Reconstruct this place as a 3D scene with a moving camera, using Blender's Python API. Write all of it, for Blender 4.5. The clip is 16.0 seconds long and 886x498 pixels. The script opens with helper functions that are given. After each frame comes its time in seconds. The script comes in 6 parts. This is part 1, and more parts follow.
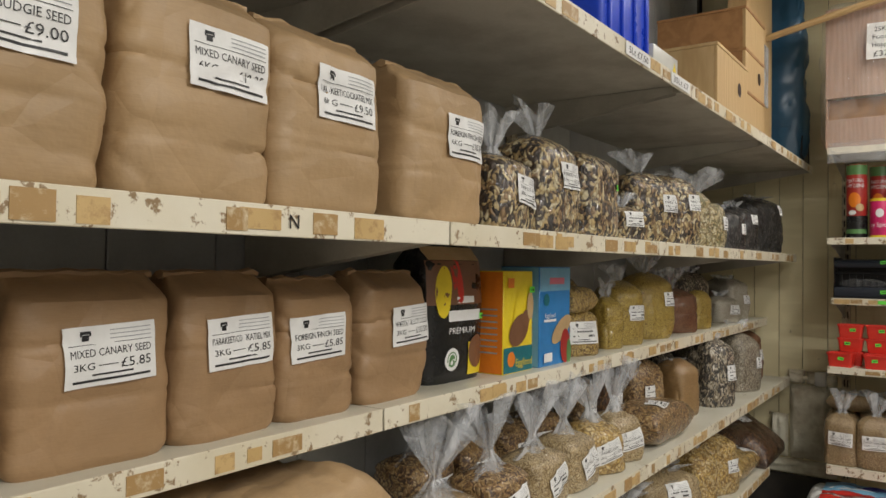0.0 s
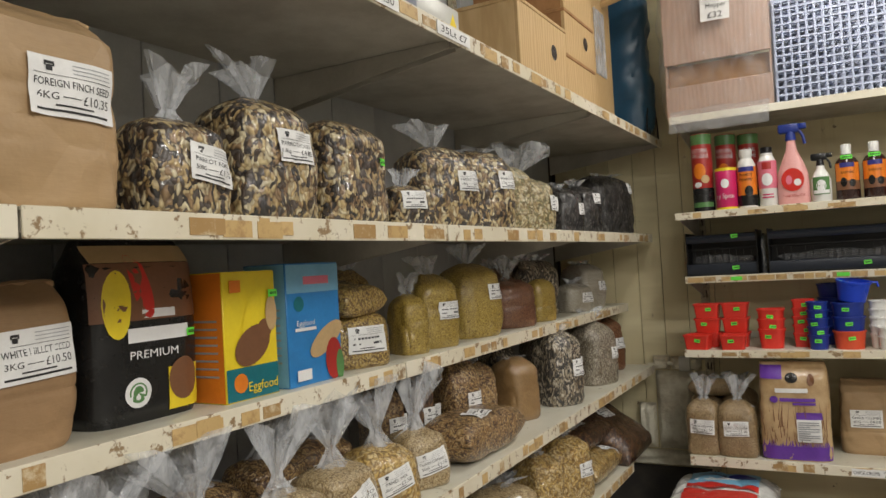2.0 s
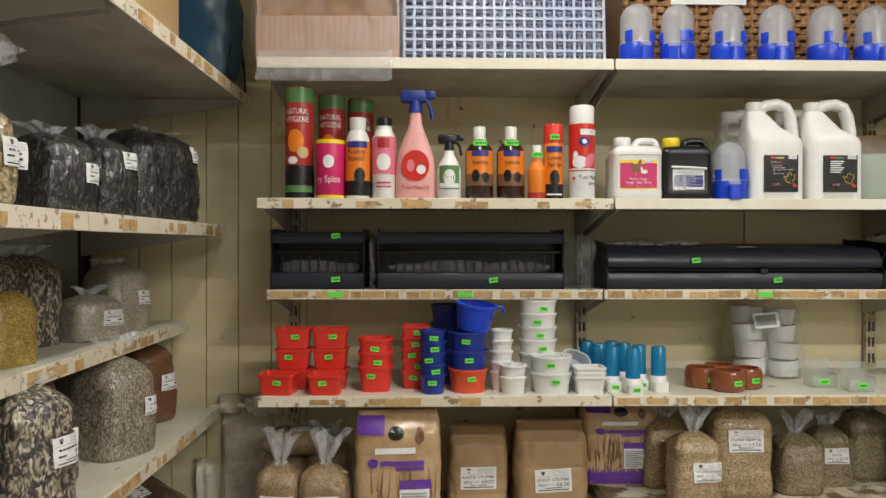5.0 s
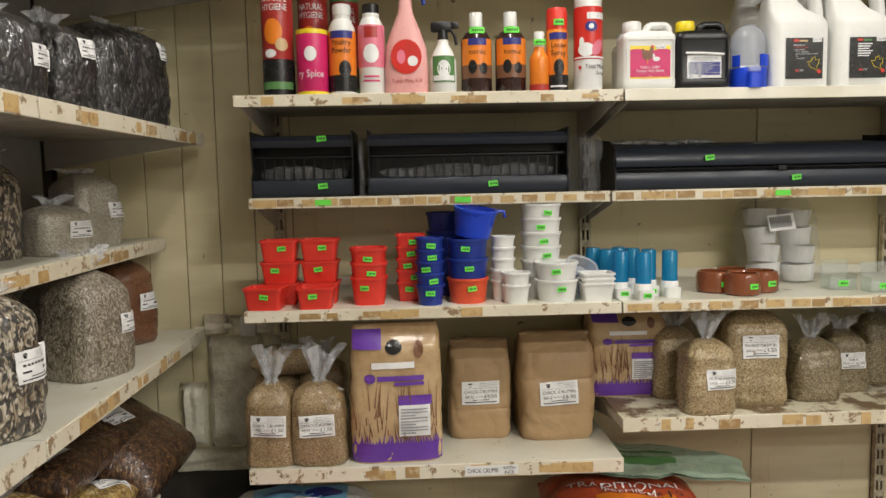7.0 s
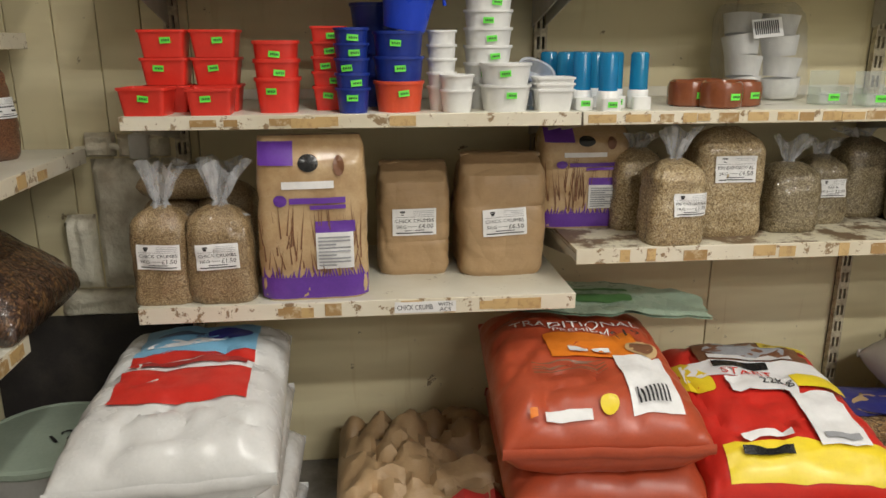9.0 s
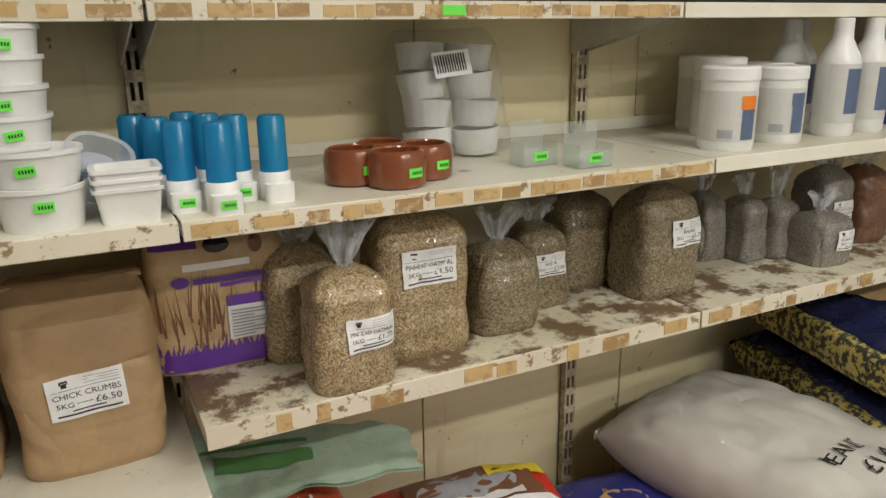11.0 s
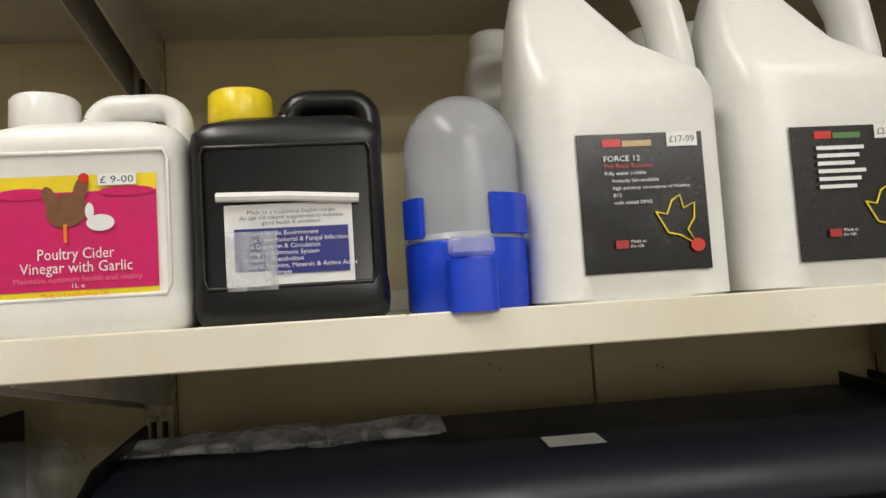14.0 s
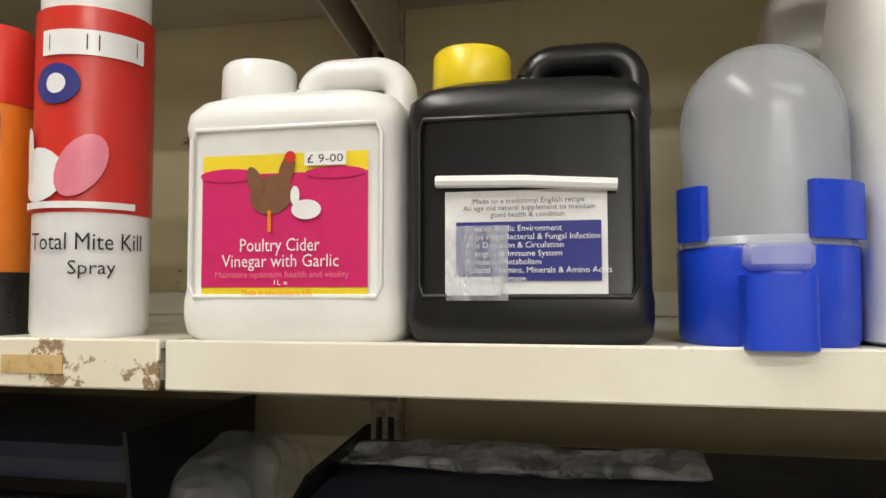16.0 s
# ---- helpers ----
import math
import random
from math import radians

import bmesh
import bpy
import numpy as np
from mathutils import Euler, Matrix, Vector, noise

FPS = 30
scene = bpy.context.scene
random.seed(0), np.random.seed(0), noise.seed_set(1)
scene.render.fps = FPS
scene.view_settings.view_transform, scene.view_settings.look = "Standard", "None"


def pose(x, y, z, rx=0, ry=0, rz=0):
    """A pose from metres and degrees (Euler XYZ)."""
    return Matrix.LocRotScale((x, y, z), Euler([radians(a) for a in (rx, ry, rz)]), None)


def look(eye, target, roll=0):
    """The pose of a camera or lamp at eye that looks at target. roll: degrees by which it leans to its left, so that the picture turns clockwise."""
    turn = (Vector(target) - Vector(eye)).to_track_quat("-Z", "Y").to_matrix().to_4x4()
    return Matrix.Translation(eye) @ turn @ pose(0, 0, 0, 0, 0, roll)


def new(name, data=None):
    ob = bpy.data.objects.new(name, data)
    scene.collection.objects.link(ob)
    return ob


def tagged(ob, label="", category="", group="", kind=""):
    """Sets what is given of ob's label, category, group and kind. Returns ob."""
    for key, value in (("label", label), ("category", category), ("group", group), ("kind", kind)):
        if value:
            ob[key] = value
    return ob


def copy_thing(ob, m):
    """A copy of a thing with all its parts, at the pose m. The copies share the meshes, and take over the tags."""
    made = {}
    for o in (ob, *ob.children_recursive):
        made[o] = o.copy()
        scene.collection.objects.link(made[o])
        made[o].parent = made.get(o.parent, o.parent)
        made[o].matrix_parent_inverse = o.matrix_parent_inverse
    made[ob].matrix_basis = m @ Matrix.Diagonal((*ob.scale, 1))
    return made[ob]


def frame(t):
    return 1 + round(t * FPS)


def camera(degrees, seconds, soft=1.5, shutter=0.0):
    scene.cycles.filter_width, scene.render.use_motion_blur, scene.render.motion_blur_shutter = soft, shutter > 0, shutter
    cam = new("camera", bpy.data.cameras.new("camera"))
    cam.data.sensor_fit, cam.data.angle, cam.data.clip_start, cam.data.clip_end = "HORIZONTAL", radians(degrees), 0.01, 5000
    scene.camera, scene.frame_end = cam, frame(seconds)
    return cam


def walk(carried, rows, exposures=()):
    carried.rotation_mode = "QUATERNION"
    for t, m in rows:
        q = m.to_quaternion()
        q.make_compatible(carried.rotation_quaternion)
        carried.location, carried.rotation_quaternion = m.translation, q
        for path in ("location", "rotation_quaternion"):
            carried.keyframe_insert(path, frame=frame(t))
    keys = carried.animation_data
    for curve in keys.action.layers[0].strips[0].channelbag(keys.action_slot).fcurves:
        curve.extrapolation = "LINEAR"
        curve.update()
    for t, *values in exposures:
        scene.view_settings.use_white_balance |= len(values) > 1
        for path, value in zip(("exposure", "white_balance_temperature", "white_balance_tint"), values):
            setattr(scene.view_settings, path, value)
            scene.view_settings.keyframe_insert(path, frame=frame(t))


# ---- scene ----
cam = camera(61.9, 16.0)
PATH = [
    (0, (-0.011, -0.019, 1.406), (-1.164, 1.615, 1.447), 0.7),
    (0.5, (0.033, 0.152, 1.415), (-1.099, 1.8, 1.469), -3.0),
    (1, (0.079, 0.292, 1.419), (-1.039, 1.949, 1.482), -4.7),
    (1.5, (0.093, 0.367, 1.407), (-1.015, 2.03, 1.472), -4.5),
    (2, (0.105, 0.426, 1.381), (-0.858, 2.179, 1.429), -3.3),
    (2.5, (0.114, 0.532, 1.351), (-0.48, 2.442, 1.326), -0.3),
    (3, (0.025, 0.691, 1.395), (-0.314, 2.661, 1.317), 1.4),
    (3.5, (-0.017, 0.877, 1.397), (-0.184, 2.869, 1.309), 2.2),
    (4, (-0.024, 1.141, 1.419), (-0.069, 3.139, 1.339), 1.8),
    (4.2, (-0.02, 1.21, 1.417), (-0.028, 3.209, 1.36), 1.8),
    (6.3, (-0.03, 1.445, 1.389), (0.036, 3.444, 1.389), -1.4),
    (6.5, (-0.035, 1.461, 1.373), (0.031, 3.458, 1.303), -1.4),
    (7, (-0.042, 1.5, 1.324), (0.032, 3.49, 1.139), -1.2),
    (7.5, (-0.062, 1.521, 1.286), (0.016, 3.5, 1.009), -1.1),
    (8, (-0.086, 1.568, 1.265), (-0.002, 3.527, 0.87), -0.8),
    (8.2, (-0.09, 1.601, 1.242), (0.005, 3.551, 0.808), -0.5),
    (10.3, (0.277, 2.103, 1.107), (0.849, 3.883, 0.396), -1.4),
    (10.5, (0.294, 2.158, 1.148), (0.94, 3.901, 0.41), -1.5),
    (11, (0.348, 2.31, 1.244), (1.21, 4.024, 0.679), -0.8),
    (11.5, (0.388, 2.341, 1.322), (1.314, 4.062, 0.9), -1.4),
    (12, (0.454, 2.336, 1.421), (1.365, 4.097, 1.16), -1.7),
    (12.5, (0.542, 2.37, 1.447), (1.432, 4.156, 1.309), -2.9),
    (13, (0.613, 2.52, 1.478), (1.428, 4.345, 1.548), -3.9),
    (13.5, (0.641, 2.701, 1.521), (1.324, 4.577, 1.643), -4.8),
    (14, (0.696, 2.771, 1.535), (0.923, 4.753, 1.679), -3.6),
    (14.5, (0.778, 2.803, 1.558), (0.556, 4.782, 1.737), -1.8),
    (15, (0.784, 2.787, 1.565), (0.38, 4.739, 1.725), -0.6),
    (15.5, (0.755, 2.827, 1.547), (0.313, 4.771, 1.708), -0.2),
    (16, (0.69, 2.885, 1.555), (0.27, 4.837, 1.668), -0.1),
]
walk(cam, [(t, look(eye, target, roll)) for t, eye, target, roll in PATH],
     [(0, -0.22), (3.5, -0.1), (6.5, 0.08), (8, 0.2), (10.5, -0.02), (11.5, 0.1), (12.5, 0.03), (14, -0.12), (16, 0.03)])

# ---- world and lights ----
CEIL = 2.75
WALL_Y, WALL_X, EAST, SOUTH = 3.68, -1.07, 3.3, -2.2
world = bpy.data.worlds.new("world")
scene.world = world
world.use_nodes = True
world.node_tree.nodes["Background"].inputs[0].default_value = (0.55, 0.65, 0.8, 1)
world.node_tree.nodes["Background"].inputs[1].default_value = 0.05
# The tube at (0.15, 2.6) is unseen, added to brighten the corner.
TUBES = [(1.5, 0.75, 0, 52), (2.6, -0.6, 0, 34), (1.3, -1.3, 0, 28), (0.15, 2.6, 90, 14), (1.55, 2.2, 0, 9)]
for lx, ly, lr, watts in TUBES:
    lamp = bpy.data.lights.new("tube_light", "AREA")
    lamp.shape, lamp.size, lamp.size_y, lamp.energy = "RECTANGLE", 1.2, 0.12, watts
    lamp.color = (1.0, 0.965, 0.905)
    new("tube_light", lamp).matrix_world = pose(lx, ly, CEIL - 0.11, 0, 0, lr)


# ---- materials ----
def nodes(name):
    m = bpy.data.materials.new(name)
    m.use_nodes = True
    t = m.node_tree
    return m, t, t.nodes["Principled BSDF"]


def node(t, kind, **values):
    n = t.nodes.new(kind)
    for key, v in values.items():
        n.inputs[key.replace("_", " ")].default_value = v
    return n


def ramp(t, src, stops):
    r = t.nodes.new("ShaderNodeValToRGB")
    e = r.color_ramp.elements
    while len(e) < len(stops):
        e.new(0.5)
    for el, (p, c) in zip(e, stops):
        el.position, el.color = p, (*c, 1)
    t.links.new(src, r.inputs[0])
    return r.outputs[0]


def mixc(t, fac, a, b, mode="MIX"):
    m = t.nodes.new("ShaderNodeMix")
    m.data_type, m.blend_type = "RGBA", mode
    for sock, v in ((m.inputs[0], fac), (m.inputs[6], a), (m.inputs[7], b)):
        if isinstance(v, bpy.types.NodeSocket):
            t.links.new(v, sock)
        elif isinstance(v, tuple):
            sock.default_value = (*v, 1)
        else:
            sock.default_value = v
    return m.outputs[2]


def coords(t, stretch=(1, 1, 1)):
    c = t.nodes.new("ShaderNodeTexCoord")
    mp = t.nodes.new("ShaderNodeMapping")
    mp.inputs["Scale"].default_value = stretch
    info = t.nodes.new("ShaderNodeObjectInfo")
    off = t.nodes.new("ShaderNodeVectorMath")
    off.operation = "SCALE"
    off.inputs[0].default_value = (7, 5, 9)
    t.links.new(info.outputs["Random"], off.inputs[3])
    t.links.new(c.outputs["Object"], mp.inputs[0])
    t.links.new(off.outputs[0], mp.inputs[1])
    return mp.outputs[0], info.outputs["Random"]


def noise_tex(t, vec, scale, detail=4.0, rough=0.6):
    n = node(t, "ShaderNodeTexNoise", Scale=scale, Detail=detail, Roughness=rough)
    t.links.new(vec, n.inputs["Vector"])
    return n.outputs[0]


def bump(t, p, height, strength, dist, sock="Normal"):
    b = node(t, "ShaderNodeBump", Strength=strength, Distance=dist)
    t.links.new(height, b.inputs["Height"])
    t.links.new(b.outputs[0], p.inputs[sock])


def surf(name, base, dark=None, scale=14.0, rough=0.5, bumps=0.15, grain=180.0, metal=0.0, coat=0.0, stretch=(1, 1, 1), lo=0.42, hi=0.62, dist=0.002):
    """A painted, printed or moulded surface: two tones, grain and relief."""
    m, t, p = nodes(name)
    vec, rnd = coords(t, stretch)
    dark = dark or tuple(c * 0.86 for c in base)
    broad = ramp(t, noise_tex(t, vec, scale, 6), [(lo, (0, 0, 0)), (hi, (1, 1, 1))])
    col = mixc(t, broad, base, dark)
    fine = noise_tex(t, vec, grain, 3)
    col = mixc(t, 0.12, col, ramp(t, fine, [(0.3, (0.25, 0.25, 0.25)), (0.7, (0.9, 0.9, 0.9))]), "SOFT_LIGHT")
    t.links.new(col, p.inputs["Base Color"])
    p.inputs["Metallic"].default_value = metal
    rr = node(t, "ShaderNodeMapRange")
    rr.inputs[3].default_value, rr.inputs[4].default_value = rough * 0.85, min(1, rough * 1.2)
    t.links.new(broad, rr.inputs[0])
    t.links.new(rr.outputs[0], p.inputs["Roughness"])
    p.inputs["Coat Weight"].default_value = coat
    p.inputs["Coat Roughness"].default_value = 0.12
    bump(t, p, fine, bumps, dist)
    return m


def worn_paint(name, base, under, amount=0.66, scale=9.0, rough=0.45, soft=0.03):
    """Painted sheet metal, chipped and stained down to an older coat."""
    m, t, p = nodes(name)
    vec, rnd = coords(t)
    a = noise_tex(t, vec, scale, 9, 0.72)
    chips = ramp(t, a, [(amount, (0, 0, 0)), (amount + soft, (1, 1, 1))])
    stain = ramp(t, noise_tex(t, vec, 4.0, 5), [(0.4, (0, 0, 0)), (0.75, (1, 1, 1))])
    col = mixc(t, stain, base, tuple(c * 0.82 * k for c, k in zip(base, (1, 0.96, 0.85))))
    col = mixc(t, chips, col, under)
    t.links.new(col, p.inputs["Base Color"])
    p.inputs["Roughness"].default_value = rough
    bump(t, p, a, 0.25, 0.002)
    return m


def kraft(name, base):
    """Creased brown paper."""
    m, t, p = nodes(name)
    vec, rnd = coords(t)
    col = mixc(t, ramp(t, noise_tex(t, vec, 7, 5), [(0.35, (0, 0, 0)), (0.7, (1, 1, 1))]), base, tuple(c * 0.8 for c in base))
    fib = noise_tex(t, coords(t, (60, 60, 900))[0], 1.0, 2)
    col = mixc(t, 0.15, col, ramp(t, fib, [(0.3, (0.3, 0.3, 0.3)), (0.7, (0.8, 0.8, 0.8))]), "SOFT_LIGHT")
    t.links.new(col, p.inputs["Base Color"])
    p.inputs["Roughness"].default_value = 0.5
    v = node(t, "ShaderNodeTexVoronoi", Scale=11.0)
    v.feature = "DISTANCE_TO_EDGE"
    t.links.new(vec, v.inputs["Vector"])
    crease = ramp(t, v.outputs["Distance"], [(0.0, (0, 0, 0)), (0.25, (1, 1, 1))])
    both = mixc(t, 0.6, crease, noise_tex(t, vec, 16, 4))
    bump(t, p, both, 0.6, 0.009)
    return m


def seeds(name, cols, size, long=1.0, film=0.95):
    """A mass of loose seed behind clear film: one cell a seed."""
    m, t, p = nodes(name)
    vec, rnd = coords(t, (1, 1, long))
    warp = node(t, "ShaderNodeTexNoise", Scale=45.0)
    t.links.new(vec, warp.inputs["Vector"])
    vm = mixc(t, 0.035, vec, warp.outputs["Color"])
    size *= 0.68
    v = node(t, "ShaderNodeTexVoronoi", Scale=1.0 / size)
    t.links.new(vm, v.inputs["Vector"])
    sep = t.nodes.new("ShaderNodeSeparateColor")
    t.links.new(v.outputs["Color"], sep.inputs[0])
    n = len(cols)
    r = t.nodes.new("ShaderNodeValToRGB")
    r.color_ramp.interpolation = "CONSTANT"
    e = r.color_ramp.elements
    while len(e) < n:
        e.new(0.5)
    for i, c in enumerate(cols):
        e[i].position, e[i].color = i / n, (*c, 1)
    t.links.new(sep.outputs[0], r.inputs[0])
    # Shade in the gaps is painted: each seed darkens towards its edge.
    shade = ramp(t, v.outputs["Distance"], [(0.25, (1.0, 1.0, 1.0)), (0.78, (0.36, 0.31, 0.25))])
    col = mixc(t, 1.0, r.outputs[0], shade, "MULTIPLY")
    patch = ramp(t, noise_tex(t, vec, 12, 3), [(0.35, (0.8, 0.78, 0.74)), (0.7, (1, 1, 1))])
    col = mixc(t, 1.0, col, patch, "MULTIPLY")
    t.links.new(col, p.inputs["Base Color"])
    p.inputs["Roughness"].default_value = 0.5
    inv = ramp(t, v.outputs["Distance"], [(0.0, (1, 1, 1)), (0.8, (0, 0, 0))])
    bump(t, p, inv, 0.55, size * 0.5)
    p.inputs["Coat Weight"].default_value = film
    p.inputs["Coat Roughness"].default_value = 0.14
    wr = noise_tex(t, coords(t, (1, 1, 0.45))[0], 26, 3)
    bump(t, p, wr, 1.0, 0.02, "Coat Normal")
    return m


def film_mat(name, fac=0.28, tint=(0.93, 0.94, 0.95), rough=0.14, crinkle=1.0):
    """Crinkled clear polythene."""
    m, t, p = nodes(name)
    tr = t.nodes.new("ShaderNodeBsdfTransparent")
    tr.inputs[0].default_value = (*tint, 1)
    p.inputs["Base Color"].default_value = (0.85, 0.87, 0.9, 1)
    p.inputs["Roughness"].default_value = rough
    p.inputs["Specular IOR Level"].default_value = 0.9
    vec, rnd = coords(t, (1, 1, 0.4))
    wr = noise_tex(t, vec, 38, 4)
    bump(t, p, wr, crinkle, 0.012)
    lo, hi = (0.45, 1.9) if crinkle > 0.5 else (0.95, 1.05)
    folds = ramp(t, wr, [(0.35, (fac * lo,) * 3), (0.7, (min(1, fac * hi),) * 3)])
    mx = t.nodes.new("ShaderNodeMixShader")
    t.links.new(folds, mx.inputs[0])
    t.links.new(tr.outputs[0], mx.inputs[1])
    t.links.new(p.outputs[0], mx.inputs[2])
    t.links.new(mx.outputs[0], t.nodes["Material Output"].inputs[0])
    return m


def wood(name, a, b, stretch=(6, 6, 1.2), rough=0.5):
    m, t, p = nodes(name)
    vec, rnd = coords(t, stretch)
    w = node(t, "ShaderNodeTexWave", Scale=3.0, Distortion=9.0, Detail=4.0)
    t.links.new(vec, w.inputs["Vector"])
    col = mixc(t, w.outputs["Fac"], a, b)
    t.links.new(col, p.inputs["Base Color"])
    p.inputs["Roughness"].default_value = rough
    bump(t, p, noise_tex(t, vec, 40, 4), 0.15, 0.001)
    return m


CREAM = worn_paint("cream_shelf_paint", (0.76, 0.71, 0.58), (0.28, 0.19, 0.10), 0.565, 34)
CREAM_CLEAN = worn_paint("clean_cream_paint", (0.82, 0.79, 0.68), (0.28, 0.2, 0.12), 0.645, 40, 0.45, 0.06)
DECK = worn_paint("shelf_deck_paint", (0.70, 0.68, 0.58), (0.22, 0.17, 0.11), 0.63, 26, 0.35)
DECK_DIRTY = worn_paint("dirty_deck_paint", (0.70, 0.66, 0.52), (0.16, 0.105, 0.055), 0.475, 11, 0.5, 0.08)
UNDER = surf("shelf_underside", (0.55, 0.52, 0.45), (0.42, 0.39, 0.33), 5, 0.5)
TAPE = worn_paint("old_tape_residue", (0.40, 0.25, 0.10), (0.66, 0.56, 0.38), 0.5, 45, 0.5, 0.16)
TAPE_PALE = worn_paint("pale_tape_residue", (0.60, 0.42, 0.19), (0.32, 0.18, 0.07), 0.5, 50, 0.5, 0.2)
def board_paint(name, base, under):
    """Old cream paint on boards: broad level bands of tone, drips and chips."""
    m, t, p = nodes(name)
    vec, rnd = coords(t)
    bands = ramp(t, noise_tex(t, coords(t, (1.2, 1.2, 7))[0], 1.0, 3), [(0.38, (0, 0, 0)), (0.52, (1, 1, 1))])
    col = mixc(t, bands, base, tuple(c * k for c, k in zip(base, (0.86, 0.84, 0.8))))
    drips = ramp(t, noise_tex(t, coords(t, (26, 26, 2.5))[0], 1.0, 4), [(0.6, (0, 0, 0)), (0.8, (1, 1, 1))])
    col = mixc(t, drips, col, tuple(c * k for c, k in zip(base, (0.78, 0.72, 0.6))))
    a = noise_tex(t, vec, 17, 9, 0.72)
    col = mixc(t, ramp(t, a, [(0.655, (0, 0, 0)), (0.68, (1, 1, 1))]), col, under)
    t.links.new(col, p.inputs["Base Color"])
    p.inputs["Roughness"].default_value = 0.45
    bump(t, p, a, 0.4, 0.003)
    return m


WALLP = board_paint("cream_wall_paint", (0.84, 0.76, 0.50), (0.24, 0.18, 0.1))
WALLW = surf("grey_white_boarding", (0.55, 0.56, 0.55), (0.42, 0.43, 0.44), 3, 0.6)
STONE = surf("whitewashed_stone", (0.76, 0.72, 0.58), (0.52, 0.46, 0.34), 9, 0.7, 0.6, 60, dist=0.01)
PLAIN = surf("unseen_closing_wall", (0.42, 0.4, 0.36), None, 3, 0.7)
CEILM = surf("ceiling_paint", (0.6, 0.6, 0.58), None, 2, 0.8)
CONC = surf("concrete_floor", (0.3, 0.28, 0.25), (0.18, 0.165, 0.15), 5, 0.75, 0.4, 90)
STEEL = surf("slotted_upright_paint", (0.62, 0.56, 0.40), (0.35, 0.29, 0.2), 60, 0.45)
# Near-black for wall cores, a low corner board and painted slot shade.
NEAR_BLACK = surf("near_black_surface", (0.035, 0.03, 0.027), (0.07, 0.06, 0.05), 10, 0.8)
KRAFT = kraft("kraft_paper", (0.435, 0.29, 0.152))
KRAFT2 = kraft("dark_kraft_paper", (0.37, 0.23, 0.118))
PAPER = surf("white_label_paper", (0.83, 0.83, 0.82), (0.76, 0.76, 0.75), 30, 0.45, 0.05)
INK = surf("black_ink", (0.02, 0.02, 0.022), None, 30, 0.5, 0.02)
GREY_INK = surf("grey_print", (0.35, 0.36, 0.38), None, 30, 0.5, 0.02)
GREEN = surf("fluorescent_green_sticker", (0.16, 0.85, 0.08), None, 40, 0.5, 0.02)
FILM = film_mat("clear_polythene", 0.26)
FILM_THICK = film_mat("heavy_polythene", 0.36)
HAZE = film_mat("frosted_plastic", 0.32, (0.8, 0.84, 0.92), 0.22, 0.02)
WRAP = film_mat("thin_wrapping_film", 0.1, (0.95, 0.95, 0.95), 0.1)
CLEARP = film_mat("clear_rigid_plastic", 0.14, (0.9, 0.93, 0.9), 0.08, 0.05)
TURQ = film_mat("turquoise_plastic", 0.5, (0.1, 0.5, 0.75), 0.2, 0.05)
TURQ.node_tree.nodes["Principled BSDF"].inputs["Base Color"].default_value = (0.02, 0.33, 0.62, 1)


def plastic(name, c, rough=0.35, coat=0.0, bumps=0.05):
    return surf(name, c, tuple(k * 0.92 for k in c), 8, rough, bumps, 120, coat=coat)


P_WHITE = plastic("white_plastic", (0.8, 0.8, 0.77))
P_GREYW = plastic("translucent_grey_plastic", (0.6, 0.6, 0.56))
P_BLACK = plastic("black_plastic", (0.007, 0.007, 0.008), 0.33)
P_SLATE = plastic("slate_plastic", (0.018, 0.024, 0.037), 0.4)
P_BLUE = plastic("blue_plastic", (0.012, 0.06, 0.62), 0.3)
P_NAVY = plastic("navy_plastic", (0.012, 0.035, 0.26), 0.35)
P_RED = plastic("red_plastic", (0.72, 0.04, 0.025), 0.35)
P_REDTUB = plastic("orange_red_plastic", (0.72, 0.09, 0.035), 0.35)
P_YELLOW = plastic("yellow_plastic", (0.85, 0.65, 0.02), 0.35)
P_BROWN = plastic("brown_glazed_ceramic", (0.22, 0.065, 0.025), 0.15, 0.6)
P_AMBER = plastic("brown_bottle_plastic", (0.035, 0.014, 0.012), 0.2, 0.4)
P_PINK = plastic("pale_pink_plastic", (0.80, 0.40, 0.38), 0.3)
P_GOLD = plastic("gold_plastic", (0.45, 0.30, 0.13), 0.35)
P_LILAC = plastic("grey_blue_plastic", (0.42, 0.47, 0.62), 0.4)
P_GREENC = plastic("green_plastic", (0.02, 0.3, 0.12), 0.35)
P_SAGE = plastic("sage_green_plastic", (0.38, 0.46, 0.36), 0.4)


def ink(name, c, rough=0.35):
    return surf(name, c, tuple(k * 0.93 for k in c), 25, rough, 0.03)


I_MAG = ink("magenta_print", (0.62, 0.02, 0.14))
I_YEL = ink("yellow_print", (0.86, 0.66, 0.03))
I_RED = ink("red_print", (0.62, 0.03, 0.02))
I_ORANGE = ink("orange_print", (0.80, 0.22, 0.02))
I_DKRED = ink("dark_red_print", (0.40, 0.03, 0.025))
I_NAVY = ink("navy_print", (0.03, 0.035, 0.22))
I_BLUE = ink("blue_print", (0.03, 0.22, 0.55))
I_SKY = ink("sky_print", (0.20, 0.45, 0.65))
I_PURPLE = ink("purple_print", (0.14, 0.045, 0.36))
I_TEAL = ink("teal_print", (0.01, 0.16, 0.20))
I_BLACK = ink("black_print", (0.015, 0.015, 0.015), 0.25)
I_WHITE = ink("white_print", (0.82, 0.82, 0.82))
I_BROWN = ink("brown_print", (0.20, 0.09, 0.045))
I_TAN = ink("straw_print", (0.55, 0.38, 0.19))
I_GREEN = ink("green_print", (0.10, 0.24, 0.08))
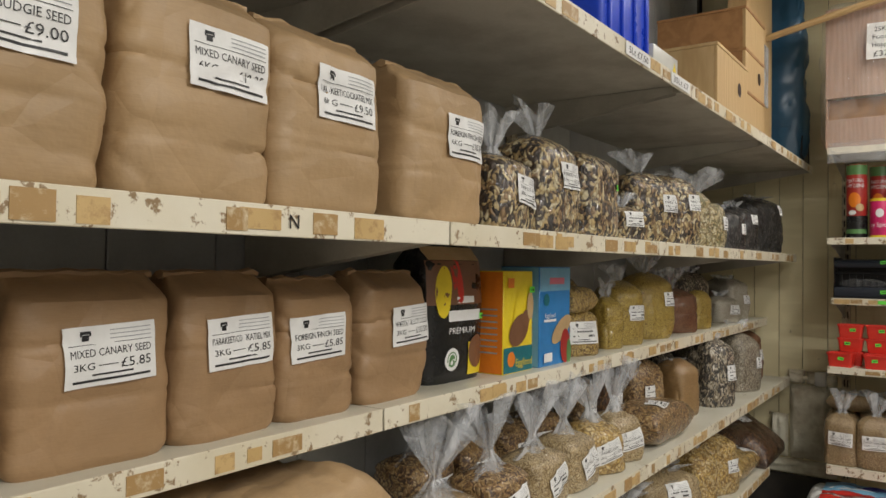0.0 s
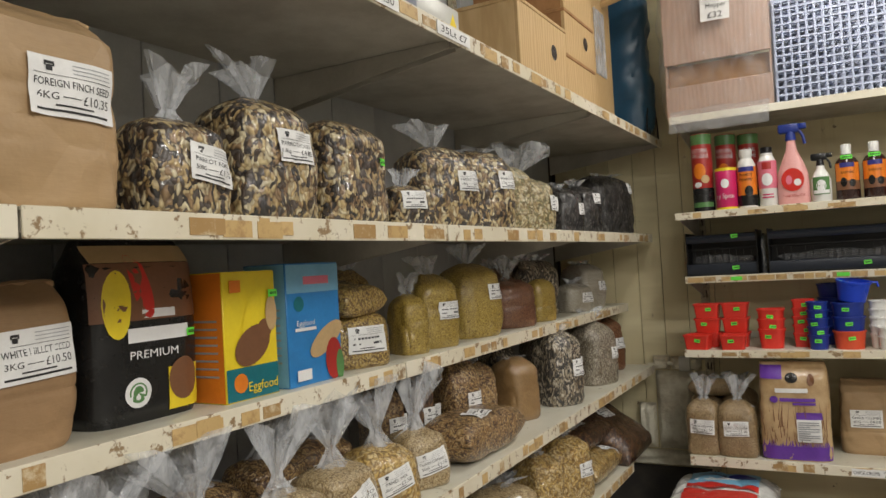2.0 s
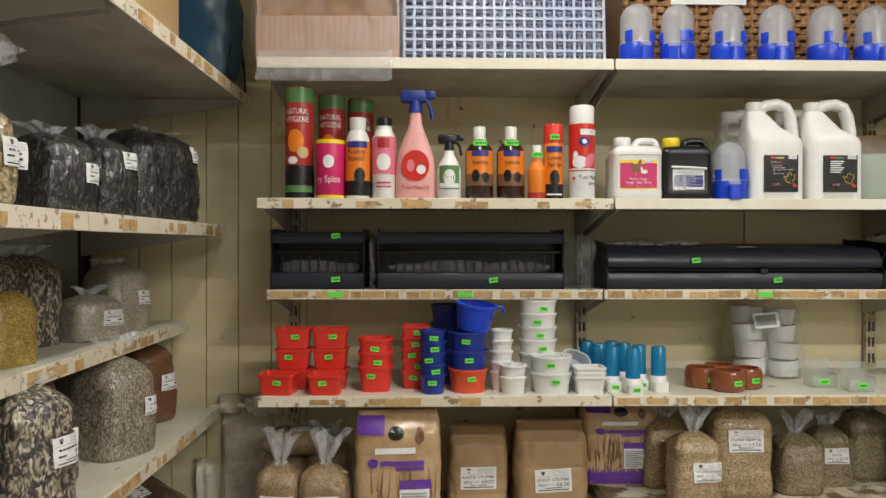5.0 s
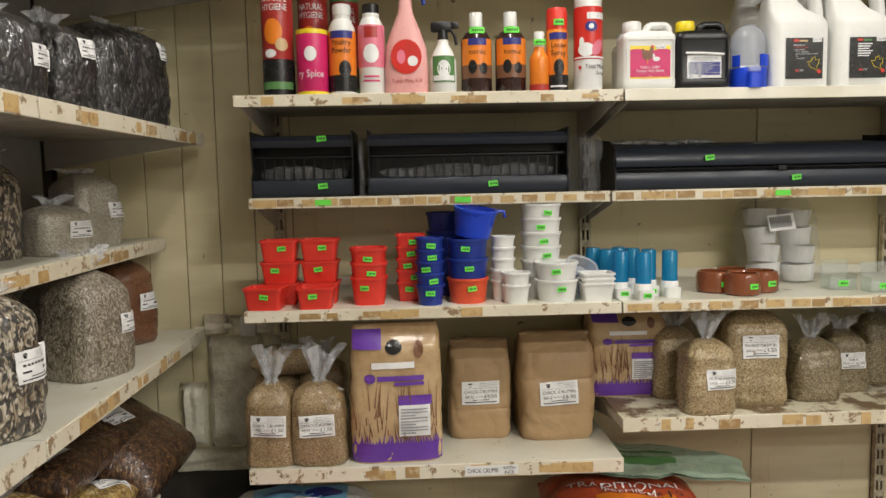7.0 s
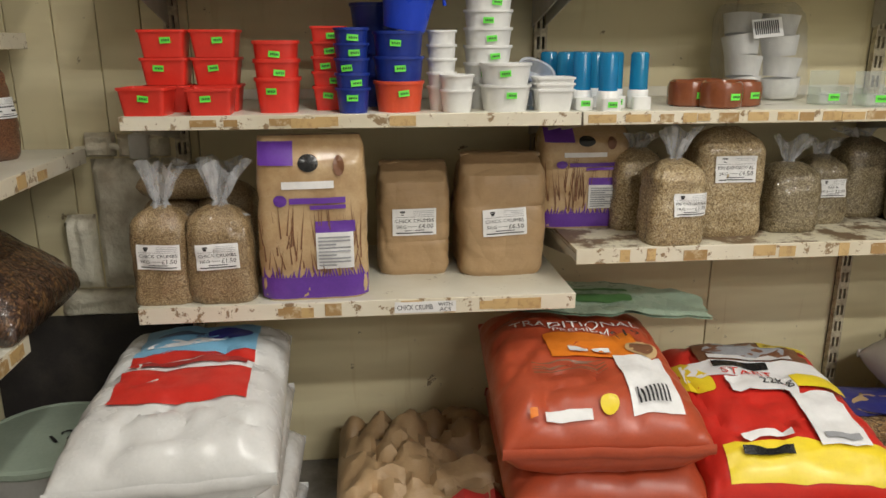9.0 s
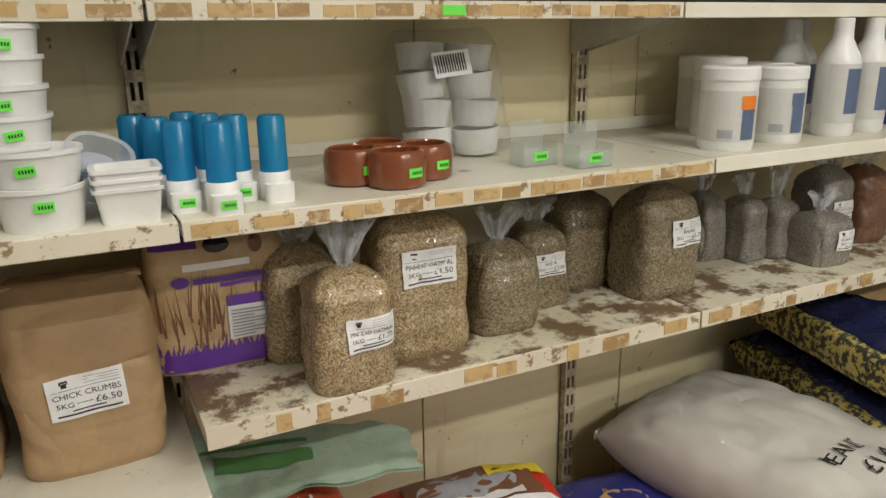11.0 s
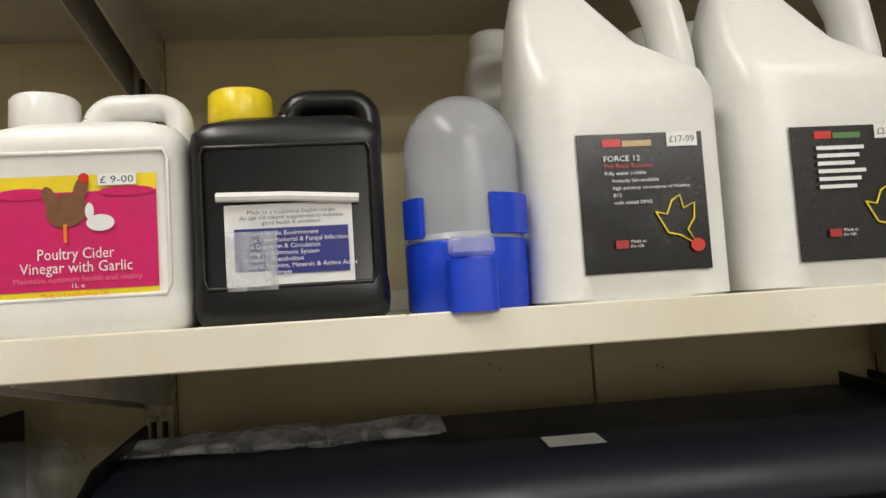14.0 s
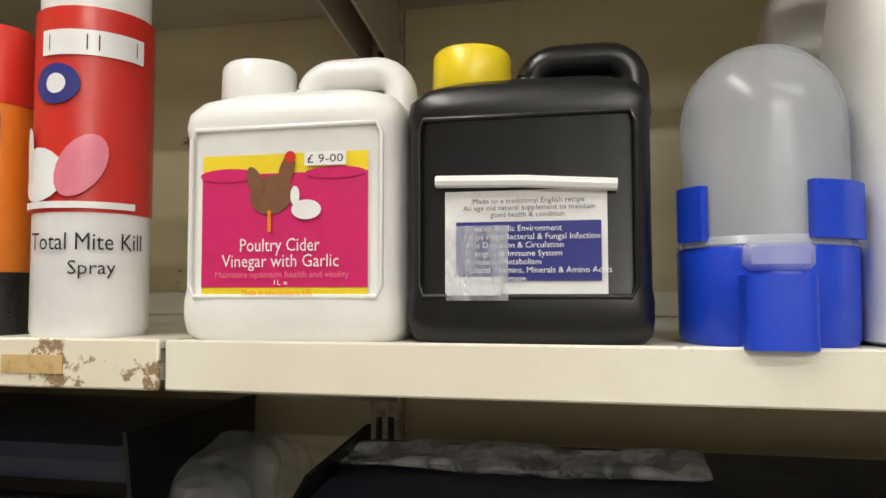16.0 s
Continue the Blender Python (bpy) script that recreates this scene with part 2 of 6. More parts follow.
I_PINK = ink("rose_print", (0.75, 0.20, 0.28))
I_STEEL = ink("slate_print", (0.10, 0.14, 0.23))

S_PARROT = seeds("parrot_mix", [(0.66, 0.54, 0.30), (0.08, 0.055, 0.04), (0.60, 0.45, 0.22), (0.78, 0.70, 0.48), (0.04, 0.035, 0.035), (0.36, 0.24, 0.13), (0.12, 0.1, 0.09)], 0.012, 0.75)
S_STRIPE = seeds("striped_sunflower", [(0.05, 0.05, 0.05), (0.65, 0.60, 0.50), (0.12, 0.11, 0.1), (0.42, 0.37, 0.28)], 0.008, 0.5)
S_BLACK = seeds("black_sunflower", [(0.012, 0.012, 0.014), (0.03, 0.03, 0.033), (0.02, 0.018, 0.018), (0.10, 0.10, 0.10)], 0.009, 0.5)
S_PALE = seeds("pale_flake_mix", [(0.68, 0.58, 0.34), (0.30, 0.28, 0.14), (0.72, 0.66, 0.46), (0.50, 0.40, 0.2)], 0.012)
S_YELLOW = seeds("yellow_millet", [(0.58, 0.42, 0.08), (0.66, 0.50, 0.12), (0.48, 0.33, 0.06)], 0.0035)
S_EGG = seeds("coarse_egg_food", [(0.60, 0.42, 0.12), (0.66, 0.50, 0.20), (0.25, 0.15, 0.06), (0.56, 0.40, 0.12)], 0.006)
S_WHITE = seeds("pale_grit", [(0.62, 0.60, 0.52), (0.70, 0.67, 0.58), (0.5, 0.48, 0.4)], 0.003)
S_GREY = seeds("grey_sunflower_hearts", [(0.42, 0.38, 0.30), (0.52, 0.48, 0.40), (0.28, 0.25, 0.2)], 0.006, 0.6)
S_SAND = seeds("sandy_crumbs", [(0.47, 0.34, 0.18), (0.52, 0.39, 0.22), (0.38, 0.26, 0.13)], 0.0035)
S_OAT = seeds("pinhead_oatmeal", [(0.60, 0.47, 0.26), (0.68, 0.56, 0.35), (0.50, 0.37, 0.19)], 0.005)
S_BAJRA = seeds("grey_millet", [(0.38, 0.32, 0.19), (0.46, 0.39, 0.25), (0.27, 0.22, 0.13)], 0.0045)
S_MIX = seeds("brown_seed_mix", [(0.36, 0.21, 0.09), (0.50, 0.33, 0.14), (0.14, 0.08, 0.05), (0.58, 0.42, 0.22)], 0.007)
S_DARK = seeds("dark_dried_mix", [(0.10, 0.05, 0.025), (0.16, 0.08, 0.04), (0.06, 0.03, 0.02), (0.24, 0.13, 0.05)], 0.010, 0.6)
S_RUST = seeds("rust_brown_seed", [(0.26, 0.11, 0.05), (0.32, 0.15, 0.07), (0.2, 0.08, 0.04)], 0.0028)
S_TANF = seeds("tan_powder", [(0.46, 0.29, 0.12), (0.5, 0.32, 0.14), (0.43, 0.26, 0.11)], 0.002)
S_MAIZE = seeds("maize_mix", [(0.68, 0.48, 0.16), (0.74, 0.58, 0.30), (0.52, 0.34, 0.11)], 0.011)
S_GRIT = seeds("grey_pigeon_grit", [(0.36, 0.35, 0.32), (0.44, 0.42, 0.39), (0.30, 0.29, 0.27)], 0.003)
PLY = wood("pale_plywood", (0.60, 0.42, 0.21), (0.50, 0.33, 0.15))
OAKP = wood("brown_plywood", (0.42, 0.22, 0.09), (0.34, 0.17, 0.065), (1.2, 6, 6))
PINKPLY = wood("pinkish_hardboard", (0.50, 0.34, 0.26), (0.44, 0.29, 0.22))
WICKER = surf("wicker_cane", (0.38, 0.20, 0.08), (0.24, 0.12, 0.045), 40, 0.5, 0.4, 300)
STRAW = surf("straw_sack_print", (0.56, 0.40, 0.22), (0.42, 0.27, 0.13), 12, 0.3, 0.1, 200, coat=0.4)
GLOW = bpy.data.materials.new("tube_glow")
GLOW.use_nodes = True
GLOW.node_tree.nodes["Principled BSDF"].inputs["Emission Color"].default_value = (1, 0.95, 0.85, 1)
GLOW.node_tree.nodes["Principled BSDF"].inputs["Emission Strength"].default_value = 12
WOVEN = surf("woven_sack_fabric", (0.60, 0.58, 0.52), (0.52, 0.50, 0.44), 4, 0.7, 0.5, 500)


# ---- geometry helpers: every shape is (vertices, faces) ----
def join(*shapes):
    V, F = [], []
    for v, f in shapes:
        n = len(V)
        V += list(v)
        F += [tuple(i + n for i in q) for q in f]
    return V, F


def moved(shape, m):
    return [tuple(m @ Vector(v)) for v in shape[0]], shape[1]


def block(x0, y0, z0, x1, y1, z1):
    V = [(x, y, z) for z in (z0, z1) for y in (y0, y1) for x in (x0, x1)]
    return V, [(0, 2, 3, 1), (4, 5, 7, 6), (0, 1, 5, 4), (2, 6, 7, 3), (0, 4, 6, 2), (1, 3, 7, 5)]


def rbox(x0, y0, z0, x1, y1, z1, r=0.003, seg=2):
    bm = bmesh.new()
    V, F = block(x0, y0, z0, x1, y1, z1)
    vs = [bm.verts.new(v) for v in V]
    for f in F:
        bm.faces.new([vs[i] for i in f])
    bmesh.ops.bevel(bm, geom=list(bm.edges), offset=r, segments=seg, affect="EDGES", profile=0.5)
    bm.verts.index_update()
    out = [tuple(v.co) for v in bm.verts], [tuple(v.index for v in f.verts) for f in bm.faces]
    bm.free()
    return out


def skin(rings, closed=True, cap=True):
    n = len(rings[0])
    V = [p for r in rings for p in r]
    F = []
    for k in range(len(rings) - 1):
        for i in range(n if closed else n - 1):
            j = (i + 1) % n
            F.append((k * n + i, k * n + j, (k + 1) * n + j, (k + 1) * n + i))
    if cap:
        F.append(tuple(range(n - 1, -1, -1)))
        F.append(tuple((len(rings) - 1) * n + i for i in range(n)))
    return V, F


def lathe(profile, seg=28, cap=True):
    return skin([[(r * math.cos(2 * math.pi * i / seg), r * math.sin(2 * math.pi * i / seg), z) for i in range(seg)] for r, z in profile], True, cap)


def oval(a, b, n, z, m=32, cx=0.0, cy=0.0):
    out = []
    for i in range(m):
        c, s = math.cos(2 * math.pi * i / m), math.sin(2 * math.pi * i / m)
        out.append((cx + a * math.copysign(abs(c) ** (2 / n), c), cy + b * math.copysign(abs(s) ** (2 / n), s), z))
    return out


def sweep(path, r, seg=10, flat=1.0):
    rings = []
    pts = [Vector(p) for p in path]
    side = None
    for i, p in enumerate(pts):
        d = (pts[min(i + 1, len(pts) - 1)] - pts[max(i - 1, 0)]).normalized()
        u = d.cross(Vector((0, 1, 0)))
        if u.length < 0.01:
            u = d.cross(Vector((1, 0, 0)))
        u.normalize()
        w = d.cross(u)
        rings.append([tuple(p + u * r * math.cos(2 * math.pi * k / seg) + w * r * flat * math.sin(2 * math.pi * k / seg)) for k in range(seg)])
    return skin(rings)


def obj(name, shape, material, parent=None, label="", smooth=True):
    me = bpy.data.meshes.new(name)
    me.from_pydata(shape[0], [], shape[1])
    me.materials.append(material)
    if smooth:
        me.polygons.foreach_set("use_smooth", [True] * len(me.polygons))
        me.set_sharp_from_angle(angle=radians(38))
    me.update()
    ob = new(name, me)
    if parent is not None:
        ob.parent = parent
    if label:
        ob["label"] = label
    return ob


def part(name, shape, material, parent, label="", smooth=True):
    return obj(name, shape, material, parent, label, smooth)


def thing(name, m, label, category, group="", kind=""):
    ob = new(name)
    ob.matrix_world = m
    ob.empty_display_size = 0.05
    return tagged(ob, label, category, group, kind)


def setting(name, shape, material, label="", category="wall", smooth=False):
    return tagged(obj(name, shape, material, smooth=smooth), label, category, kind="structure")


# ---- flat print, wrapped on to a surface by a mapping (x, z) -> place ----
def rect(x0, z0, x1, z1, nx=6, nz=4):
    V = [(x0 + (x1 - x0) * i / nx, z0 + (z1 - z0) * j / nz) for j in range(nz + 1) for i in range(nx + 1)]
    F = [(j * (nx + 1) + i, j * (nx + 1) + i + 1, (j + 1) * (nx + 1) + i + 1, (j + 1) * (nx + 1) + i) for j in range(nz) for i in range(nx)]
    return V, F


def disc(cx, cz, rx, rz=None, seg=20, turn=0.0):
    rz = rz or rx
    V = [(cx, cz)]
    c, s = math.cos(turn), math.sin(turn)
    for k in (0.5, 1.0):
        for i in range(seg):
            a = 2 * math.pi * i / seg
            x, z = rx * k * math.cos(a), rz * k * math.sin(a)
            V.append((cx + x * c - z * s, cz + x * s + z * c))
    F = [(0, 1 + i, 1 + (i + 1) % seg) for i in range(seg)]
    F += [(1 + i, 1 + seg + i, 1 + seg + (i + 1) % seg, 1 + (i + 1) % seg) for i in range(seg)]
    return V, F


FONT_CACHE = {}


def words(text, cx, cz, h, width=0.0, align="C"):
    """Lettering of cap height h, squeezed to width where that is given."""
    if text not in FONT_CACHE:
        cu = bpy.data.curves.new("lettering", "FONT")
        cu.body, cu.resolution_u = text, 2
        ob = bpy.data.objects.new("lettering", cu)
        scene.collection.objects.link(ob)
        bpy.context.view_layer.update()
        me = bpy.data.meshes.new_from_object(ob.evaluated_get(bpy.context.evaluated_depsgraph_get()))
        FONT_CACHE[text] = ([(v.co.x, v.co.y) for v in me.vertices], [tuple(p.vertices) for p in me.polygons])
        bpy.data.meshes.remove(me)
        bpy.data.objects.remove(ob)
        bpy.data.curves.remove(cu)
    V, F = FONT_CACHE[text]
    x0, x1 = min(v[0] for v in V), max(v[0] for v in V)
    k = h / 0.7
    kx = k if not width else width / (x1 - x0)
    o = cx - kx * (x0 + x1) / 2 if align == "C" else cx - kx * x0
    return [(o + kx * x, cz - h / 2 + k * y) for x, y in V], F


def print_on(name, shapes, material, parent, fn, lift, tilt=0.0, cx=0.0, cz=0.0, label=""):
    V, F = join(*shapes) if isinstance(shapes, list) else shapes
    c, s = math.cos(tilt), math.sin(tilt)
    W = []
    for x, z in V:
        x2, z2 = cx + x * c - z * s, cz + x * s + z * c
        W.append(tuple(fn(x2, z2, lift)))
    return part(name, (W, F), material, parent, label)


def flat_front(y):
    return lambda x, z, l: (x, y - l, z)


def round_front(r, cy=0.0):
    return lambda x, z, l: ((r + l) * math.sin(x / r), cy - (r + l) * math.cos(x / r), z)


def top_of(z):
    return lambda x, y, l: (x, y, z + l)


PHONE = join(rect(-0.5, -0.42, 0.5, 0.15, 2, 2), rect(-0.75, 0.22, 0.75, 0.5, 3, 1), rect(-0.8, 0.02, -0.52, 0.34, 1, 1), rect(0.52, 0.02, 0.8, 0.34, 1, 1))


def shop_label(parent, fn, cx, cz, w, lines, tilt=0.0, lift=0.0036, ratio=0.62):
    """The shop's printed white label: telephone mark, rule, name, weight and price."""
    h = w * ratio
    lab = print_on("price_label", rect(-w / 2, -h / 2, w / 2, h / 2, 12, 8), PAPER, parent, fn, lift, tilt, cx, cz, "white printed price label")
    ink_shapes = [([(x * w * 0.07 - w * 0.27, z * w * 0.11 + h * 0.33) for x, z in PHONE[0]], PHONE[1]),
                  rect(-w * 0.45, h * 0.19, w * 0.45, h * 0.2, 10, 1)]
    if lines:
        ink_shapes.append(words(lines[0], 0, h * 0.06, h * 0.13, min(w * 0.88, w * 0.075 * len(lines[0]))))
        if len(lines) > 1:
            ink_shapes.append(words(lines[1], -w * 0.3, -h * 0.16, h * 0.12, w * 0.22))
            ink_shapes.append(rect(-w * 0.15, -h * 0.17, w * 0.06, -h * 0.155, 2, 1))
        if len(lines) > 2:
            ink_shapes.append(words(lines[2], w * 0.26, -h * 0.16, h * 0.16, w * 0.34))
    else:
        ink_shapes += [rect(-w * 0.36 + w * 0.09 * i, h * 0.02, -w * 0.295 + w * 0.09 * i, h * 0.09, 1, 1) for i in range(8)]
        ink_shapes += [rect(-w * 0.4, -h * 0.18, -w * 0.2, -h * 0.12, 2, 1), rect(w * 0.14, -h * 0.19, w * 0.36, -h * 0.1, 2, 1)]
    ink_shapes += [rect(-w * 0.22, -h * 0.325, w * 0.22, -h * 0.295, 6, 1), rect(-w * 0.42, -h * 0.42, w * 0.42, -h * 0.38, 10, 1)]
    print_on("print", ink_shapes, INK, lab, fn, lift + 0.0006, tilt, cx, cz)
    print_on("print", [rect(-w * 0.02, h * (0.26 + 0.07 * i), w * 0.44, h * (0.275 + 0.07 * i), 5, 1) for i in range(3)], GREY_INK, lab, fn, lift + 0.0006, tilt, cx, cz)


def sticker(parent, fn, cx, cz, w=0.022, tilt=0.0, lift=0.0012):
    s = print_on("price_sticker", rect(-w / 2, -w * 0.29, w / 2, w * 0.29, 3, 1), GREEN, parent, fn, lift, tilt, cx, cz, "fluorescent green price sticker")
    print_on("print", [rect(-w * 0.3 + i * w * 0.15, -w * 0.1, -w * 0.21 + i * w * 0.15, w * 0.1, 1, 1) for i in range(5)], INK, s, fn, lift + 0.0004, tilt, cx, cz)


# ---- bags ----
class Bag:
    """A standing bag: width, depth, height; box is how square its plan is."""

    def __init__(self, w, d, h, seed, style, amp=0.004, box=4.0, lean=0.0):
        self.w, self.d, self.h, self.seed, self.style, self.amp, self.box, self.lean = w, d, h, seed, style, amp, box, lean

    def size(self, v):
        if self.style == "paper":
            sw = 1 - 0.06 * max(0, 1 - v / 0.06) ** 2 - 0.025 * v + 0.03 * math.sin(math.pi * v)
            sd = 1 - 0.05 * max(0, 1 - v / 0.06) ** 2 + 0.07 * math.sin(math.pi * v)
            if v > 0.86:
                sd *= 1 - 0.68 * ((v - 0.86) / 0.14) ** 0.9
                sw *= 1 - 0.05 * ((v - 0.86) / 0.14) ** 2
            return self.w / 2 * sw, self.d / 2 * sd
        sw = 1 - 0.05 * max(0, 1 - v / 0.07) ** 2 + 0.02 * math.sin(math.pi * v) - 0.1 * v
        sd = 1 - 0.08 * max(0, 1 - v / 0.07) ** 2 + 0.1 * math.sin(math.pi * v) - 0.12 * v
        if v > 0.76:
            q = (v - 0.76) / 0.24
            sw *= max(0.3, 1 - 0.62 * q ** 2.6)
            sd *= max(0.12, (1 - q ** 1.9) ** 0.7) if q < 1 else 0.12
        return self.w / 2 * sw, self.d / 2 * sd

    def disp(self, x, y, z):
        p = Vector((x, y, z)) + Vector((self.seed * 3.7, self.seed * 1.9, self.seed * 5.3))
        a = noise.noise(p * 11) + 0.5 * noise.noise(p * 27)
        b = 1 - abs(noise.noise(Vector((p.x * 5, p.y * 5, p.z * 16)) + Vector((9, 4, 2))))
        if self.style == "seed":
            g = 1 - abs(noise.noise(Vector((p.x * 22, p.y * 22, p.z * 7)) + Vector((3, 8, 1))))
            return self.amp * (a - 0.6 * b ** 14 - 0.9 * g ** 12)
        fold = 0.0
        for k, f in enumerate((0.3, 0.6)):
            zc = self.h * (f + 0.05 * math.sin(self.seed * 2.3 + k)) + 0.006 * noise.noise(Vector((x * 14, self.seed, k)))
            fold += math.exp(-((z - zc) / 0.0035) ** 2) * max(0.0, 0.55 + noise.noise(Vector((x * 9, self.seed * 1.7, k * 5.0))))
        r = 1 - abs(noise.noise(Vector((p.x * 7 + p.z * 5, p.y * 7, p.z * 8 - p.x * 4)) + Vector((1, 7, 4))))
        top = max(0.0, (z / self.h - 0.72) / 0.28)
        g = 1 - abs(noise.noise(Vector((p.x * 24, p.y * 24, p.z * 6))))
        return self.amp * (1.1 * a - 0.35 * b ** 14 - 0.6 * fold - 0.9 * r ** 10 - 1.4 * top * g ** 5)

    def front(self, x, z, lift):
        v = min(max(z / self.h, 0), 1)
        a, b = self.size(v)
        t = min(abs(x) / a, 0.985)
        y = -b * (1 - t ** self.box) ** (1 / self.box)
        return (x, y - self.disp(x, y, z) - lift + self.lean * v, z)

    def shape(self, k=26, m=44):
        rings = []
        for j in range(k + 1):
            v = j / k
            a, b = self.size(v)
            ring = []
            for x, y, z in oval(a, b, self.box, v * self.h, m):
                d = self.disp(x, y, z)
                nx, ny = (abs(x) / a) ** (self.box - 1) * math.copysign(1, x) / a, (abs(y) / b) ** (self.box - 1) * math.copysign(1, y) / b
                l = math.hypot(nx, ny) or 1
                ring.append((x + d * nx / l, y + d * ny / l + self.lean * v, z))
            rings.append(ring)
        return skin(rings)


BAGS = [0]


def paper_bag(m, w, d, h, lines, label, mat=None, lw=0.095, lz=0.55, lx=0.0, tilt=0.0, group="", lean=0.0):
    BAGS[0] += 1
    bag = Bag(w, d, h, BAGS[0], "paper", 0.005, 5.5, lean)
    t = thing("paper_feed_bag", m, label, "paper bag", group)
    part("body", bag.shape(54, 60), mat or KRAFT, t)
    # folded and rolled top edge
    a, b = bag.size(1.0)
    edge = [(-a + 2 * a * i / 12, -b * 0.6 + lean + 0.004 * noise.noise(Vector((i * 0.7, BAGS[0], 0))), h - 0.004 + 0.006 * noise.noise(Vector((i * 0.5, 3, BAGS[0])))) for i in range(13)]
    part("folded_top", sweep(edge, 0.006, 6, 1.6), mat or KRAFT, t)
    if lw:
        shop_label(t, bag.front, lx, h * lz, lw, lines, tilt)
    return t


def knot_shape(seed, base_r, h, spread, flat=0.55, m=30):
    """The gathered neck of a polythene bag and the frill above its knot."""
    rings = []
    prof = [(base_r, 0), (base_r * 0.55, h * 0.1), (0.012, h * 0.28), (0.010, h * 0.34), (0.016, h * 0.42), (spread * 0.6, h * 0.7), (spread, h)]
    for k, (r, z) in enumerate(prof):
        ring = []
        for i in range(m):
            a = 2 * math.pi * i / m
            f = 1 + (0.35 * math.sin(5 * a + seed) + 0.2 * math.sin(9 * a + seed * 2)) * (0.3 if k < 2 else 1)
            lean = spread * 0.5 * math.sin(seed * 2.1) * (z / h) ** 2
            top = (0.18 * h * math.sin(3 * a + seed) * (k / 6) ** 3) if k > 3 else 0
            ring.append((r * f * math.cos(a) + lean, r * f * flat * math.sin(a), z + top))
        rings.append(ring)
    return skin(rings, True, False)


def seed_bag(m, w, d, h, seedmat, lines, label, lw=0.07, lz=0.5, lx=0.0, tilt=0.0, knot=0.07, group="", lean=0.0, box=3.8, tag=False):
    BAGS[0] += 1
    bag = Bag(w, d, h, BAGS[0], "seed", 0.0055, box, lean)
    t = thing("seed_bag", m, label, "bag of seed", group)
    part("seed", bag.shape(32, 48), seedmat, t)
    if knot:
        k = moved(knot_shape(BAGS[0], w * 0.4, knot, w * (0.45 if knot > 0.1 else 0.3)), pose(0, lean, h * 0.88))
        part("polythene_top", k, FILM, t, "knotted clear polythene top")
    if lw:
        shop_label(t, bag.front, lx, h * lz, lw, lines, tilt)
    if tag:
        sticker(t, bag.front, w * 0.28, h * 0.6, 0.022)
    return t


def pillow(w, l, t, seed, amp=0.006, n=26):
    """A lying sack: returns its shape and the mapping on to its top."""
    def top(x, y, lift=0.0, sign=1):
        u, v = min(1, abs(2 * x / w)), min(1, abs(2 * y / l))
        k = ((1 - u ** 4.6) * (1 - v ** 5.2)) ** 0.44
        p = Vector((x * 8 + seed * 3, y * 8, sign * 2.0))
        c = 1 - abs(noise.noise(Vector((p.x * 1.1 + p.y * 0.7, p.y * 1.6 - p.x * 0.5, seed))))
        wr = amp * (-0.35 * c ** 10 + noise.noise(p) + 0.6 * noise.noise(p * 3) - 1.2 * (1 - abs(noise.noise(p * 1.3 + Vector((4, 4, 4))))) ** 9)
        return (x, y, t / 2 + sign * (t / 2) * k + wr * (0.3 + 0.7 * k) * (1 if sign > 0 else 0.3) + lift)
    V, F = [], []
    for sign in (1, -1):
        o = len(V)
        for j in range(n + 1):
            for i in range(n + 1):
                x = w / 2 * math.sin(math.pi / 2 * (2 * i / n - 1))
                y = l / 2 * math.sin(math.pi / 2 * (2 * j / n - 1))
                V.append(top(x, y, 0.0, sign))
        for j in range(n):
            for i in range(n):
                q = (o + j * (n + 1) + i, o + j * (n + 1) + i + 1, o + (j + 1) * (n + 1) + i + 1, o + (j + 1) * (n + 1) + i)
                F.append(q if sign > 0 else q[::-1])
    return (V, F), top


# ---- the room ----
setting("floor", block(WALL_X - 0.1, SOUTH - 0.1, -0.1, EAST + 0.1, WALL_Y + 0.2, 0), CONC, "dark worn concrete shop floor", "floor")
setting("ceiling", block(WALL_X - 0.1, SOUTH - 0.1, CEIL, EAST + 0.1, WALL_Y + 0.2, CEIL + 0.1), CEILM, "plain off-white shop ceiling", "ceiling")
# South and east walls are unseen; their tone is set for bounce light.
setting("wall_south", block(WALL_X - 0.1, SOUTH - 0.1, 0, EAST + 0.1, SOUTH, CEIL), PLAIN, "unseen plain wall closing the room")
setting("wall_east", block(EAST, SOUTH, 0, EAST + 0.1, WALL_Y, CEIL), PLAIN, "unseen plain wall closing the room")
north = setting("wall_north", block(WALL_X - 0.1, WALL_Y + 0.012, 0, EAST + 0.1, WALL_Y + 0.12, CEIL), NEAR_BLACK, "cream painted boarded wall behind the shelves")
west = setting("wall_west", block(WALL_X - 0.1, SOUTH, 0, WALL_X - 0.012, WALL_Y, CEIL), NEAR_BLACK, "grey painted boarded wall behind the shelves")
for lx, ly, lr, watts in TUBES:
    t = thing("tube_lamp", pose(lx, ly, CEIL - 0.1, 0, 0, lr), "white fluorescent tube fitting on the ceiling", "ceiling light", "ceiling tubes")
    part("casing", rbox(-0.62, -0.05, 0.04, 0.62, 0.05, 0.1, 0.006), P_WHITE, t)
    part("tube", moved(lathe([(0.013, -0.6), (0.013, 0.6)], 12), pose(0, 0, 0.02, 0, 90, 0)), GLOW, t, "glowing white tube")


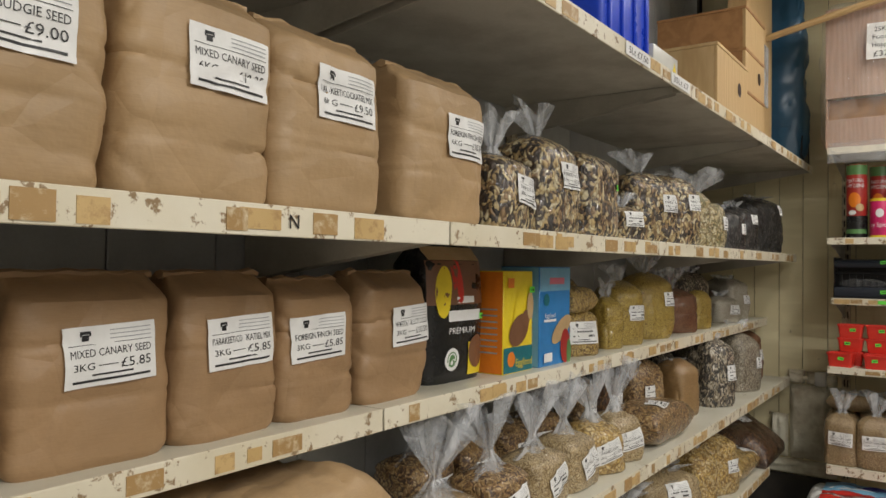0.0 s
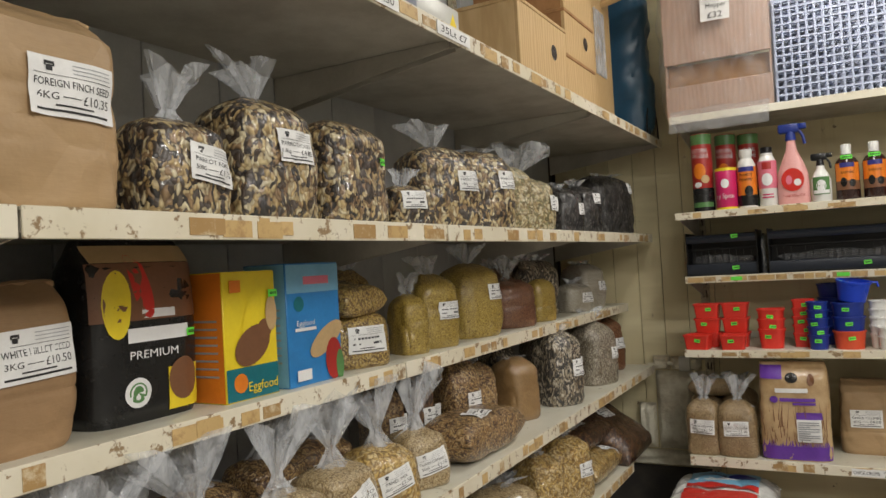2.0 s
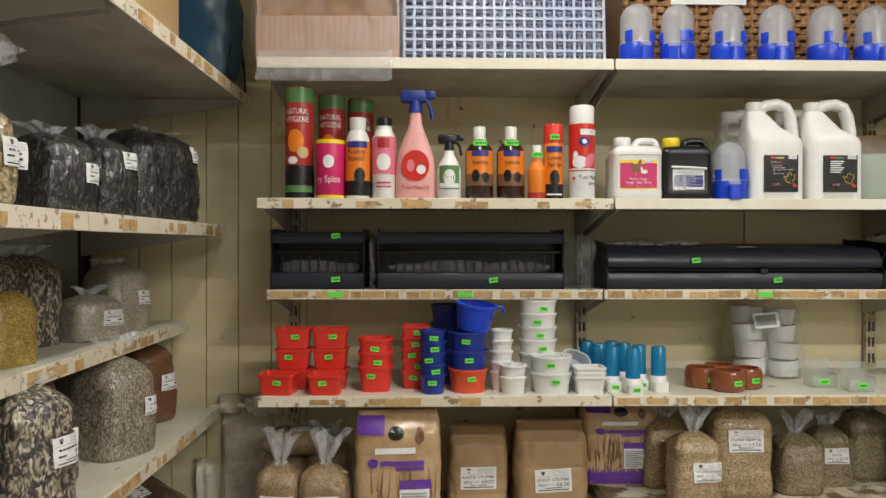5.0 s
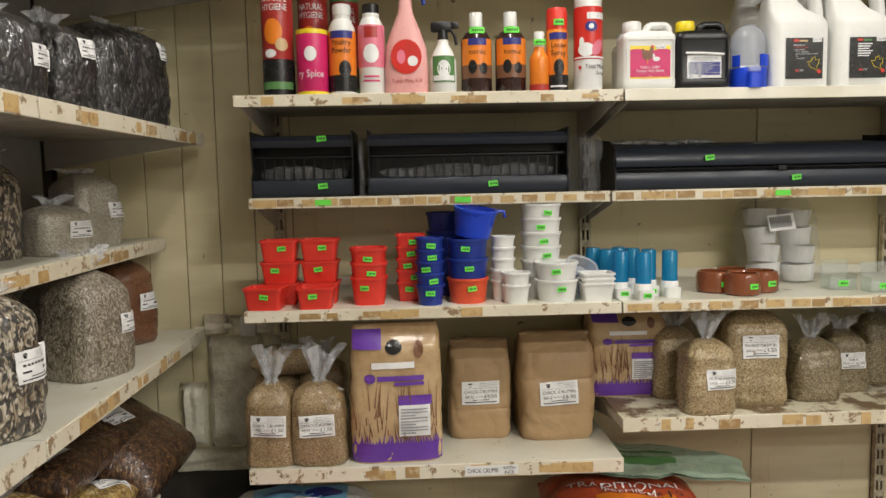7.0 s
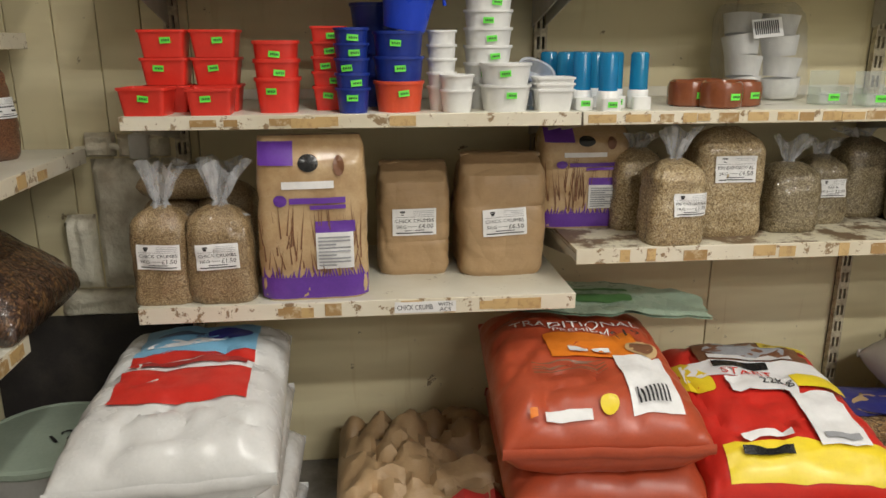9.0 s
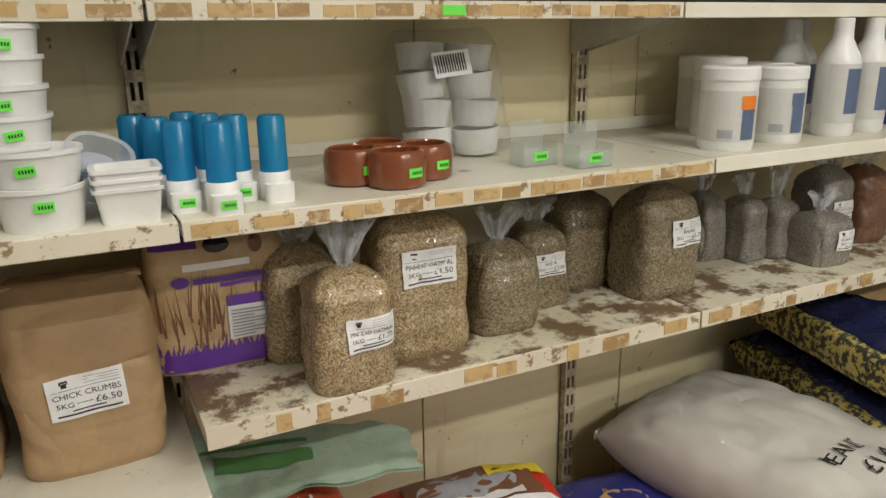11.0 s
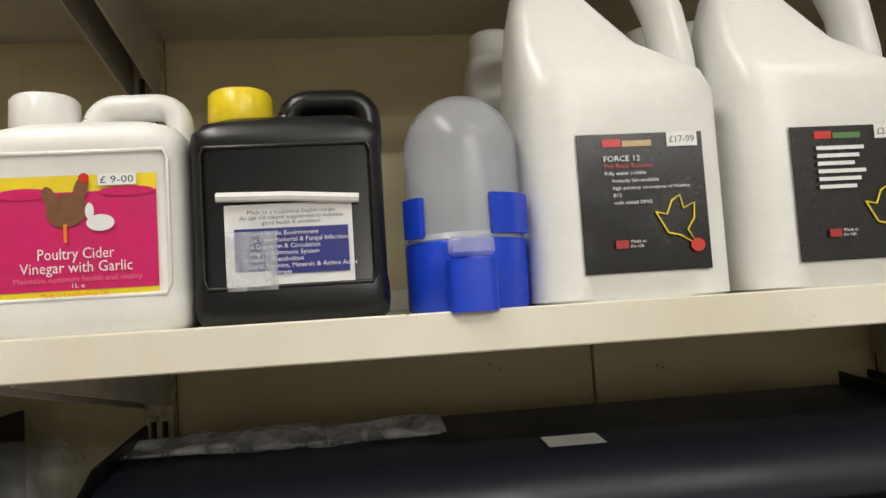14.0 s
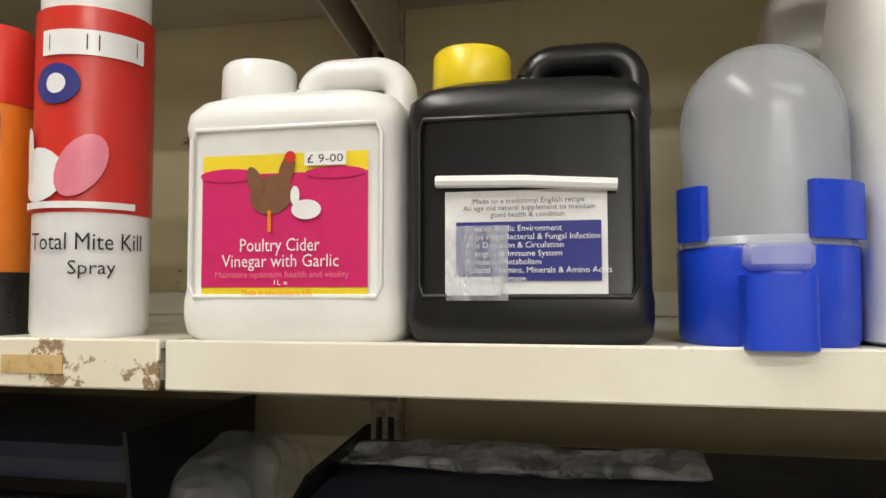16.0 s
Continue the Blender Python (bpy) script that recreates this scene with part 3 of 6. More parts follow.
# ---- shelving ----
def residue(x0, x1, z0, z1, y, count, solid=False, seed=0):
    rng = random.Random(seed)
    out = []
    if solid:
        x = x0 + 0.01
        while x < x1 - 0.03:
            w = rng.uniform(0.025, 0.06)
            out.append(block(x, y - 0.0012, z0 + 0.003 + rng.uniform(0, 0.003), min(x + w, x1 - 0.01), y + 0.001, z1 - 0.003 - rng.uniform(0, 0.003)))
            x += w + rng.choice((0.002, 0.004, 0.02))
    else:
        for _ in range(count):
            x, w = rng.uniform(x0 + 0.01, x1 - 0.08), rng.uniform(0.02, 0.07)
            out.append(block(x, y - 0.001 - 0.0004 * rng.random(), z0 + rng.uniform(0.002, 0.008), x + w, y + 0.001, z1 - rng.uniform(0.002, 0.01)))
    return out


LIP = 0.034


def shelf(x0, x1, depth, m, z, style, seed, group, lip=LIP):
    """A pressed steel shelf; local x along it, front at y 0, back at +depth."""
    t = thing("metal_shelf", m @ pose(x0, 0, z), "cream painted steel shelf with chipped edge and old tape marks", "shelf", group)
    L = x1 - x0 - 0.004
    deck = DECK_DIRTY if "dirty" in style else DECK
    part("deck", block(0, 0.004, -0.004, L, depth, 0), deck, t, smooth=False)
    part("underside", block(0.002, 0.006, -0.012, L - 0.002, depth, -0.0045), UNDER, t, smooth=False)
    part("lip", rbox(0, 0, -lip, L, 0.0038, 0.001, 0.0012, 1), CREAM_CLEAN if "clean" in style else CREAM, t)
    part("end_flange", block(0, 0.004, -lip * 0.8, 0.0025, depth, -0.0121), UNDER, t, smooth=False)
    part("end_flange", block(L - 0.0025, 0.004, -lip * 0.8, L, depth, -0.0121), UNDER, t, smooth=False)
    if lip != LIP:
        part("back_upstand", rbox(0.02, depth - 0.006, 0.0005, L - 0.02, depth - 0.001, 0.026, 0.001, 1), CREAM_CLEAN, t)
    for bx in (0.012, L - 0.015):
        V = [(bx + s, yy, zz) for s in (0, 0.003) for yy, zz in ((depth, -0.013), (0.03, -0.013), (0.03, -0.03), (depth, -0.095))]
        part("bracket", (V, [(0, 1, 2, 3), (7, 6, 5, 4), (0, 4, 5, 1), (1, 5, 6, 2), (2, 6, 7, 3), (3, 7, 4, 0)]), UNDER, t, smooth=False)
    if "tape" in style:
        for i, b in enumerate(residue(0, L, -lip, 0, 0, 0, True, seed)):
            part("tape_patch", b, TAPE if (i * 7 + seed) % 3 == 0 else TAPE_PALE, t, smooth=False)
    elif "clean" not in style:
        for i, b in enumerate(residue(0, L, -lip, 0, 0, 9, False, seed)):
            part("tape_patch", b, TAPE if (i + seed) % 3 == 0 else TAPE_PALE, t, smooth=False)
    return t


LEFT = pose(0, 0, 0, 0, 0, 90)
L4X, L3X, L2X, L1X, L0X = -0.565, -0.63, -0.752, -0.656, -0.653
LZ = {"L4": 1.862, "L3": 1.468, "L2": 1.178, "L1": 0.912, "L0": 0.606}
LF = {"L4": L4X, "L3": L3X, "L2": L2X, "L1": L1X, "L0": L0X}
BAYS = [-0.949, -0.035, 0.879, 1.793, 2.707, 3.63]
for key in LZ:
    for i in range(5):
        y1 = BAYS[i + 1] if not (key == "L0" and i == 4) else 3.2
        # local x runs along world y, local +y runs towards the wall
        shelf(BAYS[i], y1, LF[key] - WALL_X - 0.003, Matrix.Translation((LF[key], 0, 0)) @ LEFT, LZ[key], "plain", int(LZ[key] * 100) + i, "shelves along the west wall")
BX = [-0.455, 0.459, 1.373, 2.287, 3.2]
BSH = {"B5": (3.245, 1.885), "B4": (3.245, 1.528), "B3": (3.36, 1.288), "B2": (3.256, 1.020), "B1": (3.235, 0.637)}
for key, (fy, z) in BSH.items():
    for i in range(4):
        st = "plain"
        if key == "B3":
            st = "tape" if i < 2 else "clean"
        elif key == "B2":
            st = ("plain", "tape", "clean", "clean")[i]
        elif key == "B4":
            st = ("plain", "clean", "tape", "plain")[i]
        elif key == "B5":
            st = "clean"
        zz, ff = z, fy
        if key == "B1" and i > 0:
            zz, ff, st = 0.728, 3.257, "dirty"
        shelf(BX[i], BX[i + 1], WALL_Y - ff - 0.003, pose(0, ff, 0), zz, st, int(z * 100) + i, "shelves along the north wall", 0.034 if key == "B1" else 0.0265)


def upright(m, h=2.35):
    t = thing("slotted_upright", m, "cream slotted steel shelf upright on the wall", "shelf upright", "uprights")
    rails = [block(x, 0, 0, x + 0.006, 0.018, h) for x in (-0.016, -0.003, 0.010)]
    rungs = [block(x, 0, k * 0.05, x + 0.007, 0.003, k * 0.05 + 0.02) for k in range(int(h / 0.05)) for x in (-0.010, 0.003)]
    part("post", join(*rails, *rungs), STEEL, t, smooth=False)
    # Near-black strip paints in the shade seen through the slots.
    part("backing", block(-0.016, 0.0185, 0, 0.016, 0.021, h), NEAR_BLACK, t, smooth=False)


for x in BX[:4]:
    upright(pose(x + 0.001 + (0.018 if x < 0 else 0), WALL_Y - 0.024, 0.02))
for y in BAYS[1:5]:
    upright(Matrix.Translation((WALL_X + 0.024, y, 0.02)) @ LEFT)

# lettered tickets on the shelf edges
t = thing("shelf_ticket", pose(0.12, 3.2345, 0.62), "handwritten shelf ticket taped to the shelf edge", "price ticket")
part("card", block(-0.055, -0.001, -0.012, 0.075, 0, 0.012), PAPER, t, smooth=False)
print_on("print", [words("CHICK CRUMB", -0.012, 0, 0.011, 0.075), words("WITH", 0.052, 0.005, 0.008, 0.03), words("ACS", 0.052, -0.006, 0.008, 0.024)], INK, t, flat_front(-0.001), 0.0006)
for yy, txt in ((1.46, "5Lt £7.50"), (1.74, "35Lt £7")):
    t = thing("shelf_ticket", Matrix.Translation((L4X + 0.0015, yy, 1.845)) @ LEFT, "handwritten price ticket taped to the shelf edge", "price ticket")
    part("card", block(-0.07, -0.001, -0.013, 0.07, 0, 0.013), PAPER, t, smooth=False)
    print_on("print", [words(txt, 0, 0, 0.014, 0.11)], INK, t, flat_front(-0.001), 0.0006)
t = thing("shelf_mark", Matrix.Translation((L3X + 0.001, 0.565, 1.452)) @ LEFT, "hand drawn letter mark on the shelf edge", "mark")
print_on("print", words("N", 0, 0, 0.016), INK, t, flat_front(0), 0.0006)


# ---- left shelves ----
def at_left(key, y, depth, back=0.0, rz=None):
    """Pose of a thing facing the aisle on a west shelf, its front set back from the lip."""
    turn = (-26 if y > 1.6 else 0) if rz is None else rz
    return Matrix.Translation((LF[key] - 0.035 - back - depth / 2, y, LZ[key])) @ LEFT @ pose(0, 0, 0, 0, 0, turn)


KB = "brown kraft paper seed bag with white label"
for y, w, h, lx, ln in ((0.295, 0.195, 0.235, 0.0, ("MIXED BUDGIE SEED", "6KG", "£9.00")), (0.496, 0.198, 0.245, 0.024, ("MIXED CANARY SEED", "6KG", "£10.35")), (0.69, 0.2, 0.243, 0.016, ("PARAKEET/COCKATIEL MIX", "6KG", "£9.50")), (0.95, 0.22, 0.243, 0.036, ("FOREIGN FINCH SEED", "6KG", "£10.35"))):
    paper_bag(at_left("L3", y - 0.022, 0.15), w, 0.15, h, ln, KB + " on the shelf", lw=0.108, lz=0.57 if y > 0.9 else 0.62, lx=lx, tilt=-0.01, group="large paper seed bags")
for y, w, h, lx, ln in ((0.25, 0.17, 0.2, 0.0, ("MIXED BUDGIE SEED", "3KG", "£4.95")), (0.458, 0.19, 0.215, 0.008, ("MIXED CANARY SEED", "3KG", "£5.85")), (0.638, 0.165, 0.215, 0.008, ("PARAKEET/COCKATIEL MIX", "3KG", "£5.85")), (0.802, 0.155, 0.205, -0.012, ("FOREIGN FINCH SEED", "3KG", "£5.85")), (0.985, 0.18, 0.215, 0.026, ("WHITE MILLET SEED", "3KG", "£10.50"))):
    paper_bag(at_left("L2", y - 0.026, 0.13), w, 0.13, h, ln, KB + " on the shelf", KRAFT2, lw=0.106, lz=0.58, lx=lx, tilt=0.05, group="small paper seed bags")

SB = "clear polythene bag of %s tied at the top"
P = SB % "mixed parrot seed"
for key, y, w, d, h, mt, ln, lb, kw in (
    ("L3", 1.155, 0.15, 0.13, 0.145, S_PARROT, ("PARROT FOOD", "500G", "£1.75"), P, dict(knot=0.09, lw=0.085, tilt=-0.12, lx=0.02)),
    ("L3", 1.345, 0.19, 0.15, 0.205, S_PARROT, ("PARROT FOOD", "1.5kg", "£4.85"), P, dict(knot=0.08, lw=0.085, lz=0.58, lx=0.01)),
    ("L3", 1.56, 0.19, 0.15, 0.2, S_PARROT, (), P, dict(knot=0, lw=0, tag=True)),
    ("L3", 1.75, 0.10, 0.1, 0.09, S_PARROT, (), "small " + P, dict(knot=0.04, lw=0.06, lz=0.6)),
    ("L3", 1.94, 0.19, 0.15, 0.195, S_PARROT, ("PARROT FOOD", "1.5kg", "£4.85"), P, dict(knot=0.07, lz=0.55, lx=0.05, lw=0.075)),
    ("L3", 2.165, 0.18, 0.15, 0.21, S_PARROT, ("PARROT FOOD", "1.5kg", "£4.85"), P, dict(knot=0.03, lz=0.6, lx=0.05, lw=0.075)),
    ("L2", 3.06, 0.17, 0.13, 0.19, S_STRIPE, (), SB % "striped sunflower seed", dict(knot=0.04, lw=0)),
    ("L2", 2.68, 0.15, 0.13, 0.17, S_RUST, (), SB % "rust-brown seed", dict(knot=0.05, lw=0)),
    ("L3", 2.33, 0.16, 0.15, 0.17, S_PALE, (), SB % "pale flaked seed mix", dict(knot=0.04, lw=0)),
    ("L3", 2.47, 0.24, 0.17, 0.15, S_PALE, (), SB % "pale flaked seed mix", dict(knot=0.11, lx=0.08)),
    ("L3", 2.78, 0.17, 0.15, 0.14, S_BLACK, (), SB % "black seed", dict(knot=0.03, lx=0.05, lw=0.06)),
    ("L3", 3.0, 0.15, 0.17, 0.16, S_BLACK, (), SB % "black seed", dict(knot=0.04, lx=0.03, lw=0.06, lz=0.7)),
    ("L3", 3.33, 0.32, 0.2, 0.22, S_BLACK, (), "large " + SB % "black sunflower seed", dict(knot=0.03, lx=0.1, lz=0.75)),
    ("L2", 1.735, 0.14, 0.12, 0.12, S_EGG, (), SB % "coarse yellow egg food", dict(knot=0, lw=0.09)),
    ("L2", 1.83, 0.13, 0.11, 0.19, S_EGG, (), SB % "coarse yellow egg food", dict(knot=0.05, lz=0.7)),
    ("L2", 1.945, 0.1, 0.1, 0.13, S_YELLOW, (), SB % "yellow millet", dict(knot=0.06, lw=0)),
    ("L2", 2.075, 0.16, 0.13, 0.17, S_YELLOW, (), SB % "yellow millet", dict(knot=0.06, lx=0.02)),
    ("L2", 2.32, 0.21, 0.15, 0.19, S_YELLOW, (), SB % "yellow millet", dict(knot=0.07, lx=0.05, lz=0.6)),
    ("L2", 2.585, 0.2, 0.15, 0.14, S_RUST, (), SB % "rust-brown seed", dict(knot=0.08, lw=0)),
    ("L2", 2.79, 0.13, 0.08, 0.13, S_YELLOW, (), "gold and yellow seed packet", dict(knot=0, lw=0)),
    ("L2", 2.94, 0.18, 0.14, 0.19, S_STRIPE, (), SB % "striped sunflower seed", dict(knot=0.04, lx=-0.04)),
    ("L2", 3.18, 0.17, 0.13, 0.10, S_WHITE, (), SB % "pale grit", dict(knot=0.03, lx=0.02, lw=0.06)),
    ("L2", 3.36, 0.18, 0.14, 0.165, S_WHITE, (), SB % "pale grit", dict(knot=0.03, lx=0.04, lw=0.06)),
    ("L2", 3.53, 0.16, 0.13, 0.165, S_WHITE, (), SB % "pale grit", dict(knot=0.03, lx=0.02, lw=0.05)),
):
    if y > 2.25 or (key == "L2" and y > 1.8):
        w, h = w * 0.8, h * 1.1
    seed_bag(at_left(key, y, d, 0.09 if (key == "L2" and y in (1.83, 2.94, 3.06, 2.68, 3.53)) else 0), w, d, h, mt, ln, lb, group="seed bags on the west shelves", **kw)

# the second bag lying on the small egg food bag
(sh, top) = pillow(0.15, 0.12, 0.07, 21, 0.004)
t = thing("seed_bag", Matrix.Translation((L2X - 0.1, 1.71, LZ["L2"] + 0.112)) @ LEFT @ pose(0, 0, 0, 8, 0, 0), "clear bag of yellow egg food lying on another bag", "bag of seed")
part("seed", sh, S_EGG, t)

CB = SB % "small seed"
for i, (y, back, w, h, mt, ln, tl) in enumerate((
    (1.02, 0.0, 0.17, 0.10, S_SAND, (), 0.0), (1.2, 0.0, 0.17, 0.11, S_MIX, (), 0.2), (1.16, 0.15, 0.16, 0.12, S_MIX, (), 0.0),
    (1.37, 0.0, 0.16, 0.11, S_OAT, (), 0.35), (1.33, 0.15, 0.16, 0.12, S_MIX, (), 0.0), (1.52, 0.0, 0.15, 0.12, S_OAT, ("FOREIGN FINCH", "500G", "£1.20"), 0.3),
    (1.5, 0.15, 0.16, 0.13, S_MIX, (), 0.0), (1.67, 0.0, 0.14, 0.12, S_MAIZE, ("PANEL MIX", "500G", "£1.50"), 0.25), (1.66, 0.15, 0.15, 0.13, S_MIX, (), 0.0),
    (1.815, 0.0, 0.12, 0.12, S_OAT, ("PLAIN CANARY", "500G", "£1.30"), 0.15))):
    seed_bag(at_left("L1", y, 0.13, back), w, 0.13, h, mt, ln, CB, lw=0.075, lz=0.48, tilt=tl, knot=0.13, group="tied bags on the lower west shelf")
for y, w, d, h, mt, back, lb, kw in (
    (1.93, 0.12, 0.12, 0.17, S_MIX, 0.17, "brown seed mix", dict(lx=0.02, knot=0.03)),
    (2.03, 0.12, 0.12, 0.18, S_DARK, 0.14, "dark seed mix", dict(lx=0.03, knot=0.03)),
    (2.19, 0.16, 0.13, 0.2, S_MIX, 0.10, "brown seed mix", dict(lx=0.03, knot=0.04)),
    (2.34, 0.14, 0.12, 0.17, S_MIX, 0.12, "brown seed mix", dict(lw=0, knot=0.03)),
    (2.49, 0.16, 0.14, 0.165, S_TANF, 0.05, "fine tan meal", dict(lw=0, knot=0.02)),
    (2.74, 0.19, 0.15, 0.215, S_STRIPE, 0.0, "striped sunflower seed", dict(lx=0.04, lw=0.085, knot=0.04)),
    (2.88, 0.13, 0.13, 0.2, S_GREY, 0.13, "grey seed", dict(lx=0.02, knot=0.03)),
    (3.14, 0.21, 0.16, 0.205, S_GREY, 0.0, "grey sunflower hearts", dict(lx=0.05, knot=0.07)),
    (3.02, 0.15, 0.12, 0.2, S_GREY, 0.17, "grey seed", dict(lw=0, knot=0.03)),
    (2.62, 0.15, 0.12, 0.19, S_STRIPE, 0.17, "striped seed", dict(lw=0, knot=0.04)),
    (3.28, 0.15, 0.12, 0.17, S_WHITE, 0.17, "pale grit", dict(lw=0, knot=0.03)),
    (3.34, 0.13, 0.13, 0.15, S_TANF, 0.1, "fine tan meal", dict(lx=0.0, knot=0.0)),
    (3.47, 0.2, 0.17, 0.2, S_RUST, 0.06, "rust-brown seed", dict(lx=0.03, knot=0.02)),
):
    if y > 1.9:
        w, h = w * 0.76, h * 1.12
    seed_bag(at_left("L1", y, d, back), w, d, h, mt, (), SB % lb, group="seed bags on the lower west shelves", **kw)


def lying_bag(m, w, l, t_, mt, label, lw=0.08, lx=0.0, ly=0.0, tilt=0.0, lines=()):
    BAGS[0] += 1
    sh, top = pillow(w, l, t_, BAGS[0], 0.006)
    t = thing("lying_seed_bag", m, label, "bag of seed")
    part("seed", sh, mt, t)
    if lw:
        shop_label(t, top, lx, ly, lw, lines, tilt, 0.003)
    return t


lying_bag(Matrix.Translation((L1X - 0.10, 2.09, LZ["L1"])) @ LEFT, 0.33, 0.16, 0.105, S_MIX, "clear bag of brown seed mix lying on the shelf", 0.09, -0.03, -0.03, 0.15)
for y, z0 in ((0.36, 0), (0.68, 0.0), (0.66, 0.09)):
    BAGS[0] += 1
    sh, top = pillow(0.32, 0.24, 0.115, BAGS[0], 0.012)
    t = thing("lying_paper_bag", Matrix.Translation((L1X - 0.14, y, LZ["L1"] + z0)) @ LEFT @ pose(0, 0, 0, 0, 0, 6), "brown kraft paper bag lying flat on the shelf", "paper bag")
    part("body", sh, KRAFT, t)
for y, w, d, h, mt, kw in ((2.2, 0.26, 0.15, 0.19, S_OAT, dict(lw=0.09, lz=0.72, knot=0.03)), (2.5, 0.13, 0.13, 0.2, S_MAIZE, dict(lw=0, knot=0.03)), (2.72, 0.19, 0.14, 0.2, S_MAIZE, dict(lx=0.04, knot=0.06)), (1.9, 0.2, 0.14, 0.17, S_MIX, dict(knot=0.05)), (3.1, 0.2, 0.2, 0.2, S_DARK, dict(lx=0.05, knot=0.0, lw=0.0))):
    seed_bag(at_left("L0", y, d, 0.14 if h == 0.2 and d == 0.2 else 0), w, d, h, mt, (), SB % "coarse seed", group="seed bags on the bottom west shelf", **kw)
lying_bag(Matrix.Translation((L0X - 0.12, 2.97, LZ["L0"])) @ LEFT, 0.3, 0.2, 0.09, S_MAIZE, "clear bag of maize lying on the bottom shelf", 0.07, 0.1, -0.06, -0.7)
lying_bag(Matrix.Translation((L0X - 0.2, 3.04, LZ["L0"] + 0.088)) @ LEFT, 0.28, 0.26, 0.09, S_DARK, "clear bag of dark dried feed lying on other bags", 0.08, -0.05, -0.05, -0.2)
lying_bag(Matrix.Translation((L0X - 0.17, 3.3, LZ["L0"] + 0.03)) @ LEFT @ pose(0, 0, 0, 30, 0, 0), 0.34, 0.32, 0.14, S_DARK, "large clear bag of dark dried feed", 0.09, -0.02, 0.03, -0.2)


def carton(m, w, d, h, front, side, label, art):
    t = thing("feed_carton", m, label, "cardboard box")
    part("box", rbox(-w / 2, -d / 2, 0, w / 2, d / 2, h, 0.0015, 1), front, t)
    f, s = flat_front(-d / 2), (lambda x, z, l: (-w / 2 - l, -x, z))
    print_on("side_panel", rect(-d / 2 + 0.002, 0.002, d / 2 - 0.002, h - 0.002, 1, 1), side, t, s, 0.0008)
    print_on("print", [rect(-d * 0.35, h * (0.2 + 0.06 * i), d * 0.35, h * (0.215 + 0.06 * i), 1, 1) for i in range(8)], GREY_INK, t, s, 0.0014)
    for i, (shp, mt) in enumerate(art):
        print_on("print", shp, mt, t, f, 0.0008 + 0.0004 * i)
    return t


carton(at_left("L2", 1.362, 0.09, 0.0), 0.125, 0.09, 0.215, I_YEL, I_ORANGE, "yellow egg food carton standing on the shelf",
       [(rect(-0.061, 0.002, 0.061, 0.055), I_TEAL), (disc(-0.03, 0.03, 0.016), I_ORANGE), (disc(0.0, 0.12, 0.022, 0.055, turn=-0.2), I_YEL), (disc(0.01, 0.16, 0.016), I_YEL),
        (disc(0.0, 0.09, 0.045, 0.03, turn=0.5), I_BROWN), (disc(0.03, 0.115, 0.017), I_BROWN), (disc(0.047, 0.14, 0.014, 0.03), I_TAN), (words("Eggfood", 0.02, 0.022, 0.016, 0.07), I_YEL), (rect(-0.05, 0.18, -0.025, 0.2), I_ORANGE)])
carton(at_left("L2", 1.525, 0.09, 0.0), 0.155, 0.1, 0.225, I_BLUE, I_SKY, "blue egg food carton standing on the shelf",
       [(rect(-0.076, 0.17, 0.076, 0.222), I_SKY), (rect(-0.03, 0.185, 0.045, 0.2), I_PINK), (disc(-0.045, 0.15, 0.014), I_TEAL), (disc(0.03, 0.08, 0.055, 0.022, turn=0.5), I_TAN), (disc(0.05, 0.04, 0.025, 0.04), I_DKRED), (disc(0.068, 0.025, 0.012, 0.03), I_GREEN),
        ([rect(-0.06, 0.10 + 0.014 * i, 0.0, 0.106 + 0.014 * i, 2, 1) for i in range(3)][0], I_WHITE), (words("Eggfood", -0.03, 0.115, 0.01, 0.05), I_WHITE), (rect(-0.06, 0.01, -0.02, 0.03), I_WHITE)])
sticker(bpy.data.objects["feed_carton"], flat_front(-0.045), 0.05, 0.175, 0.022, lift=0.006)

# printed bag with a black front
bag = Bag(0.2, 0.11, 0.27, 90, "paper", 0.0025, 4.0)
t = thing("printed_seed_bag", at_left("L2", 1.185, 0.11, 0.03), "black printed bird seed bag with a red and yellow picture", "seed bag")
part("body", bag.shape(), I_BLACK, t)
for shp, mt in ((rect(-0.095, 0.15, 0.095, 0.235, 12, 6), I_BROWN), (disc(-0.06, 0.175, 0.022, 0.05), I_YEL), (disc(-0.02, 0.2, 0.016, 0.05, turn=0.3), I_RED), (disc(0.05, 0.19, 0.03, 0.02), I_BLACK), (rect(-0.09, 0.236, 0.09, 0.262, 10, 3), I_TAN),
                (rect(-0.02, 0.153, 0.04, 0.166), I_WHITE), (words("PREMIUM", 0.0, 0.1, 0.012, 0.085), I_WHITE), (rect(-0.045, 0.118, 0.065, 0.139, 10, 2), I_WHITE), (disc(-0.03, 0.045, 0.022), I_WHITE), (disc(-0.03, 0.045, 0.015), I_GREEN),
                (rect(0.025, 0.01, 0.09, 0.075), I_YEL), (disc(0.055, 0.055, 0.03, 0.033), I_BROWN)):
    print_on("print", shp, mt, t, bag.front, 0.0015 + random.Random(str(shp[0][0])).uniform(0, 0.001))
sticker(t, bag.front, 0.07, 0.125, 0.02, lift=0.004)

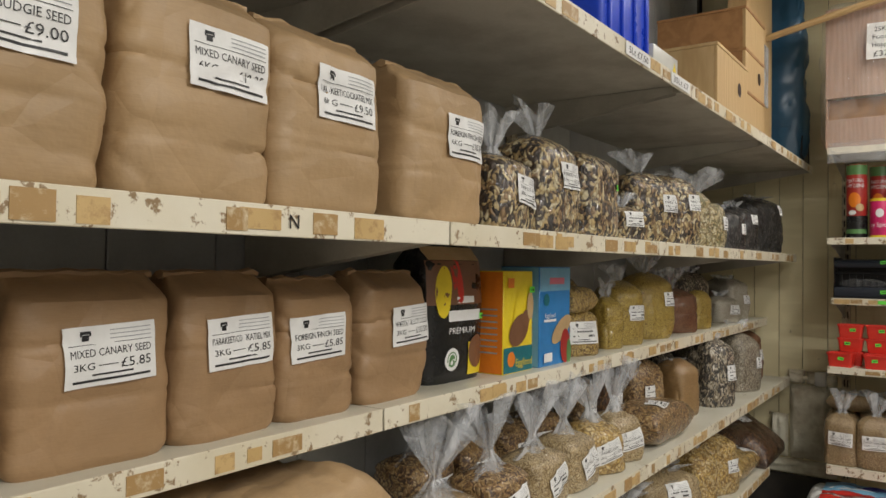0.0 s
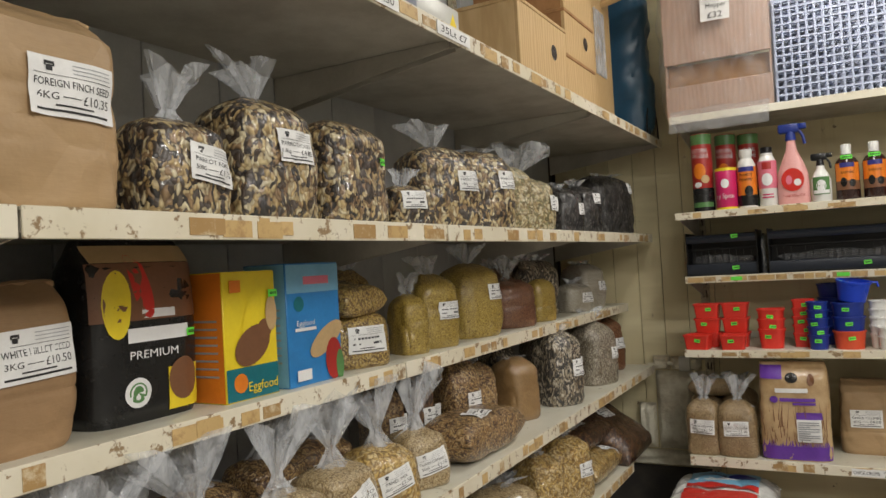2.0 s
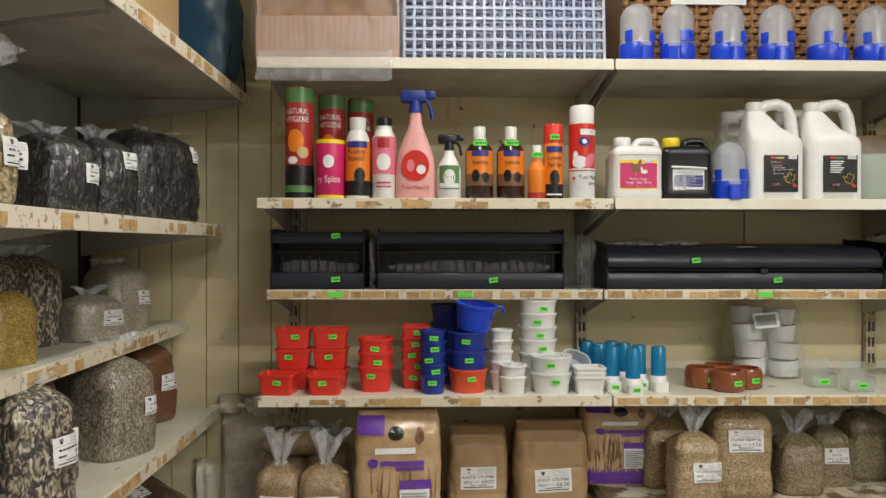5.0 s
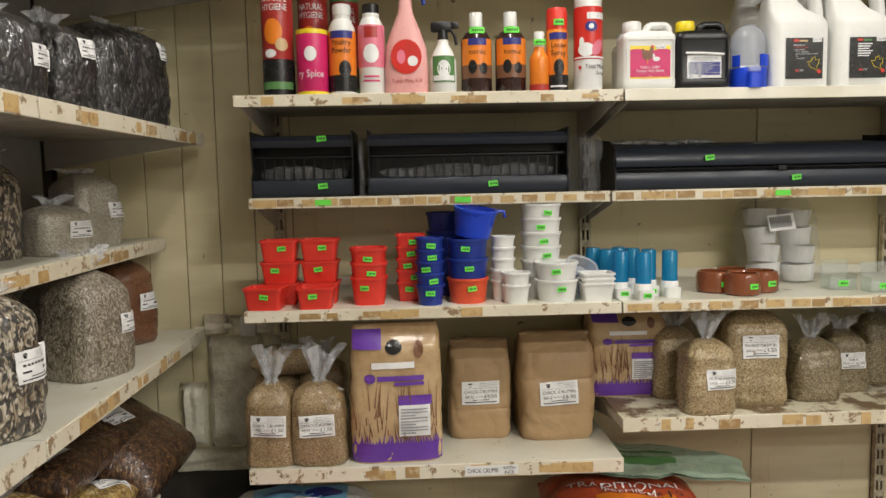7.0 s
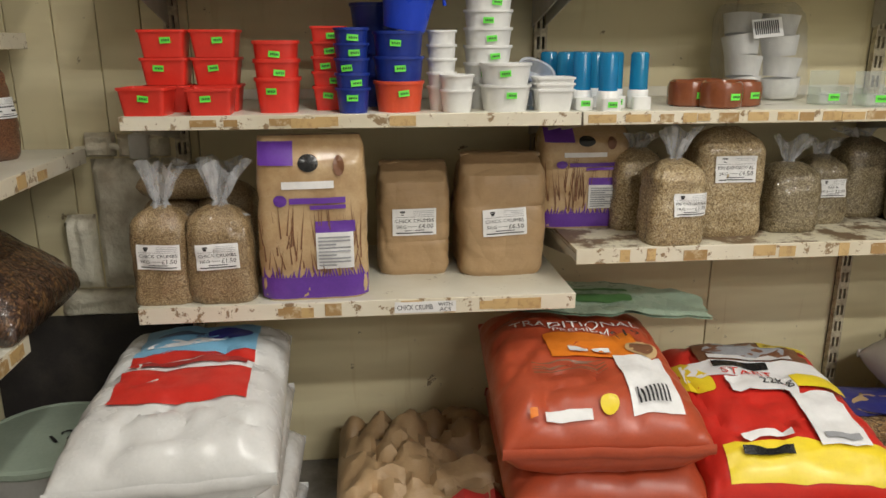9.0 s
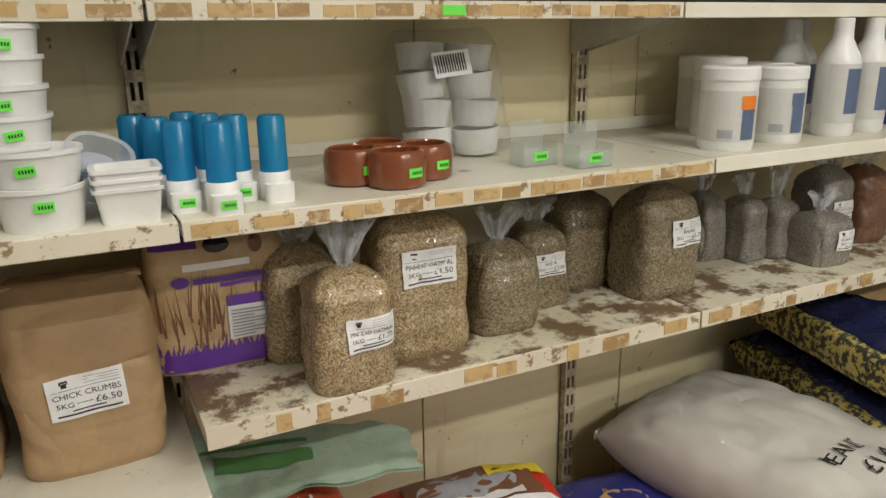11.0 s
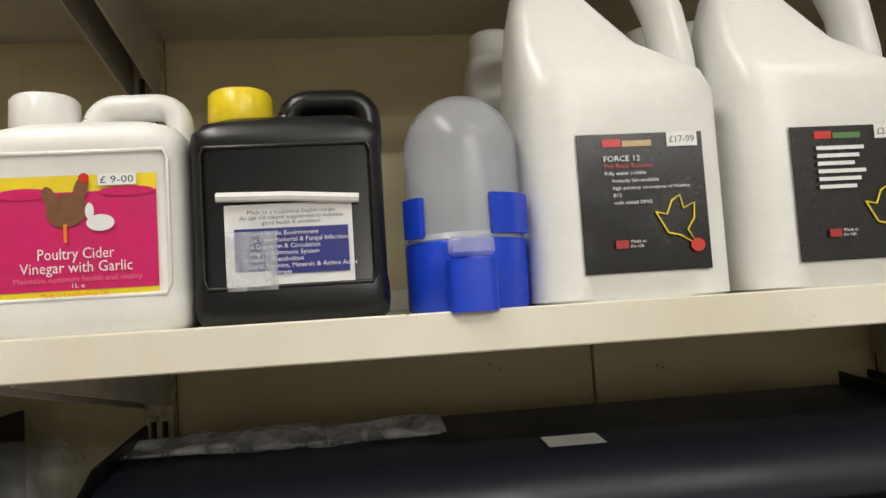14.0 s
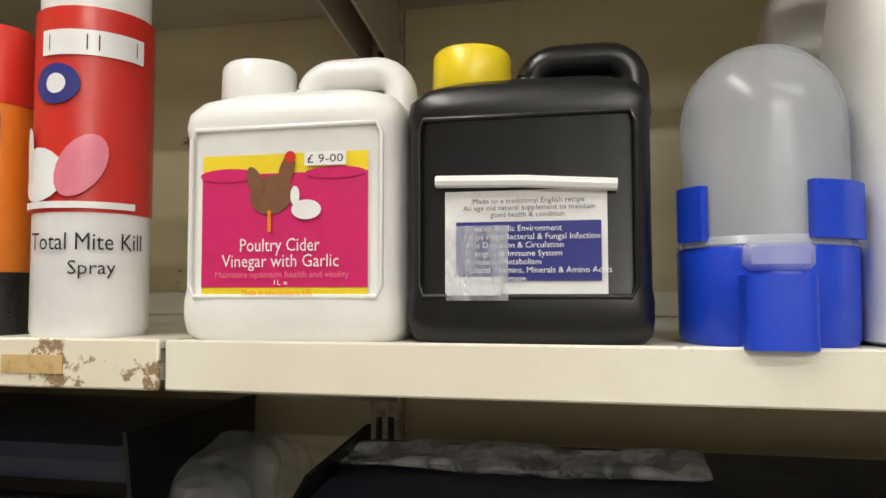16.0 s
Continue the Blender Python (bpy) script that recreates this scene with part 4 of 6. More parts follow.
# ---- top of the west shelves ----
t = thing("drinking_fountain", Matrix.Translation((L4X - 0.12, 1.5, LZ["L4"])) @ LEFT, "bright blue plastic bottle crate standing on the shelf", "plastic crate")
part("body", rbox(-0.15, -0.09, 0, 0.11, 0.09, 0.3, 0.015, 3), P_BLUE, t)
part("handle", sweep([(0.11, -0.05, 0.04), (0.15, -0.05, 0.05), (0.16, -0.05, 0.1), (0.16, -0.05, 0.24), (0.11, -0.05, 0.26)], 0.012), P_BLUE, t)
for i in range(4):
    part("rib", rbox(-0.13 + 0.07 * i, -0.096, 0.01, -0.115 + 0.07 * i, -0.088, 0.29, 0.003, 1), P_BLUE, t)
t = thing("small_box", Matrix.Translation((L4X - 0.1, 1.76, LZ["L4"])) @ LEFT, "small off-white electrical box with a yellow warning sign", "box")
part("body", rbox(-0.09, -0.06, 0, 0.09, 0.06, 0.07, 0.004), P_GREYW, t)
print_on("print", ([(0.04, 0.02), (0.08, 0.02), (0.06, 0.055)], [(0, 1, 2)]), I_YEL, t, flat_front(-0.06), 0.0008)


def nest_box(y0, y1, d, h, back, z, hole, m1, m2, label):
    t = thing("nest_box", Matrix.Translation((L4X - back - d / 2, (y0 + y1) / 2, LZ["L4"] + z)) @ LEFT, label, "nest box", "nest boxes on the west shelf")
    w = y1 - y0
    part("front", rbox(-w / 2, -d / 2, 0, w / 2, -d / 2 + 0.01, h, 0.001, 1), m1, t)
    part("side", rbox(-w / 2, -d / 2 + 0.0101, 0, -w / 2 + 0.01, d / 2, h, 0.001, 1), m2, t)
    part("side", rbox(w / 2 - 0.01, -d / 2 + 0.0101, 0, w / 2, d / 2, h, 0.001, 1), m2, t)
    part("back", rbox(-w / 2 + 0.0101, d / 2 - 0.01, 0, w / 2 - 0.0101, d / 2, h, 0.001, 1), m2, t)
    part("lid", rbox(-w / 2 - 0.002, -d / 2 - 0.002, h + 0.0005, w / 2 + 0.002, d / 2 + 0.002, h + 0.01, 0.001, 1), m2, t)
    if hole:
        # No opening is cut: a black disc paints the shade within it.
        print_on("entrance_hole", disc(w * 0.2, h * 0.55, 0.022), I_BLACK, t, flat_front(-d / 2), 0.0008, label="black disc painted as the dark inside of the entrance hole")


nest_box(2.14, 2.5, 0.22, 0.18, 0.02, 0, True, PLY, PLY, "pale plywood nest box with a round hole")
for k in range(3):
    nest_box(2.56, 2.84, 0.3, 0.13, 0.04, 0.141 * k, k == 1, PLY, OAKP, "brown plywood nest box stacked in a column")
t = thing("timber_panel", Matrix.Translation((L4X - 0.12, 3.1, LZ["L4"])) @ LEFT, "tall pale timber panel with a clip bag hung on it", "timber board")
part("board", rbox(-0.22, -0.01, 0, 0.22, 0.06, 0.85, 0.002, 1), PLY, t)
part("clip_bag", rbox(0.0, -0.018, 0.2, 0.12, -0.0102, 0.45, 0.003, 1), FILM_THICK, t, "clear bag of hinges")
t = thing("wooden_pole", Matrix.Translation((L4X - 0.12, 3.22, 2.35)) @ pose(0, 0, 0, 0, 78, 0), "round wooden pole resting against the panel", "pole")
part("rod", lathe([(0.014, 0), (0.014, 0.55)], 12), PLY, t)
t = thing("blue_sack", pose(-0.72, 3.52, 1.88), "dark blue plastic sheet bag hanging in the corner", "bag")
part("body", Bag(0.3, 0.12, 0.75, 77, "paper", 0.015, 3.0).shape(), ink("blue_sheet", (0.03, 0.10, 0.18)), t)
t = thing("wire_rack", Matrix.Translation((L4X - 0.02, 3.56, LZ["L4"] + 0.001)), "round-topped black wire rack in the corner", "wire rack")
arc = [(0, -0.10 + 0.2 * (0.5 - 0.5 * math.cos(math.pi * i / 12)), 0.16 * math.sin(math.pi * i / 12)) for i in range(13)]
part("hoop", sweep([(0, y, z) for _, y, z in arc], 0.003, 6), P_BLACK, t)
for i in range(8):
    yy = -0.085 + 0.024 * i
    part("wire", block(-0.001, yy, 0, 0.001, yy + 0.002, 0.15 * math.sqrt(max(0.02, 1 - (yy / 0.1) ** 2))), P_BLACK, t, smooth=False)

# ---- bottles and cans ----
def bottle(m, r, h, neck, capmat, body, label, bands=(), cap_h=0.03, cap_r=0.014, ov=1.0, shoulder=0.72, name="bottle"):
    """A round bottle; bands are (z0, z1, half angle, material) in fractions of the height."""
    t = thing(name, m, label, "bottle")
    hb = h - cap_h
    pr = [(r * 0.9, 0), (r, 0.006), (r, hb * shoulder), (r * 0.96, hb * (shoulder + 0.06)), (r * 0.7, hb * (shoulder + 0.16)), (neck, hb * 0.95), (neck, hb)]
    part("body", lathe(pr), body, t)
    part("cap", moved(lathe([(cap_r, 0), (cap_r, cap_h * 0.92), (cap_r * 0.9, cap_h)], 24), pose(0, 0, hb)), capmat, t)
    fn = round_front(r)
    for i, (z0, z1, ang, mt) in enumerate(bands):
        print_on("label_print", rect(-ang * r, z0 * h, ang * r, z1 * h, 20, 2), mt, t, fn, 0.0006 + 0.0003 * i)
    return t


def can(m, r, h, body, capmat, label, bands=(), cap_h=0.05, text=(), name="aerosol_can"):
    t = thing(name, m, label, "can")
    part("body", lathe([(r * 0.94, 0), (r, 0.004), (r, h - cap_h - 0.008), (r * 0.93, h - cap_h)]), body, t)
    if cap_h:
        part("cap", moved(lathe([(r * 0.95, 0), (r * 0.95, cap_h * 0.9), (r * 0.86, cap_h)]), pose(0, 0, h - cap_h)), capmat, t)
    fn = round_front(r)
    for i, (z0, z1, ang, mt) in enumerate(bands):
        print_on("label_print", rect(-ang * r, z0 * h, ang * r, z1 * h, 20, 2), mt, t, fn, 0.0006 + 0.0003 * i)
    for tx, cz, hh, ww, mt in text:
        print_on("print", words(tx, 0, cz * h, hh, ww), mt, t, fn, 0.0025)
    return t


def trigger_head(t, z, mat, s=1.0):
    part("trigger_head", moved(join(rbox(-0.03 * s, -0.012 * s, 0.02 * s, 0.022 * s, 0.012 * s, 0.045 * s, 0.006 * s), lathe([(0.014 * s, 0), (0.011 * s, 0.025 * s)], 16), rbox(0.02 * s, -0.007 * s, 0.028 * s, 0.04 * s, 0.007 * s, 0.044 * s, 0.003 * s)), pose(0, 0, z)), mat, t)
    part("trigger", moved(sweep([(0.02 * s, 0, 0.028 * s), (0.03 * s, 0, 0.01 * s), (0.034 * s, 0, -0.012 * s)], 0.004 * s, 8), pose(0, 0, z)), mat, t)


B4Y, B4Z = 3.245, 1.528


def b4(x, r, back=0.02):
    return pose(x, B4Y + back + r, B4Z)


def gpatch(fn, t, shapes):
    for i, (s, mt) in enumerate(shapes):
        print_on("print", s, mt, t, fn, 0.0016 + 0.00012 * i)


for i, (x, bk) in enumerate(((-0.358, 0.03), (-0.285, 0.12), (-0.21, 0.17))):
    t = can(b4(x, 0.037, bk), 0.037, 0.29, I_DKRED, I_GREEN, "tall cardboard shaker tube with red and green print", [(0.86, 0.99, 3.1, I_GREEN), (0.0, 0.3, 3.1, I_BLACK), (0.06, 0.12, 1.2, I_GREEN)], 0, [("NATURAL", 0.78, 0.015, 0.06, I_WHITE), ("HYGIENE", 0.71, 0.015, 0.06, I_WHITE)], "shaker_tube")
    gpatch(round_front(0.037), t, [(disc(-0.005, 0.15, 0.022, 0.03), I_ORANGE), (disc(0.015, 0.12, 0.015), I_TAN), (disc(-0.012, 0.1, 0.014, 0.01), I_WHITE)])
t = can(b4(-0.275, 0.037, 0.01), 0.037, 0.152, I_MAG, P_YELLOW, "small magenta spice tub with yellow rim", [(0.93, 1.0, 3.1, I_YEL), (0.0, 0.06, 3.1, I_YEL)], 0, [("ry Spice", 0.33, 0.017, 0.06, I_WHITE)], "spice_tub")
gpatch(round_front(0.037), t, [(disc(0, 0.095, 0.014, 0.017), I_WHITE)])
t = bottle(b4(-0.204, 0.032, 0.02), 0.032, 0.212, 0.02, P_WHITE, P_WHITE, "white powder bottle with orange printed label", [(0.04, 0.7, 1.5, I_ORANGE), (0.04, 0.22, 1.5, I_BLACK), (0.62, 0.7, 0.9, I_NAVY)], 0.025, 0.022, shoulder=0.78)
gpatch(round_front(0.032), t, [(words("Poultry", 0, 0.122, 0.013, 0.045), I_BLACK), (words("Powder", 0, 0.104, 0.013, 0.045), I_BLACK), (disc(0.008, 0.06, 0.014, 0.02), I_BLACK)])
t = bottle(b4(-0.135, 0.031, 0.02), 0.031, 0.212, 0.02, P_BLACK, P_WHITE, "white bottle with rose pink printed label", [(0.3, 0.76, 1.6, I_PINK), (0.62, 0.74, 0.5, I_DKRED)], 0.022, 0.02, shoulder=0.78)
gpatch(round_front(0.031), t, [(disc(0, 0.095, 0.018, 0.022), I_WHITE), (rect(-0.02, 0.03, 0.02, 0.034), I_MAG), (rect(-0.018, 0.04, 0.018, 0.044), I_MAG)])
t = thing("spray_bottle", b4(-0.053, 0.03, 0.015), "pink trigger spray bottle with dark head", "bottle")
part("body", skin([oval(a, b, 2.6, z) for a, b, z in ((0.05, 0.028, 0), (0.052, 0.03, 0.008), (0.052, 0.03, 0.06), (0.048, 0.029, 0.11), (0.034, 0.026, 0.15), (0.018, 0.018, 0.19), (0.014, 0.014, 0.225))]), P_PINK, t)
trigger_head(t, 0.225, P_NAVY, 1.3)
gpatch(flat_front(-0.03), t, [(disc(0, 0.085, 0.036, 0.04), I_RED), (disc(0.015, 0.075, 0.012), I_WHITE), (disc(-0.012, 0.085, 0.01, 0.016), I_PINK), (words("Total Mite Kill", 0, 0.03, 0.009, 0.07), I_DKRED)])
t = thing("spray_bottle", b4(0.034, 0.026, 0.01), "small white trigger spray bottle with green label", "bottle")
part("body", lathe([(0.028, 0), (0.031, 0.006), (0.031, 0.075), (0.022, 0.1), (0.013, 0.115), (0.013, 0.125)]), P_WHITE, t)
trigger_head(t, 0.125, P_BLACK, 0.95)
gpatch(round_front(0.031), t, [(rect(-0.028, 0.025, 0.028, 0.085, 10, 2), I_GREEN), (disc(0, 0.055, 0.015, 0.02), I_WHITE), (rect(-0.026, 0.028, 0.026, 0.04, 8, 1), I_WHITE)])
for x in (0.114, 0.196):
    t = bottle(b4(x, 0.037, 0.015), 0.037, 0.19, 0.014, P_WHITE, P_AMBER, "dark brown tonic bottle with white cap and orange label", [(0.18, 0.66, 1.2, I_ORANGE), (0.18, 0.34, 1.2, I_BROWN), (0.58, 0.66, 0.6, I_NAVY)], 0.034, 0.016, shoulder=0.76)
    sticker(t, round_front(0.02), 0.0, 0.145, 0.024, lift=0.012)
    gpatch(round_front(0.037), t, [(words("tonic", 0, 0.095, 0.012, 0.04), I_BLACK), (disc(-0.012, 0.06, 0.01, 0.016), I_BLACK), (disc(0.014, 0.056, 0.01, 0.013), I_BLACK)])
t = bottle(b4(0.262, 0.023, 0.01), 0.023, 0.14, 0.012, P_WHITE, I_ORANGE, "small orange bottle with white cap", [(0.0, 0.12, 3.1, I_DKRED)], 0.035, 0.012, shoulder=0.7)
sticker(t, round_front(0.012), 0, 0.115, 0.022, lift=0.006)
t = can(b4(0.306, 0.026, 0.015), 0.026, 0.195, I_ORANGE, P_RED, "red capped aerosol can with orange print", [(0.0, 0.2, 3.1, I_BLACK), (0.62, 0.7, 0.9, I_NAVY)], 0.05)
gpatch(round_front(0.026), t, [(words("Louse", 0, 0.108, 0.012, 0.035), I_BLACK), (words("Spray", 0, 0.09, 0.012, 0.035), I_BLACK), (disc(0, 0.055, 0.012, 0.02), I_BLACK), (rect(-0.02, 0.01, 0.02, 0.014), I_WHITE)])
sticker(t, round_front(0.026), 0, 0.16, 0.024)
t = can(b4(0.381, 0.0335, 0.008), 0.0335, 0.243, I_WHITE, P_WHITE, "red and white mite spray aerosol can", [(0.3, 0.8, 3.1, I_RED)], 0.05)
fn = round_front(0.0335)
gpatch(fn, t, [(rect(-0.01, 0.165, 0.05, 0.18, 10, 1), I_WHITE), (words("\u25a0\u25a0", 0.02, 0.1725, 0.009, 0.05), I_BLACK), (disc(0.0, 0.148, 0.014, 0.012), I_NAVY), (disc(0.0, 0.148, 0.006), I_WHITE),
               (disc(-0.012, 0.095, 0.019, 0.016), I_WHITE), (disc(-0.022, 0.112, 0.006, 0.012), I_WHITE), (disc(0.015, 0.1, 0.012, 0.02, turn=-0.5), I_PINK), (rect(-0.045, 0.075, 0.045, 0.079, 14, 1), I_WHITE),
               (words("Total Mite Kill", 0.018, 0.056, 0.010, 0.064), I_BLACK), (words("Spray", 0.022, 0.041, 0.008, 0.024), I_BLACK), (disc(-0.026, 0.054, 0.004), I_RED)])


def jerrycan(m, body, capmat, label, w=0.128, d=0.078, h=0.163):
    t = thing("jerrycan", m, label, "jerrycan", "one litre jerrycans")
    hb = h * 0.83
    rings = [oval(w / 2 * s, d / 2 * q, n, z, 48) for s, q, n, z in ((0.93, 0.9, 6, 0), (0.985, 0.97, 7, 0.004), (1, 1, 8, 0.012), (1, 1, 8, 0.022), (0.985, 0.97, 8, 0.028), (0.985, 0.97, 8, hb * 0.84), (1, 1, 8, hb * 0.88), (0.99, 0.98, 7, hb * 0.94), (0.9, 0.88, 6, hb * 0.99), (0.7, 0.7, 5, hb + 0.003))]
    part("body", skin(rings), body, t)
    part("neck", moved(lathe([(0.02, 0), (0.018, 0.012)], 24), pose(-w * 0.26, 0, hb - 0.002)), body, t)
    cap = []
    for z, r in ((0, 0.021), (0.002, 0.022), (0.021, 0.0215), (0.024, 0.019)):
        cap.append([((r + 0.0005 * (i % 2)) * math.cos(math.pi * i / 30), (r + 0.0005 * (i % 2)) * math.sin(math.pi * i / 30), z) for i in range(60)])
    part("cap", moved(skin(cap), pose(-w * 0.26, 0, hb + 0.003)), capmat, t, "ribbed screw cap")
    rim = [(x, -d / 2 * 0.985, z) for x, z in ((-w * 0.43, 0.03), (-w * 0.41, 0.024), (w * 0.41, 0.024), (w * 0.43, 0.03), (w * 0.43, hb * 0.82), (w * 0.41, hb * 0.86), (-w * 0.41, hb * 0.86), (-w * 0.43, hb * 0.82), (-w * 0.43, 0.03))]
    part("panel_rim", sweep(rim, 0.0014, 8), body, t, "raised rim round the label panel")
    x0, x1 = -w * 0.05, w * 0.45
    path = [(x0 - 0.006, 0, hb - 0.004)]
    for i in range(7):
        a = math.pi - math.pi / 2 * i / 6
        path.append((x0 + 0.022 + 0.015 * math.cos(a), 0, h - 0.022 + 0.013 * math.sin(a)))
    for i in range(7):
        a = math.pi / 2 - math.pi / 2 * i / 6
        path.append((x1 - 0.016 + 0.014 * math.cos(a), 0, h - 0.023 + 0.014 * math.sin(a)))
    path.append((x1 - 0.002, 0, hb - 0.008))
    part("handle", sweep(path, 0.0092, 14, 1.3), body, t)
    return t


def apple_label(t, d):
    k = 1.066
    f = lambda x, z, l: (x * k, -d - l, z * k - 0.004)
    # wavy yellow head, magenta field
    print_on("label_print", rect(-0.045, 0.026, 0.045, 0.099), I_YEL, t, f, 0.0006)
    print_on("label_print", rect(-0.045, 0.031, 0.045, 0.089), I_MAG, t, f, 0.001)
    gpatch(f, t, [(disc(-0.03, 0.0885, 0.016, 0.0035), I_MAG), (disc(0.028, 0.0885, 0.016, 0.003), I_MAG), (disc(-0.006, 0.078, 0.012, 0.010, turn=0.3), I_BROWN), (disc(0.002, 0.09, 0.004, 0.009, turn=-0.3), I_BROWN), (disc(0.004, 0.097, 0.003, 0.003), I_RED), (disc(-0.015, 0.085, 0.004, 0.008, turn=0.4), I_BROWN),
                    (rect(-0.008, 0.059, -0.006, 0.07, 1, 1), I_ORANGE), (disc(0.013, 0.07, 0.008, 0.005), I_WHITE), (disc(0.007, 0.077, 0.0025, 0.005), I_WHITE), (rect(0.012, 0.092, 0.034, 0.099, 2, 1), PAPER), (words("£ 9-00", 0.023, 0.0955, 0.0042, 0.019), INK),
                    (words("Poultry Cider", -0.001, 0.0525, 0.0066, 0.043), I_WHITE), (words("Vinegar with Garlic", -0.001, 0.0445, 0.0064, 0.063), I_WHITE), (words("Maintains optimum health and vitality", 0, 0.0375, 0.0032, 0.072), I_PINK), (words("1L e", 0, 0.0335, 0.0024, 0.007), I_WHITE), (words("Made in Lincolnshire, UK", -0.002, 0.0285, 0.0026, 0.038), I_ORANGE)])


JD = 0.039
t = jerrycan(pose(0.522, B4Y + 0.049, B4Z, 0, 0, 0), P_WHITE, P_WHITE, "white plastic jerrycan with magenta and yellow label")
apple_label(t, JD * 0.97)
jerrycan(pose(0.548, B4Y + 0.19, B4Z, 0, 0, -2), P_WHITE, P_WHITE, "white plastic jerrycan standing behind another")
t = jerrycan(pose(0.652, B4Y + 0.051, B4Z, 0, 0, 0), P_BLACK, P_YELLOW, "black plastic jerrycan with yellow cap and torn label")
f = flat_front(-JD * 0.97)
print_on("label_print", rect(-0.041, 0.024, 0.041, 0.078), I_WHITE, t, f, 0.0006, 0.0, label="torn white and blue paper label")
gpatch(f, t, [(rect(-0.035, 0.032, 0.038, 0.062), I_NAVY), (rect(-0.04, 0.024, -0.012, 0.034), PAPER)])
print_on("print", [words("Made to a traditional English recipe", 0.002, 0.0725, 0.0026, 0.056), words("An age old natural supplement to maintain", 0.002, 0.069, 0.0026, 0.066), words("good health & condition.", 0.002, 0.0655, 0.0026, 0.038)], INK, t, f, 0.0032)
print_on("print", [words(tx, -0.03, 0.0585 - 0.0042 * i, 0.003, 0.0, "L") for i, tx in enumerate(("Creates Acidic Environment", "Helps Fight Bacterial & Fungal Infections", "Aids Digestion & Circulation", "Strengthens Immune System", "Stimulates Metabolism", "Natural Vitamins, Minerals & Amino Acids", "Enhances Plumage"))], I_WHITE, t, f, 0.0034)
part("peeled_strip", sweep([(-0.045, -JD - 0.003, 0.083), (0.0, -JD - 0.003, 0.082), (0.046, -JD - 0.002, 0.079)], 0.0032, 8), PAPER, t, "rolled peeled edge of the label")
print_on("crumpled_tape", rect(-0.04, 0.022, -0.008, 0.06, 6, 6), FILM, t, f, 0.004)


def drinker(m, label, tag=False):
    t = thing("bird_drinker", m, label, "bird drinker", "dome drinkers")
    part("dome", lathe([(0.0405, 0.046)] + [(0.0405, 0.112)] + [(0.0405 * math.cos(a), 0.112 + 0.042 * math.sin(a)) for a in [math.pi / 2 * i / 8 for i in range(1, 9)]], 32, False), HAZE, t, "frosted translucent dome")
    part("base", join(lathe([(0.041, 0.0), (0.043, 0.003), (0.0435, 0.046), (0.0425, 0.048), (0.04, 0.046), (0.039, 0.03)], 32, False), lathe([(0.0405, 0.0005), (0.0405, 0.012)], 24)), P_BLUE, t)
    part("trough", skin([oval(0.0165, 0.02, 5, z, 24, -0.003, -0.034) for z in (0.0, 0.034)] + [oval(0.0145, 0.018, 5, z, 24, -0.003, -0.034) for z in (0.034, 0.012)]), P_BLUE, t)
    for s in (-1, 1):
        angs = [math.radians(q) for q in ((198, 206, 214, 222) if s < 0 else (286, 298, 310, 322, 334))]
        rings = [[(r * math.cos(a), r * math.sin(a), z) for r, z in ((0.0415, 0.051), (0.0465, 0.051), (0.0465, 0.078), (0.0415, 0.078))] for a in angs]
        part("clip", skin(rings), P_BLUE, t)
    part("dome_spout", rbox(-0.018, -0.047, 0.036, 0.013, -0.034, 0.05, 0.003, 1), HAZE, t, "frosted spout over the trough")
    part("collar", lathe([(0.0415, 0.047), (0.0435, 0.049), (0.0415, 0.053)], 32, False), HAZE, t)
    if tag:
        sticker(t, round_front(0.041), 0, 0.03, 0.022)
    return t


d0 = drinker(pose(0.772, B4Y + 0.047, B4Z), "clear dome bird drinker with bright blue base")


def big_jug(m, label, w=0.145, d=0.11, h=0.265):
    t = thing("large_jug", m, label, "plastic jug", "large white jugs")
    rings = []
    for sw, n, z, cx in ((0.94, 4, 0, 0), (1, 5, 0.01, 0), (1, 5, 0.6, 0), (0.95, 5, 0.66, -0.004), (0.66, 4, 0.76, -0.024), (0.5, 3.4, 0.86, -0.034), (0.34, 2.6, 0.95, -0.041)):
        rings.append(oval(w / 2 * sw, d / 2 * (sw * 0.5 + 0.5 if z < 0.7 else sw * 0.9 + 0.1), n, z * h * 0.93, 44, cx, 0))
    part("body", skin(rings), P_WHITE, t)
    part("cap", moved(lathe([(0.021, 0), (0.022, 0.003), (0.022, 0.022), (0.019, 0.025)], 24), pose(-0.041, 0, h * 0.885)), P_WHITE, t)
    part("handle", sweep([(-0.03, 0, h * 0.90), (-0.01, 0, h * 0.95), (0.018, 0, h * 0.965), (0.042, 0, h * 0.93), (0.054, 0, h * 0.83), (0.06, 0, h * 0.7), (0.062, 0, h * 0.52)], 0.0155, 14, 1.25), P_WHITE, t)
    return t


